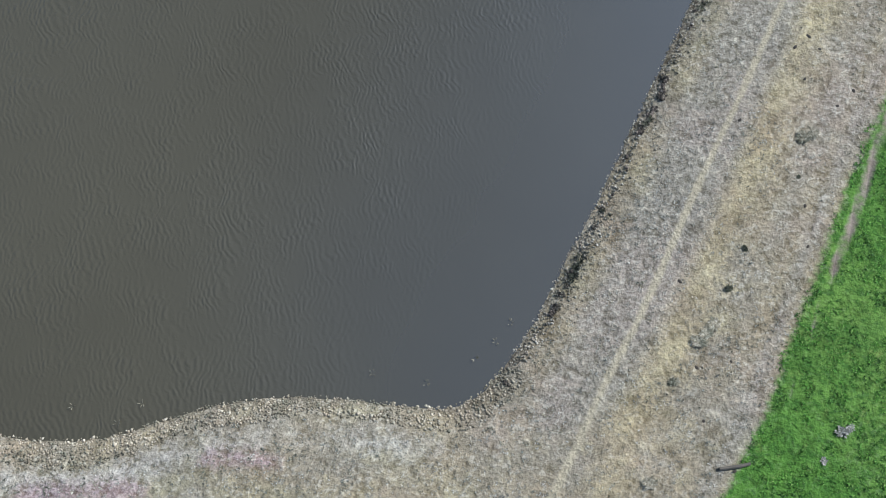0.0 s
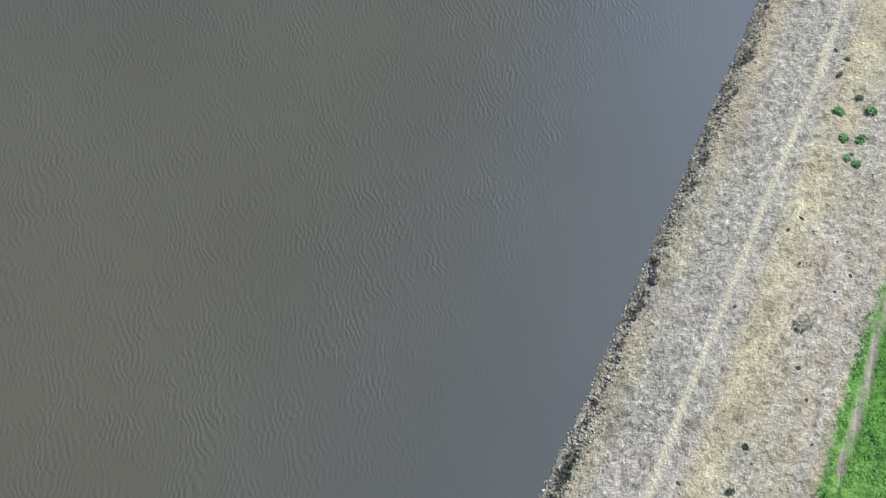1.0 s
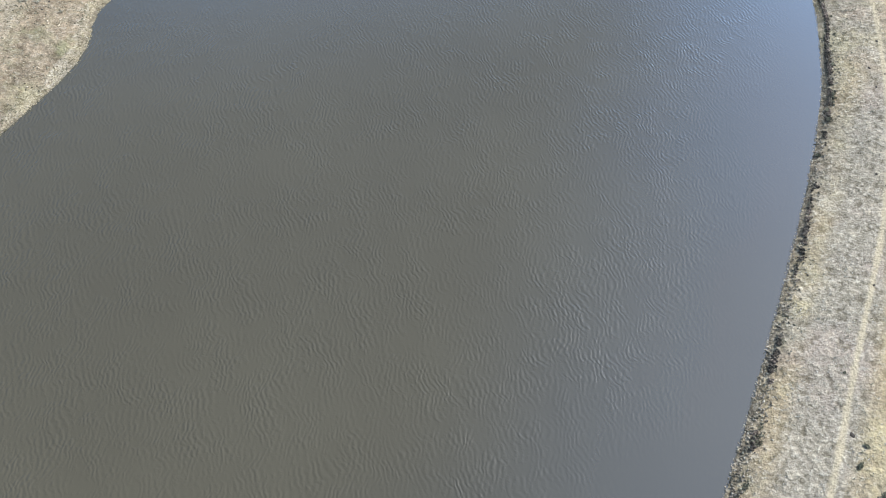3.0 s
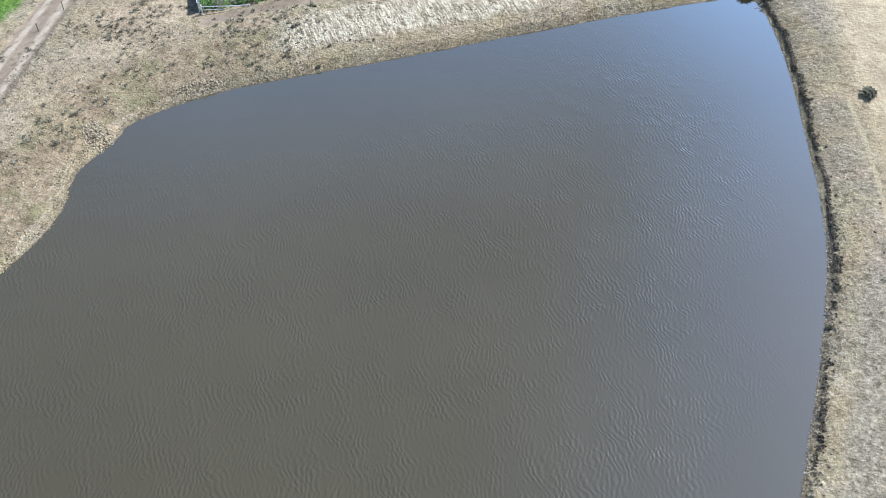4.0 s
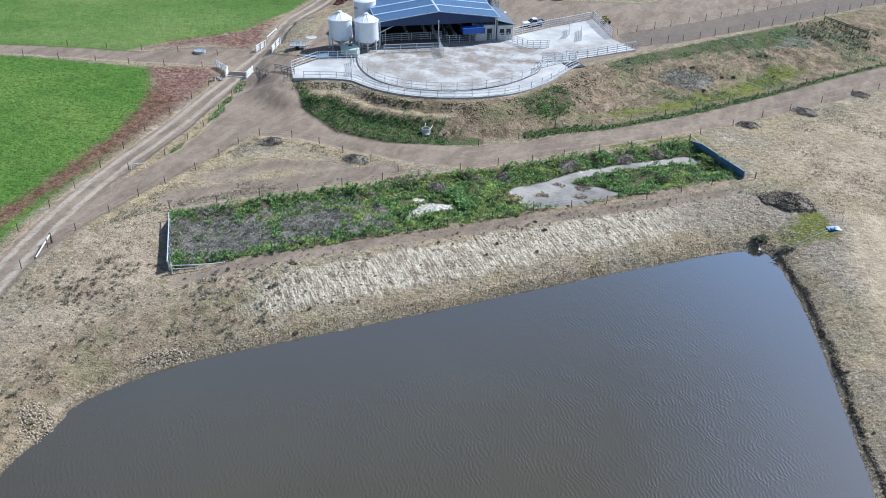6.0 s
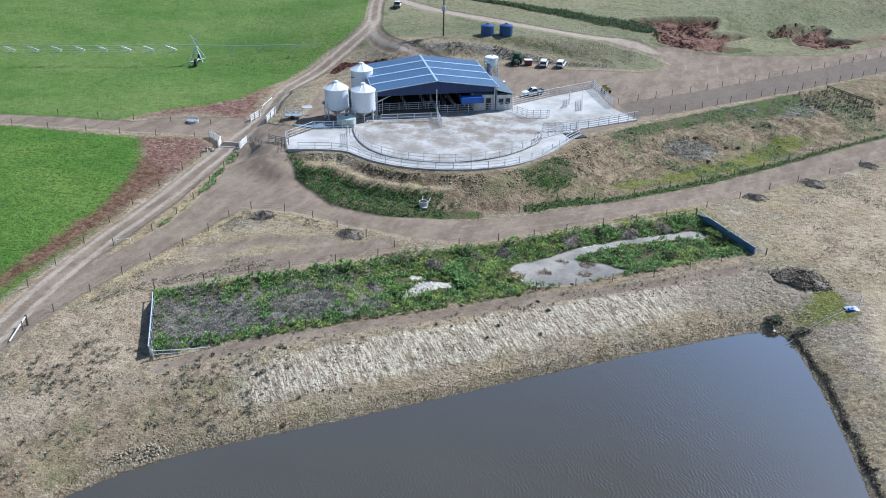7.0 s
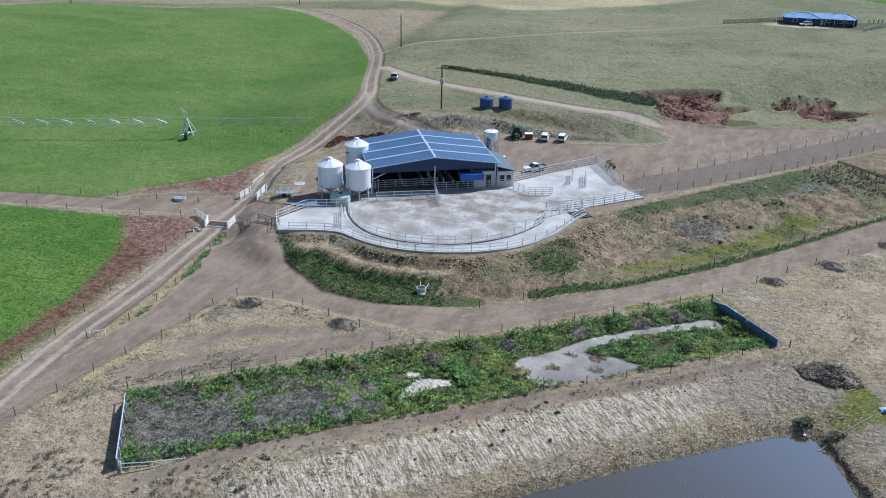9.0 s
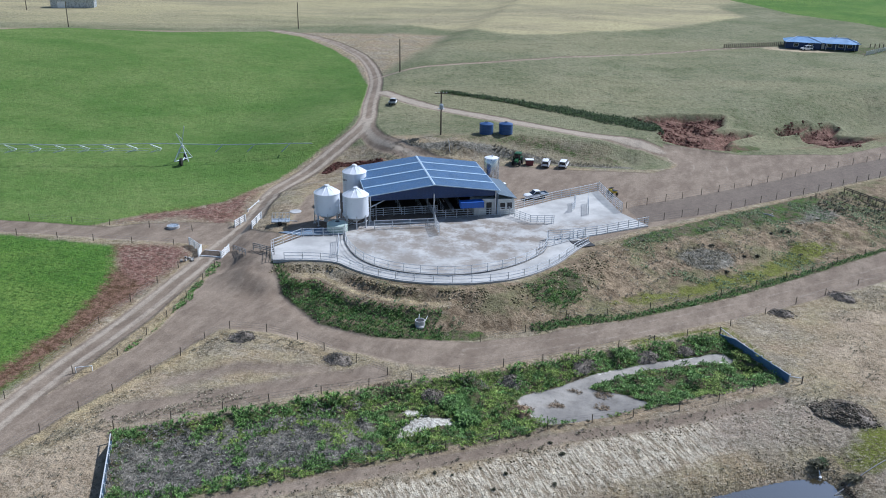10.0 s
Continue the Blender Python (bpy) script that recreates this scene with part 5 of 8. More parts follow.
def build_yard_rails():
    pipe_fence("pipe_fence", inset(OUTER, 0.25)[2:], 1.05, 3, "low galvanised pipe fence along the concrete yard edge")
    pipe_fence("pipe_fence", INNER, 1.2, 3, "curved galvanised pipe fence round the holding yard", gap=2.2)
    crowd = rounded([(-53.6, 161.6), (-53.4, 164.0), (-52.4, 166.6), (-50.6, 168.2), (-46.5, 170.0), (-42.7, 172.0)], 2, False)
    pipe_fence("pipe_fence", crowd, 1.25, 4, "curved four-rail crowd fence into the milking shed", gap=1.6, r=0.045)
    pipe_fence("backing_gate", [(-49.6, 162.5), (-45.5, 164.3), (-41.5, 166.0)], 1.25, 3, "galvanised backing gate across the yard", gap=2.6, r=0.05)
    pipe_fence("pipe_fence", [(-42.5, 169.4), (-41.4, 166.0), (-40.0, 162.8)], 1.5, 5, "galvanised rails splitting the holding yard", gap=1.0, r=0.04)
    pipe_fence("pipe_fence", [(-42.4, 169.3), (-37.5, 171.6), (-33.8, 173.3), (-31.9, 174.3)], 1.3, 4, "galvanised rails in front of the shed", gap=1.7)
    pipe_fence("pipe_fence", [(-31.9, 174.3), (-28.1, 171.6), (-24.9, 172.6)], 1.2, 4, "galvanised drafting rails beside the shed", gap=1.1)
    pipe_fence("pipe_fence", [(-31.6, 177.1), (-26.4, 183.7), (-22.3, 188.2), (-19.8, 191.1)], 1.35, 4, "tall galvanised rails behind the drafting yard", gap=2.0, r=0.045)
    pipe_fence("pipe_fence", [(-19.8, 191.1), (-18.0, 186.5), (-15.4, 180.8)], 1.5, 5, "galvanised rails of the loading race", gap=1.4, r=0.045)
    pipe_fence("pipe_fence", [(-23.0, 183.4), (-22.6, 181.0), (-22.9, 178.6)], 1.3, 4, "galvanised rails of the drafting race", gap=1.0, r=0.045)
    pipe_fence("pipe_fence", [(-20.9, 183.6), (-20.6, 181.0), (-20.3, 178.0)], 1.3, 4, "galvanised rails of the drafting race", gap=1.3, r=0.045)
    pipe_fence("pipe_fence", [(-24.8, 165.6), (-20.9, 167.6), (-17.5, 170.2), (-11.3, 175.8)], 1.3, 4, "four-rail galvanised fence beside the laneway", gap=1.9, r=0.045)
    pipe_fence("pipe_fence", [(-24.6, 162.2), (-22.2, 165.2), (-20.0, 167.8)], 1.3, 4, "four-rail galvanised fence of the exit lane", gap=1.5, r=0.045)
    pipe_fence("pipe_fence", inset([(-58.3, 156.7), (-60.4, 151.4), (-58.5, 147.4)], -0.2), 1.1, 3, "galvanised rails at the end of the concrete", gap=1.8)
    pipe_fence("pipe_fence", [(-50.9, 151.0), (-51.6, 153.4), (-52.8, 156.4)], 1.15, 4, "curved galvanised rails beside the tank stand", gap=0.9)
    pipe_fence("pipe_fence", [(-58.3, 156.9), (-55.5, 157.9), (-53.0, 158.8)], 1.1, 3, "galvanised rails along the silo shade slab", gap=1.4)
    slab = Shape().box((0, 0, 0.0), (2.6, 2.6, 0.10))
    solid("grate", slab, "dark", "dark steel grate at the end of the concrete", "grate", m=pose(-19.9, 165.2, 5.09, 0, 0, 35))


build_shed()
build_silos()
build_yard()
build_yard_rails()


# ---- vehicles ----


def wheels(car, places, r, wide):
    tyre = Shape().lathe([(r * 0.62, -wide / 2), (r * 0.94, -wide / 2), (r, -wide * 0.3), (r, wide * 0.3), (r * 0.94, wide / 2), (r * 0.62, wide / 2)], 20).mesh("tyre", "rubber", True)
    rim = Shape().lathe([(r * 0.60, -wide * 0.42), (r * 0.62, wide * 0.42), (r * 0.3, wide * 0.36)], 14).mesh("rim", "galv", True)
    for x, y in places:
        w = part("wheel", tyre, "", car, m=pose(x, y, r, 90, 0, 0))
        part("rim", rim, "", w)


def hull(sections, material_name, parent, name, label="", bevel=0.05):
    """A body from cross sections along x: (x, half width low, half width high, z low, z high)."""
    s = Shape()
    p, fs = [], []
    for x, w0, w1, z0, z1 in sections:
        p += [(x, -w0, z0), (x, w0, z0), (x, w1, z1), (x, -w1, z1)]
    for i in range(len(sections) - 1):
        a, b = 4 * i, 4 * (i + 1)
        fs += [(a + j, a + (j + 1) % 4, b + (j + 1) % 4, b + j) for j in range(4)]
    fs += [(0, 3, 2, 1), (4 * len(sections) - 4, 4 * len(sections) - 3, 4 * len(sections) - 2, 4 * len(sections) - 1)]
    s.add(p, fs)
    return part(name, s, material_name, parent, label, smooth=True, bevel=bevel)


def build_suv(x, y, yaw, label, group="vehicles at the dairy"):
    car = thing("car", pose(x, y, gz(x, y), 0, 0, yaw), label, "car", group)
    body = hull([(-2.3, 0.80, 0.78, 0.42, 0.95), (-2.15, 0.90, 0.88, 0.34, 1.02), (0.9, 0.92, 0.90, 0.32, 1.05), (2.0, 0.90, 0.86, 0.34, 0.98), (2.35, 0.78, 0.74, 0.42, 0.80)], "car_white", car, "body", "white car body")
    hull([(-2.2, 0.82, 0.66, 1.0, 1.58), (-1.7, 0.84, 0.68, 1.0, 1.70), (0.1, 0.84, 0.68, 1.0, 1.72), (0.5, 0.84, 0.66, 1.0, 1.66), (1.25, 0.84, 0.80, 1.0, 1.06)], "glass", car, "cabin", "dark cabin glass", 0.04)
    hull([(-2.12, 0.69, 0.66, 1.62, 1.70), (-1.6, 0.71, 0.67, 1.70, 1.77), (0.15, 0.71, 0.67, 1.72, 1.78), (0.55, 0.69, 0.66, 1.66, 1.71)], "car_white", car, "roof_panel", "white roof", 0.02)
    for s in (-1, 1):
        for a, b, r in (((0.5, s * 0.69, 1.68), (1.2, s * 0.84, 1.06), 0.05), ((-0.7, s * 0.71, 1.72), (-0.75, s * 0.86, 1.02), 0.05), ((-2.1, s * 0.68, 1.62), (-2.2, s * 0.83, 1.0), 0.08)):
            part("pillar", Shape().rod(a, b, r), "car_white", car)
        part("headlight", Shape().box((2.22, s * 0.62, 0.78), (0.2, 0.3, 0.14)), "glass", body)
        part("tail_light", Shape().box((-2.27, s * 0.7, 0.92), (0.1, 0.16, 0.24)), "maroon", body)
        part("mirror", Shape().box((0.95, s * 1.0, 1.1), (0.14, 0.2, 0.14)), "car_white", body)
    part("bumper", Shape().box((2.3, 0, 0.5), (0.16, 1.6, 0.2)), "dark", body)
    part("bumper", Shape().box((-2.3, 0, 0.52), (0.14, 1.6, 0.2)), "dark", body)
    part("number_plate", Shape().box((-2.39, 0, 0.72), (0.03, 0.4, 0.12)), "white", body)
    wheels(car, [(1.45, 0.80), (1.45, -0.80), (-1.4, 0.80), (-1.4, -0.80)], 0.36, 0.24)
    car.scale = (0.78, 0.78, 0.78)
    return car


def build_ute(x, y, yaw, label, group="vehicles at the dairy"):
    car = thing("utility_truck", pose(x, y, gz(x, y), 0, 0, yaw), label, "ute", group)
    body = hull([(-0.75, 0.88, 0.86, 0.42, 1.10), (0.9, 0.92, 0.88, 0.38, 1.10), (2.2, 0.90, 0.84, 0.40, 1.02), (2.6, 0.80, 0.74, 0.46, 0.82)], "car_white", car, "body", "white bonnet and doors")
    hull([(-0.72, 0.84, 0.70, 1.05, 1.70), (0.25, 0.84, 0.70, 1.05, 1.74), (1.05, 0.84, 0.80, 1.05, 1.12)], "glass", car, "cabin", "dark cabin glass", 0.04)
    hull([(-0.78, 0.74, 0.70, 1.70, 1.77), (0.32, 0.72, 0.68, 1.72, 1.79)], "car_white", car, "roof_panel", "white roof", 0.02)
    for s in (-1, 1):
        part("pillar", Shape().rod((0.3, s * 0.71, 1.72), (1.02, s * 0.85, 1.1), 0.05), "car_white", car)
        part("pillar", Shape().rod((-0.74, s * 0.71, 1.7), (-0.76, s * 0.86, 1.05), 0.09), "car_white", car)
        part("headlight", Shape().box((2.5, s * 0.62, 0.80), (0.18, 0.28, 0.14)), "glass", body)
        part("mirror", Shape().box((0.85, s * 1.02, 1.18), (0.14, 0.2, 0.16)), "dark", body)
    tray = part("tray", Shape().box((-1.75, 0, 0.86), (1.95, 1.86, 0.12)), "tin", car, "flat alloy tray")
    for s in (-1, 1):
        part("dropside", Shape().box((-1.75, s * 0.92, 1.05), (1.95, 0.05, 0.28)), "tin", tray)
    part("tailgate", Shape().box((-2.72, 0, 1.05), (0.05, 1.86, 0.28)), "tin", tray)
    part("headboard", Shape().box((-0.82, 0, 1.25), (0.06, 1.8, 0.62)), "dark", tray)
    part("chassis", Shape().box((-1.2, 0, 0.62), (3.0, 0.8, 0.2)), "dark", car)
    wheels(car, [(1.65, 0.80), (1.65, -0.80), (-1.55, 0.80), (-1.55, -0.80)], 0.38, 0.25)
    car.scale = (0.75, 0.75, 0.75)
    return car


def build_tractor(x, y, yaw):
    t = thing("tractor", pose(x, y, gz(x, y), 0, 0, yaw), "green farm tractor with a glass cab", "tractor", "vehicles at the dairy")
    hull([(0.2, 0.42, 0.40, 0.75, 1.55), (1.4, 0.40, 0.36, 0.75, 1.52), (2.2, 0.34, 0.30, 0.80, 1.38)], "tractor", t, "bonnet", "green bonnet", 0.05)
    cab = hull([(-1.35, 0.70, 0.66, 1.05, 2.45), (-0.9, 0.80, 0.72, 1.05, 2.55), (0.35, 0.78, 0.70, 1.05, 2.50)], "glass", t, "cab", "dark glass cab", 0.04)
    hull([(-1.45, 0.78, 0.74, 2.46, 2.66), (0.5, 0.78, 0.74, 2.46, 2.66)], "tractor", cab, "cab_roof", "green cab roof", 0.04)
    for s in (-1, 1):
        part("mudguard", Shape().prism([(-0.95, 1.0), (-0.75, 1.65), (0.0, 1.86), (0.75, 1.65), (0.95, 1.0), (0.85, 1.0), (0.65, 1.55), (0.0, 1.76), (-0.65, 1.55), (-0.85, 1.0)], s * 0.72 - 0.28, s * 0.72 + 0.28, pose(-0.85, 0, 0, 0, 0, 90) @ pose(0, 0, 0)), "tractor", t)
        part("cab_post", Shape().rod((0.35, s * 0.75, 1.05), (0.4, s * 0.70, 2.5), 0.05).rod((-1.3, s * 0.68, 1.05), (-1.35, s * 0.66, 2.5), 0.05), "tractor", cab)
    part("exhaust", Shape().rod((0.75, 0.32, 1.5), (0.75, 0.32, 2.5), 0.05), "dark", t)
    part("axle", Shape().rod((-0.85, -1.0, 0.85), (-0.85, 1.0, 0.85), 0.12).rod((1.5, -0.8, 0.6), (1.5, 0.8, 0.6), 0.10).box((0.3, 0, 0.75), (3.0, 0.4, 0.4)), "dark", t)
    part("front_weight", Shape().box((2.35, 0, 0.75), (0.35, 0.7, 0.35)), "dark", t, bevel=0.03)
    wheels(t, [(-0.85, 0.92), (-0.85, -0.92)], 0.85, 0.5)
    wheels(t, [(1.5, 0.80), (1.5, -0.80)], 0.6, 0.38)
    t.scale = (0.78, 0.78, 0.78)


def build_quad(x, y, yaw):
    q = thing("quad_bike", pose(x, y, gz(x, y) + 0.05, 0, 0, yaw), "yellow quad bike parked beside the race", "quad bike")
    hull([(-0.9, 0.40, 0.34, 0.5, 0.78), (0.0, 0.34, 0.26, 0.5, 0.82), (0.85, 0.42, 0.34, 0.5, 0.85)], "yellow", q, "body", "yellow body", 0.05)
    part("seat", Shape().box((-0.25, 0, 0.88), (0.7, 0.34, 0.12)), "dark", q, bevel=0.04)
    part("handlebar", Shape().rod((0.45, -0.4, 1.08), (0.45, 0.4, 1.08), 0.025).rod((0.6, 0, 0.8), (0.45, 0, 1.08), 0.03), "dark", q)
    for px in (-0.75, 0.75):
        part("carry_rack", Shape().box((px, 0, 0.92), (0.5, 0.75, 0.05)), "dark", q)
    wheels(q, [(0.65, 0.45), (0.65, -0.45), (-0.65, 0.45), (-0.65, -0.45)], 0.30, 0.25)


def build_vehicles():
    build_tractor(-35.6, 203.2, 268)
    b = thing("feed_bin", pose(-33.4, 203.4, gz(-33.4, 203.4), 0, 0, 15), "small maroon bin with a white rim", "bin")
    part("tub", Shape().box((0, 0, 0.5), (1.3, 1.0, 1.0), None, 1.1), "maroon", b, bevel=0.05)
    part("rim", Shape().box((0, 0, 1.03), (1.5, 1.2, 0.08)), "white", b)
    build_suv(-30.4, 203.6, 92, "white station wagon parked on bare dirt")
    build_suv(-27.2, 204.2, 86, "white four-wheel-drive parked on bare dirt")
    build_ute(-29.4, 184.0, 214, "white utility truck with an alloy tray")
    build_ute(-67.2, 228.0, 98, "white utility truck stopped beside the track")
    build_suv(30.0, 334.0, 205, "white car parked in front of the house")
    build_quad(-17.4, 189.6, 120)
    tr = thing("trailer", pose(-63.4, 160.7, gz(-63.4, 160.7), 0, 0, 20), "grey caged farm trailer beside the track", "trailer")
    part("deck", Shape().box((0, 0, 0.55), (2.6, 1.5, 0.12)), "tin", tr)
    cage = Shape()
    for k in range(6):
        for s in (-0.72, 0.72):
            cage.rod((-1.25 + 0.5 * k, s, 0.6), (-1.25 + 0.5 * k, s, 1.5), 0.03, 4)
    for s in (-0.72, 0.72):
        for z in (1.0, 1.5):
            cage.rod((-1.25, s, z), (1.25, s, z), 0.03, 4)
    part("cage", cage, "galv", tr)
    part("drawbar", Shape().rod((1.2, 0, 0.5), (2.4, 0, 0.4), 0.06), "galv", tr)
    wheels(tr, [(-0.1, 0.82), (-0.1, -0.82)], 0.33, 0.2)


# ---- fences, gates and walls ----


def wire_fence(line, gap, label, high=1.0, wires=3, thick=0.05, group="post and wire fences", material="post", name="wire_fence"):
    line = np.array(line, float)
    o = Vector((line[0][0], line[0][1], gz(*line[0])))
    fence = thing(name, Matrix.Translation(o), label, "fence", group)
    variants = [Shape().rod((0, 0, -0.3), (0.03 * k - 0.04, 0.02 * k, high * (0.92 + 0.06 * k)), thick, 7, thick * 0.9).mesh("post", material) for k in range(3)]
    tops = []
    left, n = 0.0, 0
    for a, b in zip(line[:-1], line[1:]):
        d = float(np.hypot(*(b - a)))
        while left <= d:
            x, y = a + (b - a) * left / d
            z = gz(x, y)
            part("post", variants[n % 3], "", fence, m=Matrix.Translation(Vector((x, y, z)) - o))
            tops.append(Vector((x, y, z)) - o)
            n += 1
            left += gap * (0.9 + 0.2 * ((n * 37) % 10) / 10)
        left -= d
    if len(tops) > 1:
        for k in range(wires):
            part("wire", Shape().tube([p + Vector((0, 0, high * (0.95 - 0.3 * k))) for p in tops], 0.008, 3), "wire", fence)
    return fence


def build_fences():
    wire_fence([(-51.0, 99.2), (-43.3, 105.1), (-30.8, 113.4), (-18.8, 121.7), (-4.5, 130.2), (4.4, 137.4)], 4.9, "dark timber post and wire fence along the bank crest")
    wire_fence([(-57.6, 110.2), (-46.1, 118.3), (-34.9, 125.6), (-19.9, 135.5), (-1.6, 148.4)], 4.9, "dark timber post and wire fence behind the weedy pond")
    wire_fence([(-65.7, 91), (-65.5, 97.6), (-65.7, 100.8), (-64.2, 106.5), (-62.1, 114.5), (-59.6, 121.6), (-57.9, 131.4), (-53.7, 132.3), (-48.2, 131.3), (-36, 126.8)], 4.3, "dark timber post and wire fence beside the dirt track")
    wire_fence([(-69.6, 96), (-70.9, 103), (-70.6, 108), (-71.1, 113.6), (-71.6, 119.5), (-71.8, 125), (-71.7, 131), (-71.2, 138), (-71.3, 147)], 5.5, "timber post and wire fence along the green paddock")
    wire_fence([(-67.7, 118.1), (-65.8, 120.2), (-65.1, 124), (-64.8, 129), (-65.4, 136), (-66.1, 143), (-67.0, 148)], 5.0, "timber post and wire fence between two tracks")
    wire_fence([(-76, 152.2), (-84, 151.2), (-102, 149.4), (-130, 146)], 6.0, "timber post and wire fence along the laneway")
    wire_fence([(-76.5, 158.2), (-88, 157.2), (-107, 155)], 6.5, "timber post and wire fence beside the irrigated field")
    wire_fence([(-28.5, 137.2), (-19.3, 146.0), (-13.5, 149.3), (0.7, 161.3), (15.5, 176.5), (40, 200)], 6.0, "timber post and wire fence below the batter")
    wire_fence([(-0.5, 150), (8.2, 160.0), (17.7, 169.6), (38, 188)], 6.5, "timber post and wire fence beside the lower track")
    wire_fence([(-11.8, 177.3), (-2.5, 185.5), (6.7, 195.2), (16.8, 204.8), (30.2, 218.7), (50, 239)], 3.6, "timber post and wire fence of the cattle lane", 1.2, 4)
    wire_fence([(-14.8, 183.2), (-6.6, 191.6), (2.4, 201), (12.6, 212), (23.8, 223.5), (44, 243)], 4.2, "timber post and wire fence of the cattle lane", 1.2, 4)
    wire_fence([(6, 329), (14, 334.0), (25, 341)], 0.7, "close-set timber paling fence beside the house", 1.3, 2, 0.16, "house fences", "wood")
    wire_fence([(50, 346), (60, 350), (80, 358)], 1.5, "close-set timber fence behind the house garden", 1.2, 2, 0.14, "house fences", "wood")


def rail_panel(a, b, high, rails, label, material="white", category="gate", thick=0.14):
    a, b = Vector((*a, gz(*a))), Vector((*b, gz(*b)))
    g = thing("rail_fence", Matrix.Translation(a), label, category, "white wing fences at the cattle grid")
    d = b - a
    n = max(2, int(d.length / 1.3) + 1)
    post = Shape().box((0, 0, high / 2), (thick, thick, high + 0.1)).mesh("post", material)
    for i in range(n):
        part("post", post, "", g, m=Matrix.Translation(d * i / (n - 1)))
    for k in range(rails):
        z = Vector((0, 0, high * (0.95 - 0.26 * k)))
        side = Vector((-d.y, d.x, 0)).normalized() * 0.1
        ang = math.degrees(math.atan2(d.y, d.x))
        s = Shape().box((d.length / 2, 0, 0), (d.length, 0.05, thick + 0.01))
        part("rail", s, material, g, m=Matrix.Translation(side + z) @ pose(0, 0, 0, 0, -math.degrees(math.atan2(d.z, d.xy.length)), ang))
    return g


def build_gates():
    for a, b in (((-74.0, 153.0), (-71.2, 151.0)), ((-71.2, 151.2), (-70.6, 149.4)), ((-67.6, 152.4), (-67.3, 149.6)), ((-71.3, 161.6), (-71.0, 164.4)), ((-67.5, 159.6), (-67.8, 163.4))):
        rail_panel(a, b, 1.05, 4, "white painted timber wing fence at a cattle grid", category="rail fence")
    rail_panel((-67.0, 152.6), (-63.3, 149.0), 0.8, 3, "weathered grey rail gate leaning beside the track", "pipe", thick=0.08)
    rail_panel((-63.0, 150.8), (-59.2, 149.2), 1.0, 3, "weathered grey rails at the yard corner", "pipe", thick=0.09)
    brace = thing("brace_rail", pose(-65.8, 100.6, gz(-65.8, 100.6)), "white painted rail leaning from a strainer post", "rail")
    part("rail", Shape().rod((0, 0, 1.0), (0.4, -3.1, 0.12), 0.07, 8), "white", brace)
    part("post", Shape().rod((0, 0, -0.3), (0, 0, 1.15), 0.11, 8), "post", brace)
    rail_panel((-67.5, 118.3), (-66.1, 119.1), 0.6, 1, "white painted rail at the end of the verge fence", category="rail fence", thick=0.07)
    rail_panel((-73.2, 173.6), (-72.8, 168.9), 0.35, 1, "low white kerb rail beside the track", category="rail fence")
    rail_panel((20.8, 205.0), (27.8, 201.2), 1.0, 2, "pale rails beside a spur track", "wood")
    grid = thing("cattle_grid", pose(-69.0, 150.8, gz(-69.0, 150.8) + 0.05, 0, 0, 5), "grey steel cattle grid across the track", "cattle grid")
    part("frame", Shape().box((0, -1.0, 0), (3.6, 0.14, 0.14)).box((0, 1.0, 0), (3.6, 0.14, 0.14)), "galv", grid)
    bar = Shape().box((0, 0, 0.02), (3.6, 0.09, 0.1)).mesh("bar", "wood")
    for k in range(9):
        part("bar", bar, "", grid, m=pose(0, -0.84 + 0.21 * k, 0))
    # walls at both ends of the weedy pond, each with a wing that slopes down to a strainer post
    for (ax, ay), (bx, by), (wx, wy), high, mat, label in (((-55.5, 106.5), (-51.6, 99.3), (-56.5, 108.2), 1.1, "barrier", "pale-capped blue-grey sheet barrier on posts"), ((-0.4, 144.5), (4.7, 137.8), (-1.9, 146.7), 0.95, "barrier_blue", "blue sheet barrier with white end rails")):
        a, b, w = Vector((ax, ay, gz(ax, ay))), Vector((bx, by, gz(bx, by))), Vector((wx, wy, gz(wx, wy)))
        d = b - a
        wall = thing("barrier_wall", Matrix.Translation(a) @ pose(0, 0, -0.05, 0, 0, math.degrees(math.atan2(d.y, d.x))), label, "barrier")
        n = 6
        for i in range(n):
            s = Shape().box((0, 0, high / 2), (d.length / n - 0.04, 0.08, high))
            part("panel", s, mat, wall, m=pose(d.length * (i + 0.5) / n, 0, (d.z / n) * (i + 0.5)))
        post = Shape().box((0, 0, high / 2), (0.12, 0.14, high + 0.15)).mesh("post", "galv")
        for i in range(n + 1):
            part("post", post, "", wall, m=pose(d.length * i / n, 0.10, d.z * i / n))
        local = wall.matrix_world.inverted() @ w
        part("wing", Shape().prism([(0, 0), (0, high), (-local.xy.length, 0.32), (-local.xy.length, 0)], -0.04, 0.04, pose(0, 0, 0, 0, 0, math.degrees(math.atan2(local.y, local.x)) + 90)), mat, wall)
        part("wing_rail", Shape().rod((0, 0, high + 0.02), local + Vector((0, 0, 1.0)), 0.05, 6), "galv", wall, "pale sloping rail")
        part("strainer_post", Shape().rod(local - Vector((0, 0, 0.2)), local + Vector((0, 0, 1.15)), 0.09, 8), "wood", wall)
        ends = ((0.0, 1.0),) if mat == "barrier" else ((0.0, 0.24), (0.76, 1.0))
        for f0, f1 in ends:
            part("cap", Shape().rod((d.length * f0, 0, high + d.z * f0 + 0.03), (d.length * f1, 0, high + d.z * f1 + 0.03), 0.055, 6), "galv", wall, "pale capping rail")
    arm = thing("rail_fence", pose(-51.0, 99.0, gz(-51, 99)), "low white rail leaning at the barrier end", "rail")
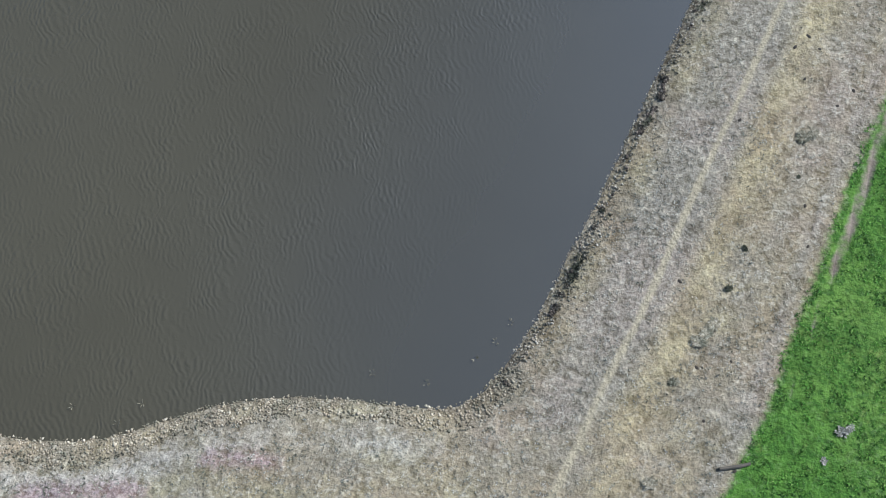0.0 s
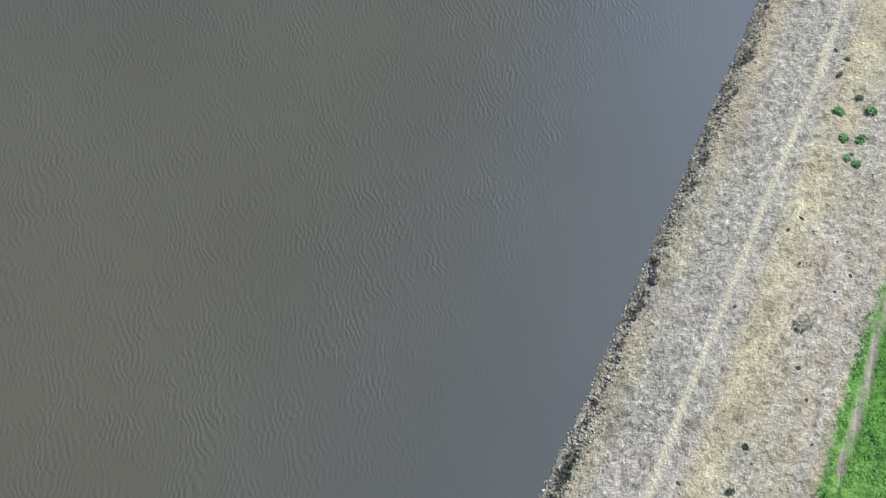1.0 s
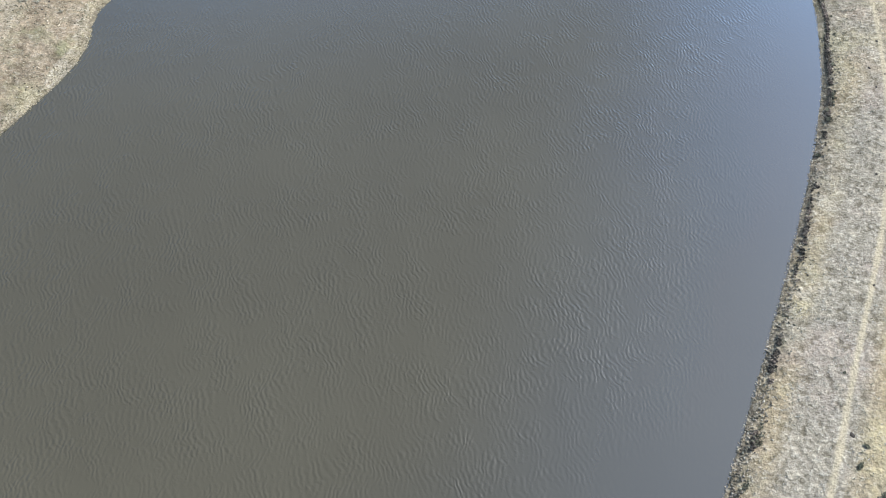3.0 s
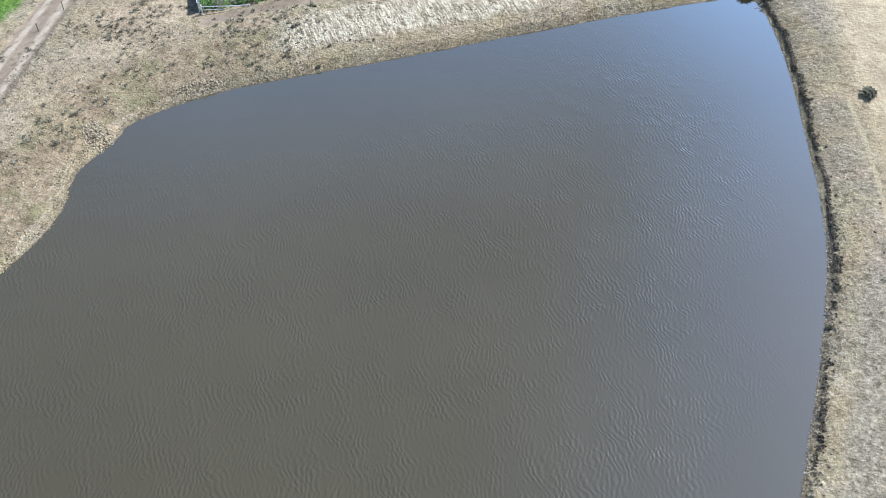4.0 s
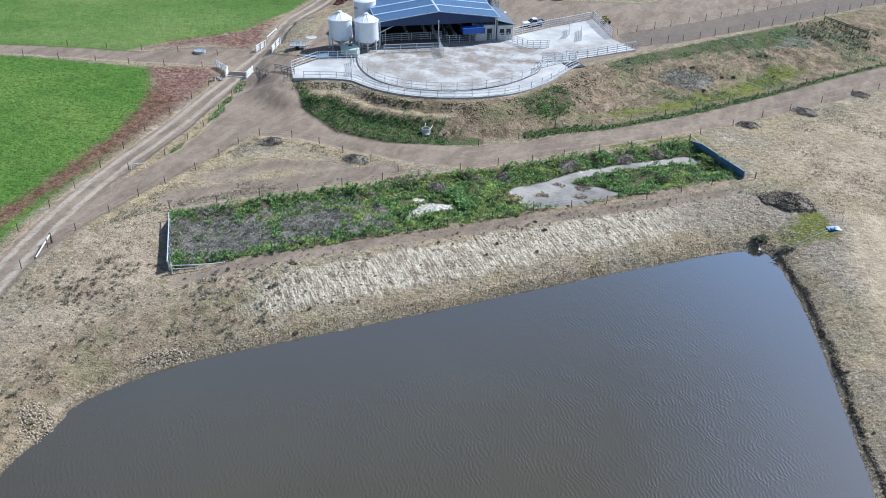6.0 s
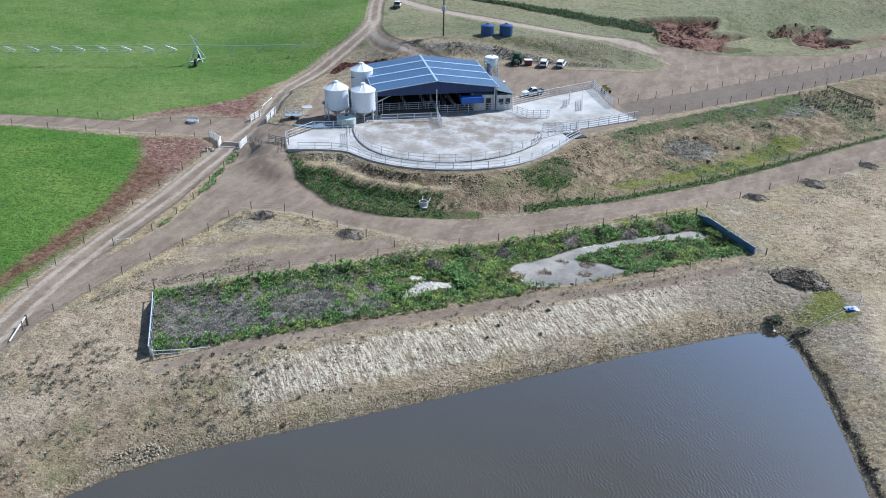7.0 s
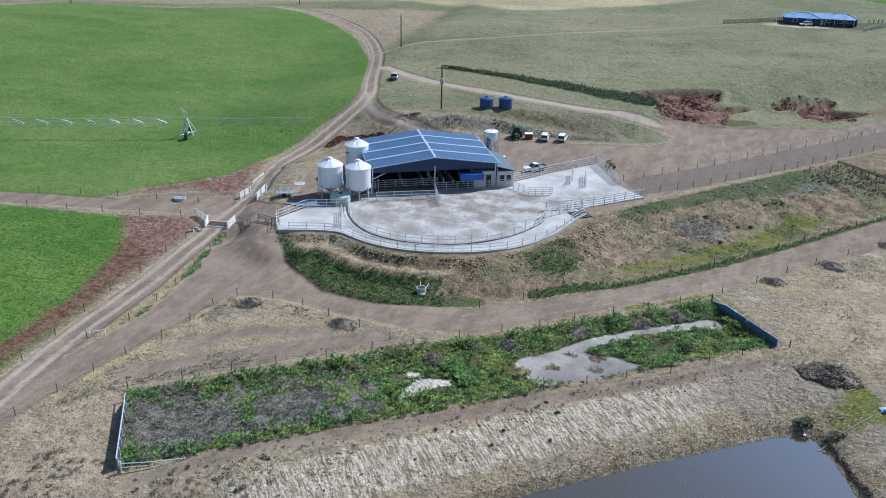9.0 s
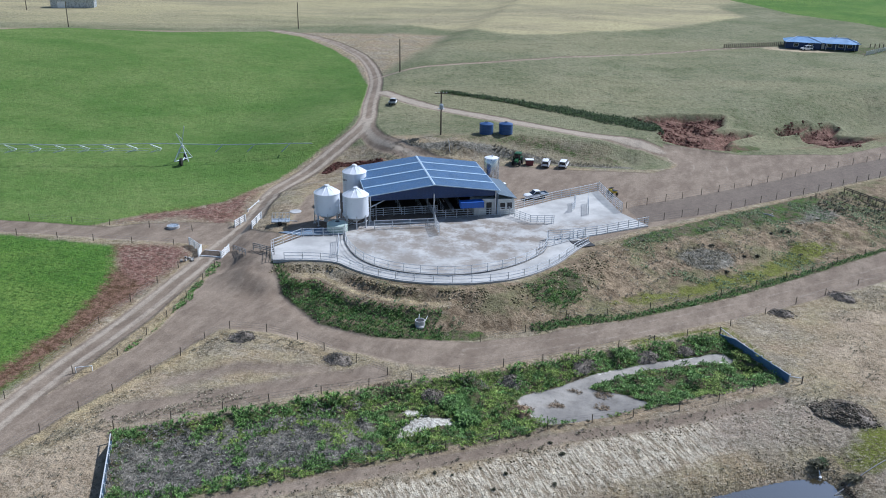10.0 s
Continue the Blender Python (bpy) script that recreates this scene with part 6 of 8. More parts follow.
    part("rail", Shape().tube([(0, 0, 0.9), (2.4, 1.4, 0.6), (4.2, 2.9, 0.25)], 0.04), "galv", arm)
    part("rail", Shape().tube([(0, 0, 0.5), (2.3, 1.3, 0.3)], 0.035), "galv", arm)
    part("post", Shape().rod((0, 0, -0.2), (0, 0, 1.1), 0.07), "white", arm)
    part("post", Shape().rod((4.2, 2.9, -0.2), (4.2, 2.9, 0.35), 0.06), "white", arm)
    arm = thing("rail_fence", pose(4.8, 137.8, gz(4.8, 137.8)), "pale rail at the end of the blue barrier", "rail")
    part("rail", Shape().tube([(0, 0, 0.75), (1.3, 0.1, 0.65)], 0.045), "galv", arm)
    part("post", Shape().rod((1.3, 0.1, -0.2), (1.3, 0.1, 0.95), 0.07), "wood", arm)


# ---- poles, tanks, house, irrigator ----


def build_pole(x, y, high, label, cross=True, transformer=False, yaw=0):
    p = thing("power_pole", pose(x, y, gz(x, y), 0, 0, yaw), label, "power pole", "timber power poles")
    part("pole", Shape().rod((0, 0, -0.3), (0, 0, high), 0.17, 10, 0.12), "post", p)
    if cross:
        arm = part("crossarm", Shape().box((0, 0.14, high - 0.35), (2.4, 0.12, 0.14)), "wood", p)
        for s in (-1.0, -0.4, 0.4, 1.0):
            part("insulator", Shape().lathe([(0.05, 0), (0.09, 0.08), (0.04, 0.2)], 10, (s, 0.14, high - 0.28)), "white", arm)
    if transformer:
        t = part("transformer", Shape().lathe([(0.34, 0), (0.36, 0.08), (0.36, 0.9), (0.3, 0.98)], 18, (0, -0.52, high - 3.2)), "tin", p, "grey transformer drum", smooth=True)
        part("bracket", Shape().box((0, -0.2, high - 2.7), (0.8, 0.5, 0.08)).box((0, -0.2, high - 3.15), (1.2, 0.6, 0.08)), "galv", t)
    return p


def build_poly_tank(x, y, r, high, label):
    t = thing("water_tank", pose(x, y, gz(x, y) - 0.05), label, "tank", "blue water tanks")
    prof = [(r, 0)]
    for k in range(6):
        z = high * k / 6
        prof += [(r, z + 0.02), (r + 0.03, z + 0.08), (r + 0.03, z + high / 6 - 0.1), (r, z + high / 6 - 0.04)]
    part("body", Shape().lathe(prof + [(r, high)], 32), "poly_blue", t, smooth=True)
    top = part("roof", Shape().lathe([(r + 0.05, high), (r, high + 0.08), (0.4, high + 0.34), (0.3, high + 0.36)], 32), "poly_blue", t, smooth=True)
    part("hatch", Shape().lathe([(0.28, high + 0.33), (0.28, high + 0.44), (0.1, high + 0.46)], 16), "dark", top)


def build_house():
    x, y = 34.0, 340.0
    h = thing("house", pose(x, y, gz(x, y), 0, 0, -1), "low blue farmhouse with a bright blue hipped roof", "house")
    h.scale = (0.81, 0.86, 0.8)
    for cx, cy, wx, wy, ridge in ((-6.0, -1.0, 12, 9, 1), (7.0, 0.5, 13, 8, 1)):
        part("wall", Shape().box((cx, cy, 1.25), (wx, wy, 2.5)), "house_wall", h, "blue house wall")
        s = Shape()
        ex, ey, z0, z1 = wx / 2 + 0.6, wy / 2 + 0.6, 2.45, 3.9
        k = ex - ey * 0.9
        s.add([(cx - ex, cy - ey, z0), (cx + ex, cy - ey, z0), (cx + ex, cy + ey, z0), (cx - ex, cy + ey, z0), (cx - k, cy, z1), (cx + k, cy, z1)], [(0, 1, 5, 4), (1, 2, 5), (2, 3, 4, 5), (3, 0, 4), (3, 2, 1, 0)])
        roof = part("roof", s, "house_roof", h, "bright blue hipped roof")
        for q in (((cx - ex, cy - ey, z0), (cx - k, cy, z1)), ((cx + ex, cy - ey, z0), (cx + k, cy, z1)), ((cx - k, cy, z1), (cx + k, cy, z1))):
            part("ridge_cap", Shape().rod((q[0][0], q[0][1], q[0][2] + 0.06), (q[1][0], q[1][1], q[1][2] + 0.06), 0.14, 5), "trim", roof)
    part("roof", Shape().prism([(-4.6, 2.45), (4.2, 2.45), (-0.2, 3.92)], -4.0, 5.0), "house_roof", h, "bright blue linking roof")
    for px in (-8.5, -3.5, 3.5, 7.5, 10.5):
        cy = -5.5 if px < 0 else -3.5
        f = part("window", Shape().box((px, cy - 0.02, 1.45), (1.7, 0.08, 1.2)), "white", h)
        part("pane", Shape().box((px, cy - 0.07, 1.45), (1.5, 0.04, 1.0)), "glass", f)
    part("door", Shape().box((1.2, -3.55, 1.05), (1.0, 0.08, 2.1)), "cream", h)
    part("flue", Shape().rod((6.0, 0.3, 3.8), (6.0, 0.3, 5.0), 0.14, 8), "galv", h)
    ver = part("veranda_roof", Shape().box((7.0, -4.6, 2.45), (11, 2.2, 0.08)), "house_roof", h)
    for px in (2, 5.3, 8.6, 12):
        part("veranda_post", Shape().rod((px, -5.6, 0), (px, -5.6, 2.45), 0.07, 6), "white", ver)
    a, b = (45.8, 329.4), (53.6, 341.0)
    rail_panel(a, b, 1.1, 4, "white painted garden fence beside the house", "cream", "fence")
    # small outbuilding on the far boundary
    x, y = -238, 355
    s = thing("shed", pose(x, y, gz(x, y), 0, 0, 25), "low dark farm shed with a pale roof", "shed")
    part("wall", Shape().box((0, 0, 1.5), (16, 6, 3.0)), "tin", s)
    part("roof", Shape().prism([(-3.4, 2.9), (3.4, 2.9), (3.4, 3.0), (0, 3.9), (-3.4, 3.0)], -8.4, 8.4), "tin", s, "pale grey roof")
    part("door", Shape().box((-4, -3.03, 1.2), (3.0, 0.1, 2.4)), "white", s)


def build_irrigator():
    """A pivot span on one wheeled tower, with hanging trusses."""
    tx, ty = -96.5, 190.5
    base = gz(tx, ty)
    ir = thing("pivot_irrigator", pose(tx, ty, base, 0, 0, 18.5), "galvanised centre pivot irrigator on a wheeled tower", "irrigator")
    zp = 3.6
    part("pipe", Shape().tube([(-68 + 4 * k, 0, zp + 0.12 * math.sin(k * 0.9)) for k in range(24)], 0.07, 6), "pivot_steel", ir, "long galvanised water pipe")
    tower = part("tower", Shape().rod((-1.3, -1.6, 0.7), (0, 0, zp), 0.09).rod((-1.3, 1.6, 0.7), (0, 0, zp), 0.09).rod((1.3, -1.6, 0.7), (0, 0, zp), 0.09).rod((1.3, 1.6, 0.7), (0, 0, zp), 0.09)
                 .rod((0, -2.0, 0.7), (0, 2.0, 0.7), 0.12).rod((-0.8, 0, 2.0), (0.8, 0, 2.0), 0.06).rod((-1.3, -1.6, 0.7), (1.3, 1.6, 0.7), 0.06), "pivot_steel", ir, "four-legged drive tower")
    part("mast", Shape().rod((0, 0, zp), (-0.9, 0, zp + 2.0), 0.08).rod((0, 0, zp), (0.7, 0, zp + 3.4), 0.08).rod((-0.9, 0, zp + 2.0), (0.2, 0, zp + 0.9), 0.05), "pivot_steel", tower)
    part("control_box", Shape().box((0.15, -0.25, zp - 0.4), (0.4, 0.3, 0.55)), "white", tower, bevel=0.04)
    tyre = Shape().lathe([(0.4, -0.2), (0.7, -0.2), (0.75, 0), (0.7, 0.2), (0.4, 0.2)], 18).mesh("tyre", "rubber", True)
    for s in (-1, 1):
        w = part("wheel", tyre, "", ir, m=pose(0, s * 2.0, 0.75, 0, 90, 0))
        part("rim", Shape().lathe([(0.42, -0.15), (0.42, 0.15), (0.12, 0.16)], 14), "galv", w)
    for k in range(15):
        x = -5.6 - 4.35 * k
        s = Shape()
        s.rod((x - 0.2, 0, zp), (x + 1.7, -0.75, zp - 1.0), 0.044, 4).rod((x - 0.2, 0, zp), (x + 1.7, 0.75, zp - 1.0), 0.044, 4)
        s.rod((x + 1.7, -0.75, zp - 1.0), (x + 1.7, 0.75, zp - 1.0), 0.028, 4).rod((x + 1.7, -0.75, zp - 1.0), (x - 0.4, 0.0, zp - 1.55), 0.044, 4).rod((x + 1.7, 0.75, zp - 1.0), (x - 0.4, 0.0, zp - 1.55), 0.044, 4)
        part("truss", s, "pivot_steel", ir)
    for x in (7.6, 13.4, 19.8):
        part("truss", Shape().rod((x, 0, zp), (x - 1.6, 0.3, zp - 1.6), 0.09, 4), "pivot_steel", ir)
    for s in (-0.75, 0.75):
        part("truss_rod", Shape().tube([(-66 + 5 * k, s, zp - 1.0) for k in range(13)], 0.025, 4), "pivot_steel", ir)


def build_far_things():
    build_pole(-51.1, 206.7, 8.2, "timber power pole with crossarm and grey transformer", True, True, 20)
    stub = thing("marker_post", pose(-47.8, 200.8, gz(-47.8, 200.8), 4, -6, 0), "thin pale leaning stay post on the cut bank", "post")
    part("post", Shape().rod((0, 0, -0.3), (0, 0, 2.4), 0.06, 8), "galv", stub)
    build_pole(-75.4, 260.0, 8.0, "tall plain timber power pole", False)
    build_pole(-131, 326, 8.5, "distant timber power pole", False)
    build_pole(-202, 302.4, 8.0, "distant timber power pole", False)
    build_pole(-247, 339, 8.0, "distant timber power pole", False)
    build_poly_tank(-43.0, 210.2, 1.3, 1.9, "ribbed dark blue poly water tank")
    build_poly_tank(-39.5, 211.7, 1.3, 1.9, "ribbed dark blue poly water tank")
    build_house()
    build_irrigator()
    t = thing("water_trough", pose(-79.9, 158.6, gz(-79.9, 158.6)) @ Matrix.Scale(0.64, 4), "round concrete stock trough with bluish water", "trough")
    part("wall", Shape().lathe([(1.45, 0), (1.45, 0.6), (1.3, 0.62), (1.28, 0.3), (1.25, 0.28)], 32), "kerb", t)
    part("water", Shape().lathe([(1.27, 0.44), (1.27, 0.5)], 32), "tin", t, "blue-grey trough water")
    c = thing("concrete_pit", pose(-36.0, 138.5, gz(-36, 138.5)) @ Matrix.Scale(0.82, 4), "round white concrete pit with pale outlet pipes", "pit")
    part("ring", Shape().lathe([(0.72, -0.2), (0.72, 0.9), (0.6, 0.9), (0.6, 0.6)], 28), "kerb", c)
    part("lid", Shape().lathe([(0.6, 0.8), (0.6, 0.86), (0.2, 0.88)], 24), "dark", c)
    part("pipe", Shape().rod((-0.3, 0.4, 0.9), (-0.35, 0.9, 1.4), 0.05, 8), "white", c)
    part("pipe", Shape().rod((0.5, 0.7, 0.4), (0.7, 1.6, 0.9), 0.05, 8), "white", c)
    part("plinth", Shape().box((0.25, -0.7, 0.12), (1.0, 0.6, 0.3)), "kerb", c)


build_vehicles()
build_fences()
build_gates()
build_far_things()


# ---- plants, stones and small things ----
rng = np.random.default_rng(7)


def leaf_mesh(name, P, blades, size, tall, wide, material, lean=0.6):
    """Clumps of narrow leaves: each leaf is a folded diamond. P: N x 3 places; the other arguments are ranges in metres."""
    n = len(P)
    B = np.repeat(P, blades, 0)
    m = len(B)
    ang = rng.uniform(0, 2 * np.pi, m)
    L, H, W = rng.uniform(*size, m), rng.uniform(*tall, m), rng.uniform(*wide, m)
    k = np.repeat(rng.uniform(0.6, 1.35, n), blades)
    L, H, W = L * k, H * k, W * k
    d = np.stack([np.cos(ang), np.sin(ang), 0 * ang], 1)
    s = np.stack([-np.sin(ang), np.cos(ang), 0 * ang], 1)
    up = np.array([0, 0, 1.0])
    base = B + d * (L * 0.15)[:, None] - up * 0.03
    mid = B + d * (L * 0.55)[:, None] + up * (H * 0.8)[:, None]
    tip = B + d * L[:, None] + up * (H * lean + 0.0)[:, None]
    V = np.stack([base, mid + s * W[:, None], tip, mid - s * W[:, None]], 1).reshape(-1, 3)
    me = bpy.data.meshes.new(name)
    me.vertices.add(4 * m)
    me.vertices.foreach_set("co", V.ravel())
    me.loops.add(4 * m)
    me.polygons.add(m)
    me.loops.foreach_set("vertex_index", np.arange(4 * m))
    me.polygons.foreach_set("loop_start", np.arange(0, 4 * m, 4))
    me.update()
    me.materials.append(MAT[material])
    return me


def clod_mesh(name, P, size, material, flat=0.6):
    """Rough lumps with eight faces each."""
    n = len(P)
    r = size[0] + (size[1] - size[0]) * rng.uniform(0, 1, n) ** 1.8
    d = np.array([(1, 0, 0), (0, 1, 0), (-1, 0, 0), (0, -1, 0), (0, 0, 1), (0, 0, -0.6)], float)
    a = rng.uniform(0, 2 * np.pi, n)
    c, s = np.cos(a)[:, None], np.sin(a)[:, None]
    D = d[None] * rng.uniform(0.45, 1.45, (n, 6, 1))
    D = np.stack([D[..., 0] * c - D[..., 1] * s, D[..., 0] * s + D[..., 1] * c, D[..., 2] * flat], -1) * r[:, None, None]
    V = (P[:, None] + D).reshape(-1, 3)
    f = np.array([(0, 1, 4), (1, 2, 4), (2, 3, 4), (3, 0, 4), (1, 0, 5), (2, 1, 5), (3, 2, 5), (0, 3, 5)])
    F = (f[None] + 6 * np.arange(n)[:, None, None]).reshape(-1)
    me = bpy.data.meshes.new(name)
    me.vertices.add(6 * n)
    me.vertices.foreach_set("co", V.ravel())
    me.loops.add(len(F))
    me.polygons.add(len(F) // 3)
    me.loops.foreach_set("vertex_index", F)
    me.polygons.foreach_set("loop_start", np.arange(0, len(F), 3))
    me.update()
    me.materials.append(MAT[material])
    return me


def on_ground(X, Y, up=0.0):
    return np.stack([X, Y, height(X, Y) + up], 1)


def stuff(name, me, label, category):
    return tagged(new(name, me), label, category, kind="stuff")


def spread(n, x0, x1, y0, y1):
    return rng.uniform(x0, x1, n), rng.uniform(y0, y1, n)


def build_rim():
    p = np.array(DAM)
    q = np.roll(p, -1, 0)
    seg = np.hypot(*(q - p).T)
    pick = rng.choice(len(p), 46000, p=seg / seg.sum())
    t = rng.uniform(0, 1, len(pick))
    c = p[pick] + (q - p)[pick] * t[:, None]
    t2 = (q - p)[pick] / seg[pick][:, None]
    out = np.stack([t2[:, 1], -t2[:, 0]], 1)
    off = rng.uniform(-0.2, 2.0, len(pick))
    c = c + out * off[:, None]
    d = signed(c[:, 0], c[:, 1], DAM)
    south = (c[:, 1] < 9) & (c[:, 0] < 2)
    keep = (d > -0.35) & np.where(south, d < 1.25 + 0.35 * vnoise(c[:, 0], c[:, 1], 3, 3), d < 0.55 + 0.35 * vnoise(c[:, 0], c[:, 1], 4, 3) + rng.exponential(0.22, len(c)) + 0.5 * ((c[:, 0] < 5) & (c[:, 1] > 84))) & (c[:, 0] > -53.5)
    c = c[keep]
    south = (c[:, 1] < 9) & (c[:, 0] < 2)
    P = on_ground(c[:, 0], c[:, 1], 0.03)
    P[:, 2] = np.maximum(P[:, 2], -0.02)
    stuff("shore_clods", clod_mesh("shore_clods", P[south], (0.035, 0.115), "pale_clod", 0.7), "dry pale trodden clods along the waterline", "clods")
    north = ~south & ((c[:, 1] > 88) | (c[:, 0] < -20))
    stuff("shore_clods", clod_mesh("shore_clods", P[~south & ~north], (0.035, 0.10), "mud_clod", 0.8), "grey-brown muddy clods along the waterline", "clods")
    stuff("shore_clods", clod_mesh("shore_clods", P[north], (0.03, 0.075), "olive_clod", 0.8), "brown trodden clods along the far waterline", "clods")
    # wave-cut earth lip on the eastern shore; dark clods and tufts paint its shaded face
    pick = rng.choice(len(p), 34000, p=seg / seg.sum())
    c = p[pick] + (q - p)[pick] * rng.uniform(0, 1, len(pick))[:, None]
    t2 = (q - p)[pick] / seg[pick][:, None]
    c = c + np.stack([t2[:, 1], -t2[:, 0]], 1) * (0.55 + 0.22 * vnoise(c[:, 0], c[:, 1], 2.2, 101) + rng.normal(0, 0.09, len(pick)))[:, None]
    shore = (c[:, 0] > np.where(c[:, 1] > 112, 7.6, 0)) & (c[:, 1] > 8)
    keep = shore & (vnoise(c[:, 0], c[:, 1], 3.0, 102) + 0.9 * vnoise(c[:, 0], c[:, 1], 0.45, 103) > 0.5 - 1.0 * ss(35, 90, c[:, 1]))
    stuff("bank_lip", clod_mesh("bank_lip", on_ground(c[keep, 0], c[keep, 1], 0.03), (0.035, 0.13), "lip", 0.9), "crumbling earth lip along the waterline, darkened as its shaded face", "clods")
    keep = shore & (c[:, 1] > 14) & (vnoise(c[:, 0], c[:, 1], 1.1, 104) > 0.5) & (rng.uniform(0, 1, len(c)) < 0.12)
    stuff("dark_tufts", leaf_mesh("dark_tufts", on_ground(c[keep, 0] + 0.15, c[keep, 1]), 9, (0.08, 0.26), (0.06, 0.22), (0.012, 0.035), "thistle"), "dark tufts deepening the painted shade of the earth lip", "weeds")


def build_grass():
    # dry tufts on the banks
    X, Y = spread(60000, -70, 32, -12, 140)
    d = signed(X, Y, DAM)
    near = (X > -4) & (Y < 128)
    bare = (line_dist(X, Y, [(5.3, 3.4), (7.8, 14.8), (10.7, 29.7), (13.8, 44.4), (17.7, 68.1), (18.3, 80), (15.1, 114)]) < 0.45) | (signed(X, Y, TRAP) < 0.5) | (signed(X, Y, FIELD_E) < 0.3) | (signed(X, Y, [(14.5, 122), (16, 104), (19.5, 88), (30, 90), (30, 125), (16, 134)]) < 0)
    w = vnoise(X, Y, 3.5, 11) + 0.6 * vnoise(X, Y, 1.2, 12)
    keep = (d > 0.7) & ~bare & np.where(near, d < 17, (d < 26) & (rng.uniform(0, 1, len(X)) < 0.75)) & (w > -0.55) & (signed(X, Y, APRON) > 0.5)
    X, Y = X[keep], Y[keep]
    kind = vnoise(X, Y, 6, 13) + rng.uniform(-0.6, 0.6, len(X))
    close = (X > -30) & (Y < 70) & (X > -4 - Y * 0.0)
    P = on_ground(X, Y)
    stuff("dry_grass", leaf_mesh("dry_grass", P[(kind > -0.25) & (~close | (kind > 0.25))], 6, (0.05, 0.16), (0.02, 0.08), (0.012, 0.035), "dry_tuft"), "bleached dry grass tufts on the banks", "dry grass")
    stuff("dead_stalks", leaf_mesh("dead_stalks", P[(kind <= -0.25) & ~close], 6, (0.06, 0.20), (0.03, 0.10), (0.012, 0.04), "brown_tuft"), "brown dead stalks among the dry grass", "dry grass")
    # bleached tufts on the near bank
    X, Y = spread(60000, -26, 21, -9, 62)
    d = signed(X, Y, DAM)
    w = vnoise(X, Y, 2.6, 41) + 0.7 * vnoise(X, Y, 0.9, 42) + np.where((d > 1.2) & (d < 6.5), 0.2, -0.4)
    keep = (d > 0.9) & (d < 15) & (rng.uniform(0, 1, len(X)) > 0.65 * ss(16, 36, Y)) & (w > rng.uniform(-0.7, 1.2, len(X))) & (line_dist(X, Y, [(5.3, 3.4), (7.8, 14.8), (10.7, 29.7), (13.8, 44.4), (16.4, 60)]) > 0.4) & (signed(X, Y, FIELD_E) > 0.2)
    stuff("dry_grass", leaf_mesh("dry_grass", on_ground(X[keep], Y[keep]), 5, (0.05, 0.15), (0.02, 0.09), (0.010, 0.028), "white_tuft"), "silvery bleached tufts on the trodden bank", "dry grass")
    # paddock around the upper track
    X, Y = spread(16000, -66, -34, 104, 133)
    rim = signed(X, Y, [(-64, 104), (-57.5, 131), (-50, 131.5), (-36, 128), (-57, 111)])
    keep = (rim < -0.3) & (vnoise(X, Y, 4, 14) + np.where(rim > -2.0, 0.0, -0.8) + rng.uniform(-0.3, 0.3, len(X)) > 0.15)
    stuff("dry_grass", leaf_mesh("dry_grass", on_ground(X[keep], Y[keep]), 5, (0.08, 0.25), (0.04, 0.16), (0.015, 0.05), "dry_tuft"), "short dry straw in the small paddock", "dry grass")
    X, Y = spread(26000, 3, 46, 128, 190)
    keep = (signed(X, Y, APRON) > 0.8) & (signed(X, Y, PAD) > 20) & (signed(X, Y, TRAP) > 1) & (vnoise(X, Y, 4, 15) + rng.uniform(-0.5, 0.5, len(X)) > 0.45) & (X > 4 + (Y - 128) * 0.25)
    stuff("dry_grass", leaf_mesh("dry_grass", on_ground(X[keep], Y[keep]), 5, (0.08, 0.28), (0.05, 0.16), (0.015, 0.05), "dry_tuft"), "short dry straw on the open ground", "dry grass")
    X, Y = spread(2600, -67.5, -63.5, 120, 149)
    keep = line_dist(X, Y, [(-65.1, 123.5), (-64.7, 129), (-65.3, 136), (-66.1, 143), (-67, 147.5)]) < 0.35 + 0.5 * vnoise(X, Y, 2, 45)
    stuff("weeds", leaf_mesh("weeds", on_ground(X[keep], Y[keep]), 7, (0.08, 0.25), (0.05, 0.2), (0.02, 0.05), "weed"), "green weeds along the roadside fence", "weeds")
    # lush paddock edge
    X, Y = spread(52000, 10, 50, -30, 52)
    keep = (vnoise(X, Y, 0.8, 91) + 0.7 * vnoise(X, Y, 2.6, 92) > -0.35) & (signed(X, Y, FIELD_E) < 0.1 + 0.5 * vnoise(X, Y, 2, 16)) & (rng.uniform(0, 1, len(X)) < 1.05 - ss(20, 46, X) - (1 - ss(-24, 0, Y))) & (line_dist(X, Y, [(20.6, 36), (19.1, 28.6), (18.3, 22.7), (17.4, 18.6)]) > 0.42)
    stuff("green_grass", leaf_mesh("green_grass", on_ground(X[keep], Y[keep]), 7, (0.06, 0.22), (0.03, 0.13), (0.012, 0.032), "grass"), "lush green pasture grass", "grass")


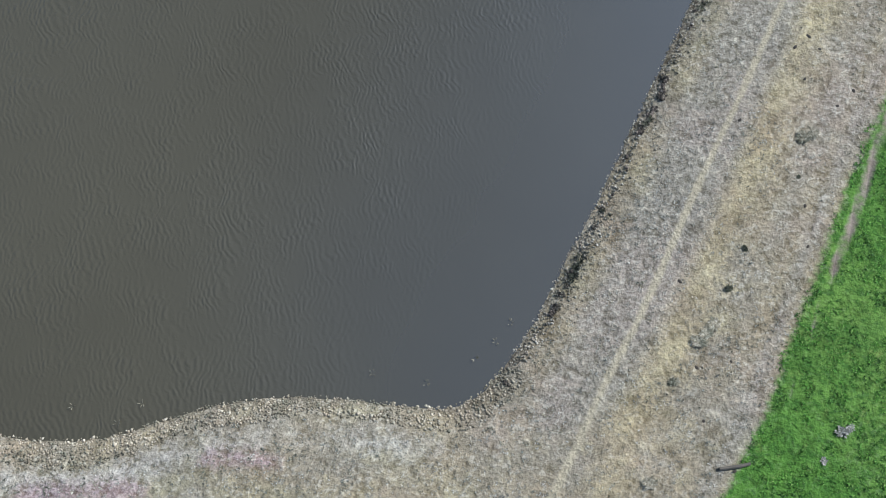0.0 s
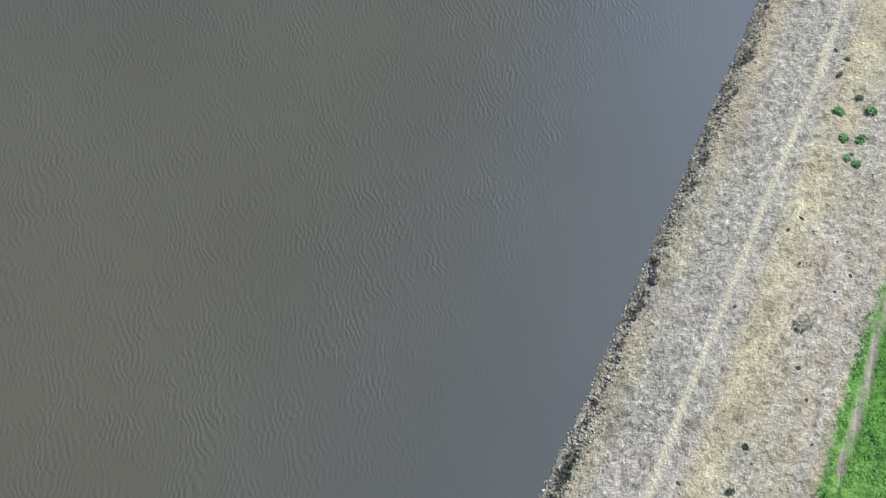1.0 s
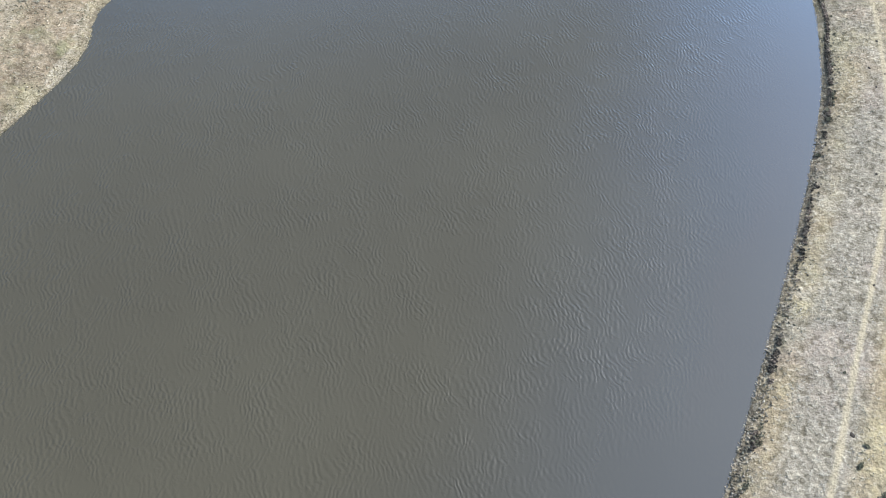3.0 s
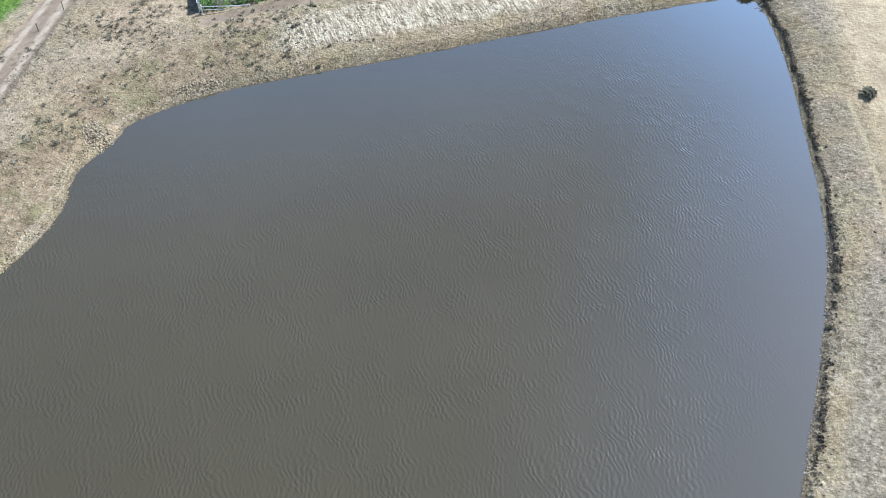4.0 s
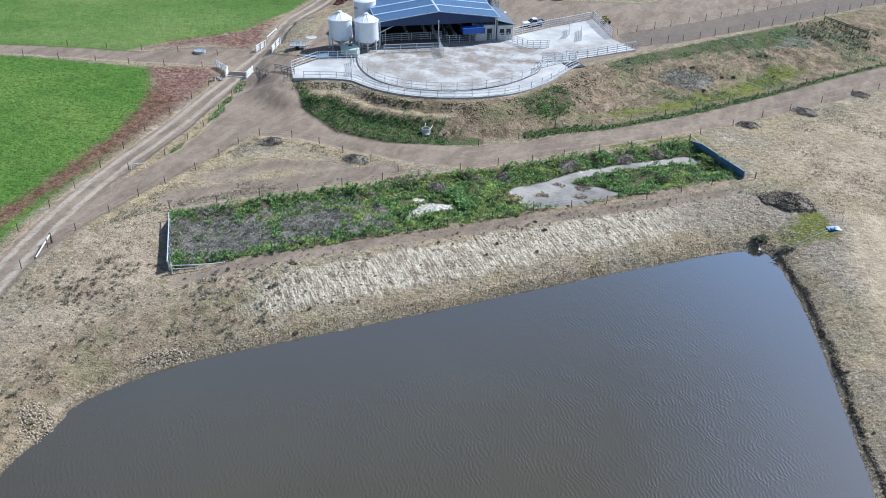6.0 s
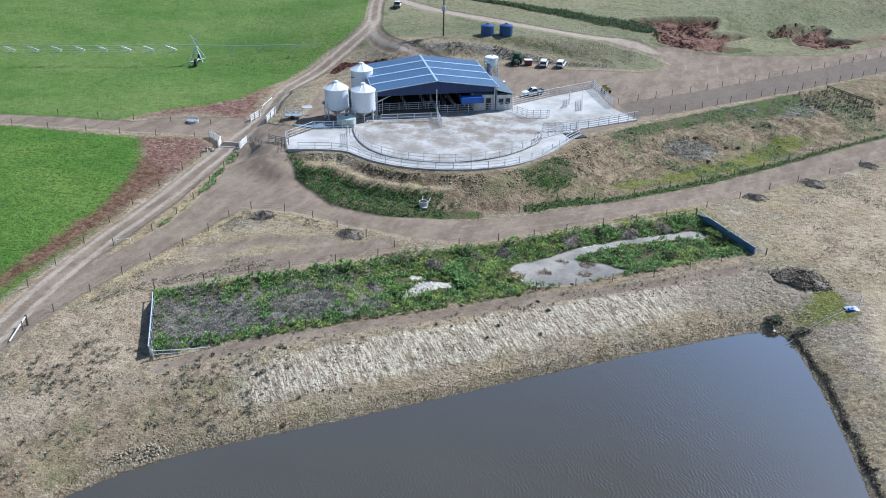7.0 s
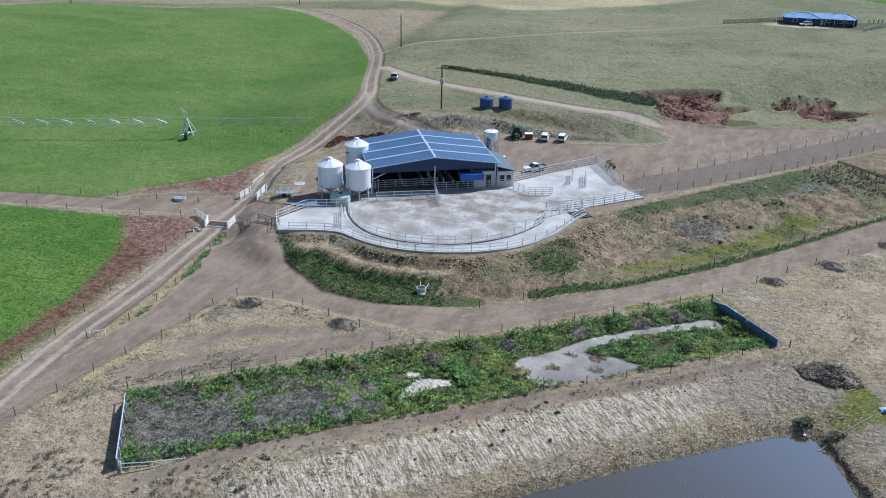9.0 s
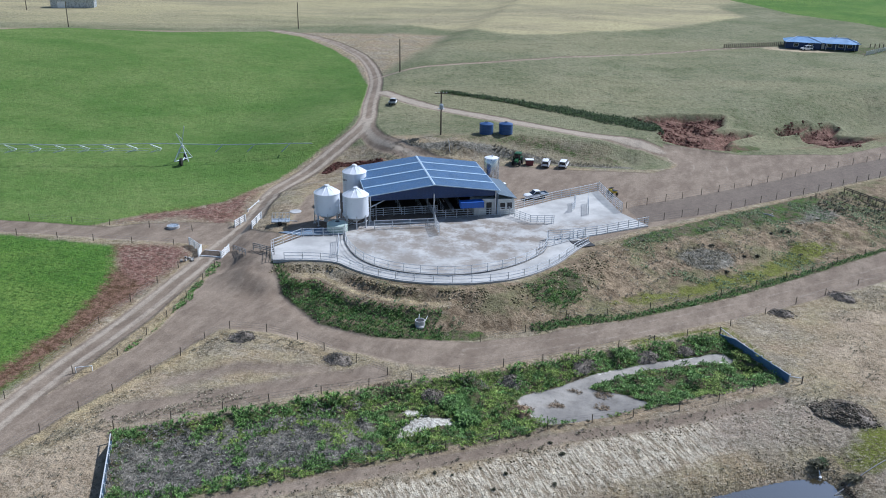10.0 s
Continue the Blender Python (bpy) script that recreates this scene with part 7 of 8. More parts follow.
def build_weeds():
    X, Y = spread(60000, -60, 6, 97, 150)
    t = signed(X, Y, TRAP)
    dead = signed(X, Y, [(-55.5, 107.5), (-51.5, 101.2), (-33.5, 114), (-35, 119), (-41, 118.5), (-50, 113)])
    flat = (signed(X, Y, SLUDGE) < 0.15 + 0.4 * vnoise(X, Y, 1.2, 31)) | (signed(X, Y, CRUSTS[0]) < 0.0) | (signed(X, Y, CRUSTS[1]) < 0.0)
    ok = (t < -0.2) & ~flat
    green = ok & (dead + 3.4 * vnoise(X, Y, 4, 21) + 3.0 * vnoise(X, Y, 1.4, 29) > -0.3)
    green |= ok & (rng.uniform(0, 1, len(X)) < 0.10)
    brown = ok & ~green
    lush = green & (0.6 * vnoise(X, Y, 2.5, 22) + 0.6 * vnoise(X, Y, 0.9, 28) > -0.48)
    P = on_ground(X, Y)
    P[:, 2] += 0.75 * np.clip(vnoise(X, Y, 1.15, 57) + 0.4 * vnoise(X, Y, 0.6, 58) + 0.1, 0, 1) * rng.uniform(0, 1, len(X)) ** 0.5 * (dead > -0.5)
    light = lush & (vnoise(X, Y, 3.5, 43) + 0.8 * vnoise(X, Y, 1.1, 44) + 0.85 * np.exp(-(((X + 31) / 7) ** 2 + ((Y - 121) / 5) ** 2)) > 0.18)
    stuff("weeds", leaf_mesh("weeds", P[lush & ~light], 12, (0.10, 0.34), (0.05, 0.34), (0.014, 0.04), "weed"), "rank green weeds in the drained pond", "weeds")
    stuff("weeds", leaf_mesh("weeds", P[light], 12, (0.10, 0.34), (0.06, 0.28), (0.012, 0.036), "bright_weed"), "yellow-green weeds in the drained pond", "weeds")
    tall = ok & (0.7 * vnoise(X, Y, 3.0, 81) + 0.6 * vnoise(X, Y, 1.2, 82) > 0.42) & (dead > -1.0) & (rng.uniform(0, 1, len(X)) < 0.6)
    stuff("weeds", leaf_mesh("weeds", P[tall], 10, (0.14, 0.45), (0.25, 0.62), (0.014, 0.04), "weed"), "tall clumps of weeds in the drained pond", "weeds")
    stuff("dead_stalks", leaf_mesh("dead_stalks", P[brown], 7, (0.15, 0.5), (0.06, 0.22), (0.015, 0.05), "grey_stalk"), "grey-brown flattened dead weeds in the drained pond", "weeds")
    mats = [(-21.9, 125.1, 1.3, 1.0), (-8.1, 136.4, 1.5, 0.8), (-16.9, 130.3, 0.8, 0.5), (-13.9, 130.4, 0.9, 0.5), (-14.1, 127.9, 0.9, 0.6), (-18.6, 127.0, 0.7, 0.5), (-35.5, 124.2, 1.6, 1.2)]
    mat = np.minimum.reduce([np.hypot((X - x) / rx, (Y - y) / ry) for x, y, rx, ry in mats]) + 0.5 * vnoise(X, Y, 0.7, 95) < 0.95
    stuff("dead_stalks", leaf_mesh("dead_stalks", on_ground(X[mat], Y[mat]), 12, (0.12, 0.42), (0.04, 0.22), (0.012, 0.035), "earth_mat"), "brown rotten weed mats on the pale sludge", "weeds")
    twig = (np.hypot((X + 26.8) / 1.6, (Y - 128.4) / 0.9) + 0.5 * vnoise(X, Y, 0.7, 96) < 0.9) & (rng.uniform(0, 1, len(X)) < 0.6)
    stuff("dead_stalks", leaf_mesh("dead_stalks", P[twig] + np.array([0, 0, 0.25]), 8, (0.2, 0.6), (0.1, 0.35), (0.008, 0.02), "white_tuft"), "bleached dead twigs over the green weeds", "weeds")
    X, Y = spread(90000, -60, 40, 132, 205)
    p = signed(X, Y, PAD)
    ditch = line_dist(X, Y, [(-59.5, 148), (-54.3, 141.3), (-47.6, 136.2), (-41.6, 135.3), (-36, 136), (-29, 138.6)])
    low = line_dist(X, Y, [(-23, 142.5), (-12, 149), (0, 160.3), (16, 176.5), (45, 204)])
    top = signed(X, Y, BANK_GREEN)
    lane = np.minimum(signed(X, Y, LANE_GREEN), signed(X, Y, DARK_GROWTH))
    free = (p > 0.5) & (signed(X, Y, APRON) > 0.2)
    rich = free & (((p > 4.3) & (p < 8.6) & (X < -34) & (Y < 150) & (vnoise(X, Y, 1.6, 47) > -0.75)) | ((ditch < 1.5) & (X < -33)) | (low < 0.9) | ((top < 0.6) & (vnoise(X, Y, 2, 23) > -0.3)) )
    # the shade at the foot of the batter is put into the leaf colour
    stuff("weeds", leaf_mesh("weeds", on_ground(X[rich], Y[rich]), 9, (0.08, 0.30), (0.06, 0.30), (0.014, 0.042), "dark_weed"), "green weeds darkened for shade in the drain below the yard", "weeds")
    batter = free & ~rich & (p < 17) & (Y < 200)
    some = batter & (vnoise(X, Y, 5, 24) + 0.5 * vnoise(X, Y, 1.5, 25) + 0.6 * (lane < 0.5) + 0.12 * (lane > 2) * (X > -8) - 0.5 * (X < -14) > 0.38)
    stuff("weeds", leaf_mesh("weeds", on_ground(X[some], Y[some]), 6, (0.08, 0.26), (0.05, 0.18), (0.02, 0.05), "grey_weed"), "patchy dusty green weeds on the batter", "weeds")
    dusk = free & (signed(X, Y, DARK_GROWTH) < 2.2 * vnoise(X, Y, 2, 33)) & (rng.uniform(0, 1, len(X)) < 0.22)
    stuff("dead_stalks", leaf_mesh("dead_stalks", on_ground(X[dusk], Y[dusk]), 10, (0.12, 0.4), (0.10, 0.4), (0.02, 0.06), "thistle"), "dark dead thistles on the batter", "weeds")
    rest = batter & ~some & (rng.uniform(0, 1, len(X)) < np.where(signed(X, Y, GREY_GROWTH) < 0.5, 0.9, 0.15)) & (vnoise(X, Y, 6, 46) > -0.1)
    stuff("dead_stalks", leaf_mesh("dead_stalks", on_ground(X[rest], Y[rest]), 6, (0.1, 0.4), (0.05, 0.22), (0.02, 0.06), "brown_tuft"), "dead brown stalks on the batter", "weeds")
    X, Y = spread(16000, -64, -6, 188, 216)
    v = VX * X + VY * Y
    keep = (v > 200) & (line_dist(X, Y, [(-58, 200), (-53, 200.6), (-46, 202.6), (-39, 206), (-27, 206.5), (-16, 208)]) < 1.3 + 0.5 * vnoise(X, Y, 3, 48)) & (vnoise(X, Y, 3, 27) + rng.uniform(-0.6, 0.6, len(X)) > 0.35) & (signed(X, Y, PAD) > 0.8) & (line_dist(X, Y, BRANCH) > 2.2) & (line_dist(X, Y, LOOP) > 2.4)
    stuff("dead_stalks", leaf_mesh("dead_stalks", on_ground(X[keep], Y[keep]), 6, (0.12, 0.45), (0.10, 0.4), (0.02, 0.07), "brown_tuft"), "dead brown weeds on the cut bank", "weeds")


def build_banks():
    """Loose earth on the cut faces, and rank growth in the far drain."""
    X, Y = spread(26000, -58, -12, 140, 176)
    p = signed(X, Y, PAD)
    face = (p > 0.7) & (p < np.where(X < -33, 2.3, 4.5 + 1.5 * vnoise(X, Y, 4, 61))) & (vnoise(X, Y, 2.2, 62) > -0.35) & (vnoise(X, Y, 7, 63) > -0.6)
    stuff("earth_clods", clod_mesh("earth_clods", on_ground(X[face], Y[face]), (0.05, 0.22), "olive_clod", 0.8), "crumbling tan earth below the yard edge", "clods")
    X, Y = spread(9000, -71, -56, 189, 199)
    keep = line_dist(X, Y, [(-68.6, 191.5), (-67.2, 195.0), (-63, 195.8), (-57, 194)]) < 0.9 + 0.6 * vnoise(X, Y, 2, 64)
    stuff("earth_clods", clod_mesh("earth_clods", on_ground(X[keep], Y[keep]), (0.08, 0.26), "red_clod", 0.8), "red-brown broken earth behind the silos", "clods")
    X, Y = spread(24000, -60, -10, 226, 244)
    keep = line_dist(X, Y, [(-58.7, 241), (-50.4, 239.5), (-43.5, 237), (-30.8, 234.4), (-21, 231.7), (-11.7, 228.3)]) < rng.uniform(0.2, 2.6, len(X)) * (0.6 + 0.9 * ss(-56, -20, X)) + 0.5 * vnoise(X, Y, 3, 65)
    stuff("weeds", leaf_mesh("weeds", on_ground(X[keep], Y[keep]), 6, (0.12, 0.45), (0.10, 0.5), (0.03, 0.08), "drain_weed"), "thick green growth along the far drain with shade painted in", "weeds")


def build_trodden():
    """Loose lumps on the trodden banks and dark tufts along the crest."""
    X, Y = spread(90000, -66, 9, 62, 136)
    d = signed(X, Y, DAM)
    w = vnoise(X, Y, 3.0, 71) + 0.8 * vnoise(X, Y, 1.1, 72)
    keep = (d > 0.8) & (d < np.where(X < -44, 14, 10.5)) & (w > rng.uniform(-0.5, 1.4, len(X))) & (signed(X, Y, TRAP) > 1.2)
    stuff("bank_clods", clod_mesh("bank_clods", on_ground(X[keep], Y[keep]), (0.035, 0.135), "bank_clod", 0.75), "loose trodden lumps of earth on the far bank", "clods")
    X, Y = spread(5200, -54, 8, 92, 138)
    d = signed(X, Y, DAM)
    keep = (np.abs(d - 9.6 - 1.2 * vnoise(X, Y, 8, 73)) < rng.exponential(0.7, len(X))) & (d > 2) & (rng.uniform(0, 1, len(X)) < 0.35) & (signed(X, Y, TRAP) > 0.8)
    stuff("dark_tufts", leaf_mesh("dark_tufts", on_ground(X[keep], Y[keep]), 14, (0.10, 0.34), (0.06, 0.26), (0.012, 0.035), "thistle"), "small dark weeds along the bank crest", "weeds")
    X, Y = spread(5200, -68, -34, 72, 113)
    d = signed(X, Y, DAM)
    keep = (d > 1.5) & (d < 17) & (vnoise(X, Y, 5, 97) + 0.8 * vnoise(X, Y, 1.6, 98) > rng.uniform(0.0, 2.0, len(X))) & (signed(X, Y, TRAP) > 1.0)
    stuff("dead_stalks", leaf_mesh("dead_stalks", on_ground(X[keep], Y[keep]), 26, (0.10, 0.38), (0.06, 0.24), (0.012, 0.035), "brown_tuft"), "low brown tussocks on the trodden western bank", "weeds")


def clump(name, r, tall, n, material, seed):
    """One leafy plant round the origin."""
    g = np.random.default_rng(seed)
    a, q = g.uniform(0, 2 * np.pi, n), r * np.sqrt(g.uniform(0, 1, n)) * 0.75
    P = np.stack([q * np.cos(a), q * np.sin(a), (1 - (q / r) ** 2) * tall * g.uniform(0, 0.8, n)], 1)
    return leaf_mesh(name, P, 8, (min(0.3, r * 0.4), min(0.45, r * 0.7)), (tall * 0.12, tall * 0.4), (0.02, 0.05), material)


def build_single_plants():
    dark = [clump("weed_clump", 0.34, 0.3, 34, "thistle", k) for k in range(3)]
    green = [clump("weed_clump", 0.42, 0.3, 34, "dark_weed", k + 5) for k in range(2)]
    pale = [clump("dead_bush", 0.5, 0.3, 40, "dry_tuft", k + 9) for k in range(2)]

    def plant(me, x, y, s, name, label, category, group):
        ob = new(name, me)
        ob.matrix_world = pose(x, y, gz(x, y), 0, 0, (x * 77 + y * 31) % 360) @ Matrix.Diagonal((s * (1.0 + (x * 7.3) % 0.5), s * (0.7 + (y * 5.1) % 0.4), s, 1))
        tagged(ob, label, category, group)

    spots = [(12.2, 98.2), (13.1, 97.1), (13.7, 95.4), (11.9, 107.2), (12.6, 103), (13.9, 91), (14.2, 88.5), (14.0, 84), (13.6, 78), (12.9, 72.5), (-25.4, 103.4), (-34.6, 100), (-32.3, 101), (-36.4, 98.5),
             (-36.6, 95.6), (-42.8, 93.2), (-28, 108), (-22, 112), (-17, 114.5), (-46, 101), (-24, 115), (-44.6, 101.6), (-40, 104), (12.5, 19.3), (12.0, 16.7), (9.9, 10.4), (14.8, 24.6), (15.6, 47), (15.2, 45.6), (16.6, 44), (14.4, 52)]
    for k, (x, y) in enumerate(spots):
        plant(dark[k % 3], x, y, 0.28 + 0.08 * (k % 5), "weed_clump", "small dark weed clump on the dry bank", "weed", "dark weeds on the banks")
    batter = [(-11.8, 169.4), (-0.1, 167.1), (4.4, 173.7), (2.6, 173.0), (10.8, 177.6), (9.6, 183.7), (14.7, 190.2), (8.7, 183.6), (-2.0, 173.5), (-8.4, 169.1), (-17.0, 147.2), (7.0, 182.3)]
    for k, (x, y) in enumerate(batter):
        plant(dark[k % 3], x, y, 0.7 + 0.15 * (k % 3), "weed_clump", "dark thistle clump on the grassy batter", "weed", "dark thistles on the batter")
    crest = [(-16.4, 123.7), (-15.1, 124.3), (-20.3, 120.3), (-21.0, 123.3), (-30.9, 113.1), (-25.7, 116.5), (-18.1, 119.7), (-16.9, 118.5), (-23.6, 114.3), (-25.8, 112.6), (-27.3, 112.4), (-21.3, 114.3), (-13.3, 126.1),
             (-9.6, 128.4), (-8.5, 129.1)]
    for k, (x, y) in enumerate(crest):
        plant(dark[k % 3], x, y, 0.30 + 0.12 * (k % 4), "weed_clump", "low dark weed clump beside the fence", "weed", "dark weeds along the crest fence")
    plant(dark[1], 17.8, 104.0, 1.9, "shrub", "round dark shrub on bare ground", "shrub", "")
    for k, (x, y) in enumerate([(17.0, 40.9), (15.9, 40.7), (16.8, 38.9), (16.2, 39.2), (17.4, 43.2), (15.4, 42.6)]):
        plant(green[k % 2], x, y, 0.75 - 0.1 * (k % 4), "weed_clump", "deep green weed clump in dry grass", "weed", "green weeds on the dry bank")
    for k, (x, y) in enumerate([(11.3, 13.8), (11.6, 14.4), (11.0, 13.2), (10.1, 10.6), (9.9, 4.9), (14.6, 27.2), (15.2, 27.6)]):
        plant(pale[k % 2], x, y, 0.55 + 0.1 * (k % 3), "dead_bush", "bleached dead bush flattened on the ground", "dead bush", "bleached dead bushes")
    plant(clump("shrub", 0.9, 0.8, 60, "drain_weed", 31), 6.5, 125.4, 0.65, "shrub", "dense dark green shrub at the water corner", "shrub", "")
    plant(clump("shrub", 0.8, 0.7, 60, "thistle", 32), 6.2, 125.0, 1.0, "shrub", "dark tangled shrub at the water corner", "shrub", "")
    plant(clump("shrub", 0.9, 0.6, 60, "thistle", 33), 8.9, 123.4, 0.8, "shrub", "dark tangled shrub beside the suction pipe", "shrub", "")
    plant(clump("shrub", 1.6, 1.1, 420, "weed", 34), -28.2, 124.0, 1.0, "shrub", "tall dense green weeds in the drained pond", "shrub", "")
    plant(clump("shrub", 1.3, 0.9, 300, "weed", 35), -26.4, 121.8, 1.0, "shrub", "tall dense green weeds in the drained pond", "shrub", "")
    white = clump("dead_bush", 0.32, 0.2, 26, "white_tuft", 60)
    for x, y, s in ((19.4, 10.4, 1.0), (19.8, 10.7, 0.7), (18.7, 8.6, 0.6)):
        plant(white, x, y, s, "dead_bush", "small bleached dead plant in green grass", "dead bush", "bleached plants in the grass")
    # dung
    pats = [Shape().lathe([(0.02, -0.03), (0.17, 0.0), (0.15, 0.05), (0.05, 0.07 + 0.01 * k)], 9).mesh("dung_pat", "dung", True) for k in range(2)]
    g = np.random.default_rng(3)
    xy = [(10.8, 27.4), (13.2, 33.2), (13.9, 34.2), (16.1, 43.8), (14.7, 33.5), (9.3, 16.4)]
    while len(xy) < 64:
        y = g.uniform(4, 95)
        x = g.uniform(0, 1) * 7 + 8.5 + 0.11 * min(y, 70)
        if len(xy) > 44:
            x, y = g.uniform(-64, -52), g.uniform(70, 104)
        xy.append((x, y))
    for k, (x, y) in enumerate(xy):
        plant(pats[k % 2], x, y, g.uniform(0.35, 0.75), "dung_pat", "dried dark dung pat on dry grass", "dung", "dung pats")


def heap(x, y, r, tall, seed, material, label, name="soil_heap", category="heap", clods=420, grain=(0.04, 0.12)):
    """A mound with loose lumps over it."""
    g = np.random.default_rng(seed)
    th = thing(name, pose(x, y, gz(x, y)), label, category, "heaps of spoil")
    s = Shape()
    rows, cols = 11, 30
    p = []
    for i in range(rows + 1):
        f = i / rows
        for j in range(cols):
            a = 2 * math.pi * j / cols
            w = 1 + 0.16 * math.sin(2 * a + seed) + 0.10 * math.sin(5 * a + 2 * seed) + g.uniform(-0.04, 0.04)
            z = tall * (1 - f) ** 0.9 * (1.0 + 0.14 * math.sin(3.1 * f * math.cos(a) * r + seed) * math.cos(2.3 * f * math.sin(a) * r) + g.uniform(-0.12, 0.12)) - 0.15 * f
            p.append((r * f * w * math.cos(a), r * f * w * math.sin(a), z))
    fs = [(i * cols + j, i * cols + (j + 1) % cols, (i + 1) * cols + (j + 1) % cols, (i + 1) * cols + j) for i in range(rows) for j in range(cols)]
    s.add(p, fs)
    part("mound", s, "rust" if material == "rust" else "mound", th, smooth=True)
    a = g.uniform(0, 2 * np.pi, clods)
    q = r * np.sqrt(g.uniform(0, 1, clods)) * (0.95 + 0.16 * np.sin(2 * a + seed) + 0.10 * np.sin(5 * a + 2 * seed) + np.abs(g.normal(0, 0.08, clods)))
    P = np.stack([q * np.cos(a), q * np.sin(a), tall * np.clip(1 - q / r, 0, 1) ** 0.9 * (1 + 0.14 * np.sin(3.1 * q * np.cos(a) + seed) * np.cos(2.3 * q * np.sin(a))) + 0.02], 1)
    tagged(part("gravel", clod_mesh("gravel", P, grain, material, 0.7), "", th), kind="stuff")


def build_heaps():
    for k, (x, y, r, h) in enumerate([(-54.5, 130.2, 1.6, 0.8), (-42.4, 128.3, 1.6, 0.9), (-31.0, 125.0, 1.3, 0.7), (-23.5, 130.4, 1.8, 0.9), (-16.7, 135.6, 1.7, 0.9), (-9.9, 140.0, 1.5, 0.8), (-6.0, 142.4, 1.2, 0.6), (6.0, 156.0, 1.5, 0.6), (14.2, 164.0, 1.8, 0.7), (23.3, 174.0, 1.5, 0.6)]):
        heap(x, y, r, 0.72 * h, k + 1, "spoil", "low heap of grey-brown spoil")
    heap(9.7, 133.2, 2.6, 1.0, 40, "dark_spoil", "large heap of dark stony spoil on the bank", clods=1700, grain=(0.05, 0.19))
    heap(7.8, 133.0, 1.5, 0.5, 41, "dark_spoil", "heap of dark stony spoil on the bank", clods=900, grain=(0.06, 0.22))
    heap(-21.6, 125.0, 1.1, 0.5, 42, "rust", "small brown earth heap beside pale sludge", clods=60)
    rock = []
    for k in range(4):
        g = np.random.default_rng(50 + k)
        s = Shape().lathe([(0.05, -0.2), (0.24, -0.1), (0.28, 0.05), (0.16, 0.2)], 7)
        s.v = [tuple(np.array(v) * g.uniform(0.75, 1.25, 3)) for v in s.v]
        rock.append(s.mesh("rock", "rock"))
    for cx, cy, n, rx, ry, ang, label in ((-51.9, 78.6, 290, 1.3, 2.2, 40, "heap of beige field stones at the waterline"), (-46.4, 88.6, 170, 2.5, 0.8, 38, "scatter of grey stones at the waterline")):
        th = thing("rock_heap", pose(cx, cy, gz(cx, cy)), label, "rocks")
        g = np.random.default_rng(int(-cx))
        z0 = gz(cx, cy)
        for k in range(n):
            a, q = g.uniform(0, 2 * math.pi), math.sqrt(g.uniform(0, 1))
            u, v = rx * q * math.cos(a), ry * q * math.sin(a)
            c, s = math.cos(radians(ang)), math.sin(radians(ang))
            x, y = u * c - v * s, u * s + v * c
            z = max(gz(cx + x, cy + y), -0.1) - z0 + 0.45 * (1 - q) * g.uniform(0.4, 1.0)
            part("rock", rock[k % 4], "", th, m=pose(x, y, z, g.uniform(-30, 30), g.uniform(-30, 30), g.uniform(0, 360)) @ Matrix.Scale(g.uniform(0.14, 0.34), 4))


def build_red_cuts():
    """Broken red earth where the rise is cut away."""
    for k, (poly, n) in enumerate(zip(RED_CUTS, (1500, 800, 300))):
        p = np.array(poly)
        X, Y = spread(n * 4, *p.min(0)[[0]], *p.max(0)[[0]], *p.min(0)[[1]], *p.max(0)[[1]])
        keep = (signed(X, Y, poly) < 0.3 + 1.6 * vnoise(X, Y, 3, k)) & (0.6 * vnoise(X, Y, 4, 30 + k) + 0.6 * vnoise(X, Y, 1.5, 33 + k) > 0.0)
        stuff("earth_clods", clod_mesh("earth_clods", on_ground(X[keep], Y[keep], 0.0), (0.10, 0.36), "red_clod", 0.45), "broken clods of dark red earth", "clods")


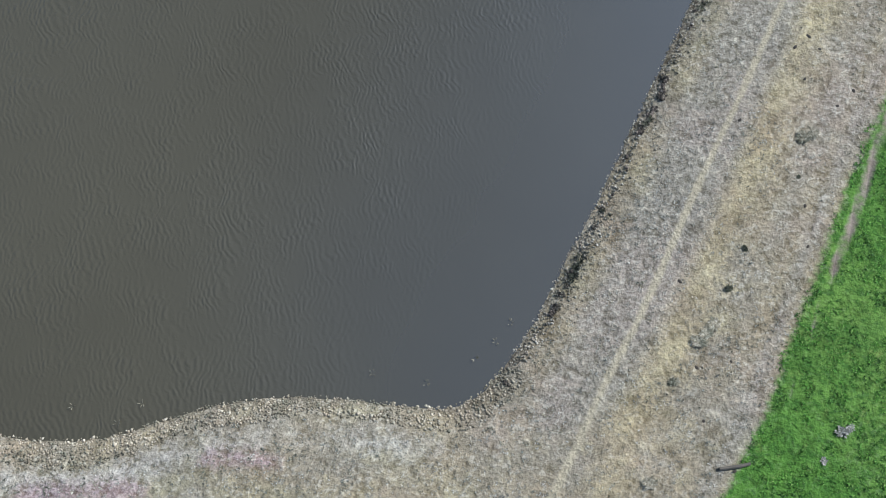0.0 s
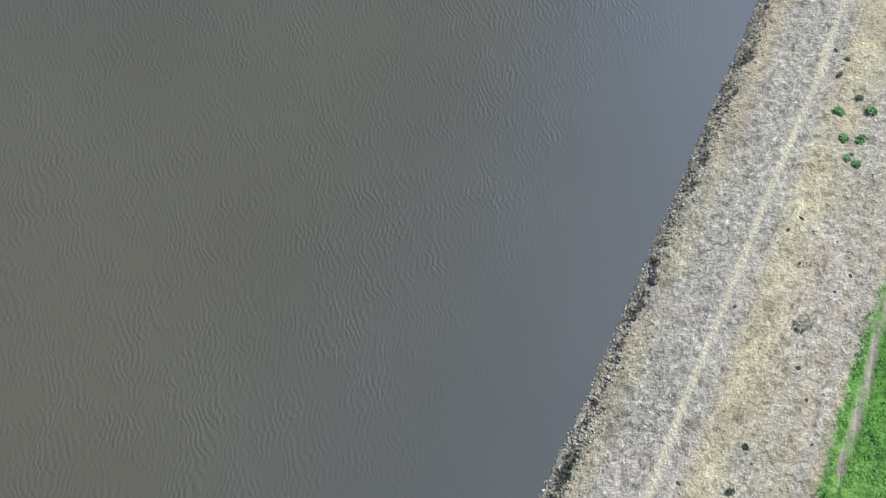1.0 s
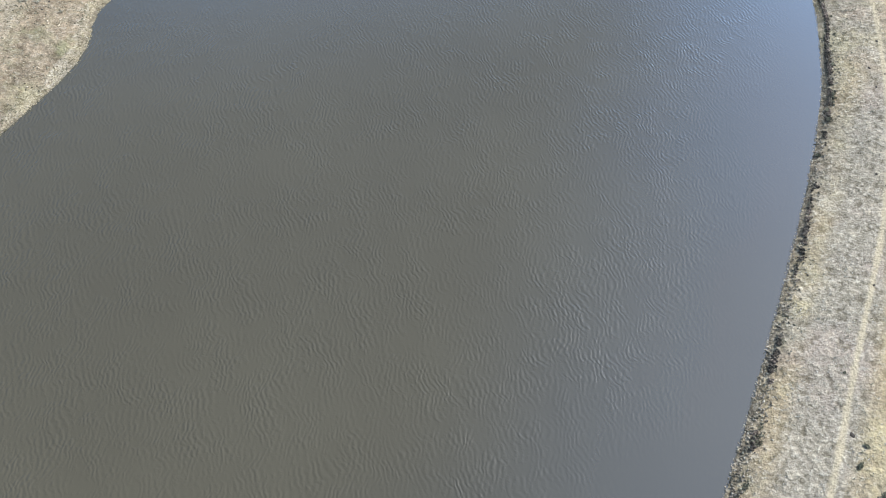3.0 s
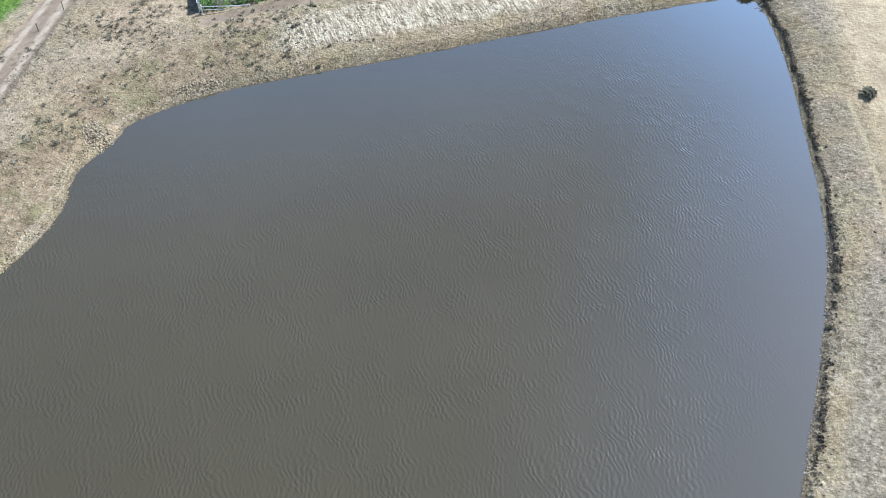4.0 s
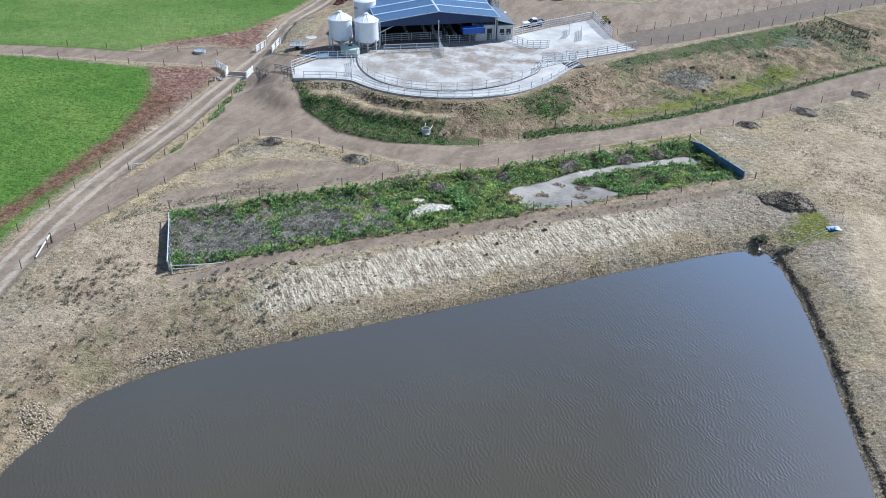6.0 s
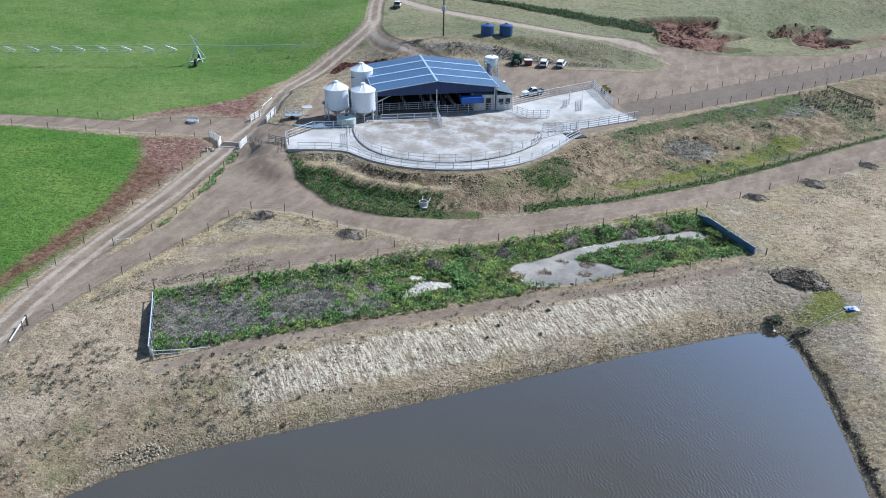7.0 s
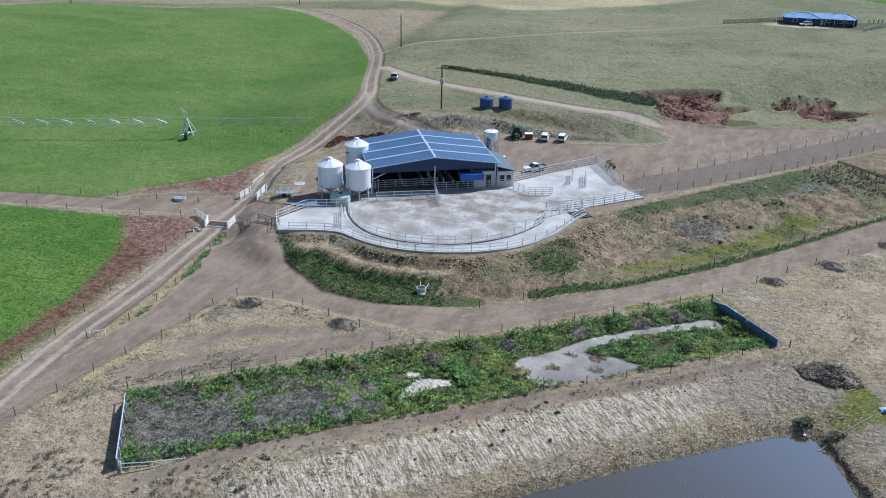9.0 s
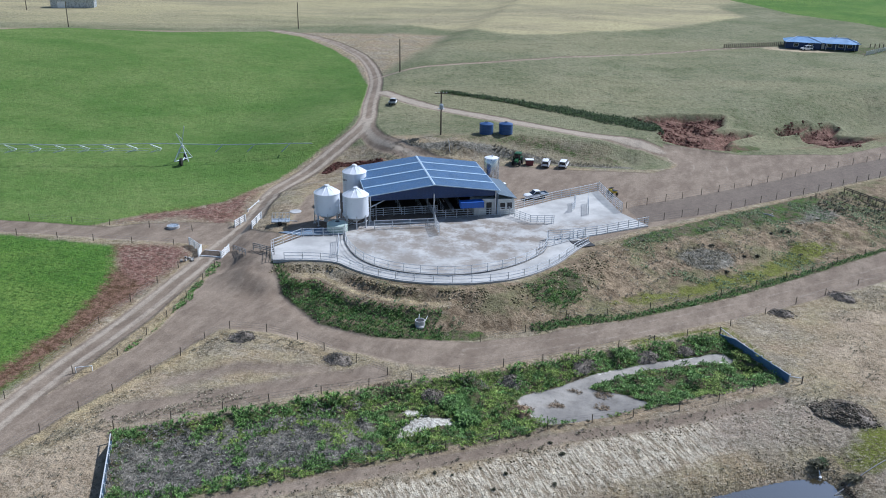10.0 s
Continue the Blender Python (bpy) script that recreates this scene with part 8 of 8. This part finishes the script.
def build_small_things():
    lg = Shape().tube([(-0.75, -0.35, 0.10), (-0.2, -0.12, 0.13), (0.35, 0.12, 0.12), (0.8, 0.36, 0.08)], 0.09, 7)
    solid("log", lg, "post", "short dark fallen log at the paddock edge", "log", m=pose(14.1, 7.0, gz(14.1, 7.0)))
    branch = Shape().tube([(-0.8, 0.15, 0.12), (-0.2, 0.0, 0.2), (0.5, -0.12, 0.16), (0.9, -0.1, 0.08)], 0.10, 7).rod((0.1, 0, 0.18), (0.5, 0.5, 0.3), 0.05, 5)
    solid("log", branch, "kerb", "pale bleached fallen log on the grassy batter", "log", m=pose(7.0, 188.5, gz(7.0, 188.5), 0, 0, -20))
    # pump at the corner of the dam
    pump = thing("pump_shelter", pose(14.1, 127.8, gz(14.1, 127.8), 0, 0, 20), "white and blue sheet thrown over a pump", "pump")
    g = np.random.default_rng(8)
    s = Shape()
    n = 9
    pts = [((i / (n - 1) - 0.5) * 2.2, (j / (n - 1) - 0.5) * 1.4, 0.0) for j in range(n) for i in range(n)]
    pts = [(x, y, max(0.05, 0.5 * math.exp(-(x * x / 0.9 + y * y / 0.5))) + g.uniform(-0.05, 0.07)) for x, y, z in pts]
    s.add(pts, [(j * n + i, j * n + i + 1, (j + 1) * n + i + 1, (j + 1) * n + i) for j in range(n - 1) for i in range(n - 1)])
    part("sheet", s, "trim", pump, "crumpled white sheet")
    pump.scale = (0.66, 0.66, 0.66)
    part("engine", Shape().box((-0.5, -0.5, 0.2), (0.7, 0.5, 0.4)), "tarp", pump, bevel=0.05)
    part("skid", Shape().box((0.2, 0.35, 0.03), (1.4, 0.1, 0.1)), "galv", pump)
    part("skid", Shape().box((0.2, -0.35, 0.03), (1.4, 0.1, 0.1)), "galv", pump)
    line = [(13.5 - 6.3 * k / 7, 127.4 - 5.8 * k / 7) for k in range(8)]
    o = Vector((13.5, 127.4, gz(13.5, 127.4)))
    pipe = Shape().tube([Vector((x, y, max(gz(x, y) + 0.06, 0.02, 1.6 - 1.6 * (13.5 - x) / 6.3))) - o for x, y in line], 0.045, 8)
    solid("suction_pipe", pipe, "pipe", "grey suction pipe running into the dam", "pipe", m=Matrix.Translation(o))
    mark = thing("marker_post", pose(14.9, 128.4, gz(14.9, 128.4)), "thin post with a white cap", "post")
    part("post", Shape().rod((0, 0, -0.2), (0, 0, 1.3), 0.04), "galv", mark)
    part("cap", Shape().lathe([(0.1, 1.25), (0.12, 1.35), (0.05, 1.45)], 10), "white", mark)
    box = thing("valve_box", pose(6.3, 123.9, 0.1, 0, 0, 30), "white foot valve and float at the waterline", "valve")
    part("float", Shape().lathe([(0.06, -0.06), (0.14, 0.0), (0.14, 0.09), (0.06, 0.14)], 12), "white", box, smooth=True)
    part("bracket", Shape().rod((0, 0, 0.1), (0.3, 0.8, 0.6), 0.04), "galv", box)
    # dead sprigs standing in the shallows
    g = np.random.default_rng(12)
    for k, (x, y) in enumerate([(-3.2, 6.9), (-6.3, 6.6), (-22.0, 0.2), (-19.2, 0.0), (-18.3, 1.4), (0.0, 10.3), (0.5, 11.6), (-0.9, 9.0)]):
        s = Shape()
        for j in range(6):
            a = g.uniform(0, 2 * math.pi)
            s.rod((0, 0, -0.1), (0.22 * math.cos(a), 0.22 * math.sin(a), g.uniform(0.05, 0.2)), 0.012, 4)
        solid("sprig", s, "dry_tuft", "pale dead sprig standing in shallow water", "twig", "dead sprigs in the shallows", m=pose(x, y, 0.0))
    rub = thing("rubble", pose(-71.4, 148.0, gz(-71.4, 148.0)), "few pale concrete lumps beside the track", "rubble")
    for k in range(7):
        part("lump", Shape().box((0, 0, 0.12), (g.uniform(0.25, 0.6), g.uniform(0.2, 0.4), 0.28)), "brick", rub, m=pose(g.uniform(-0.9, 0.9), g.uniform(-0.7, 0.7), 0, g.uniform(-15, 15), g.uniform(-15, 15), g.uniform(0, 180)))
    grid = thing("inspection_lid", pose(-63.6, 166.5, gz(-63.6, 166.5)), "pale round concrete lid set in bare dirt", "lid")
    part("lid", Shape().lathe([(0.9, -0.1), (0.9, 0.06), (0.84, 0.09)], 24), "kerb", grid)


build_rim()
build_grass()
build_weeds()
build_banks()
build_trodden()
build_single_plants()
build_heaps()
build_red_cuts()
build_small_things()
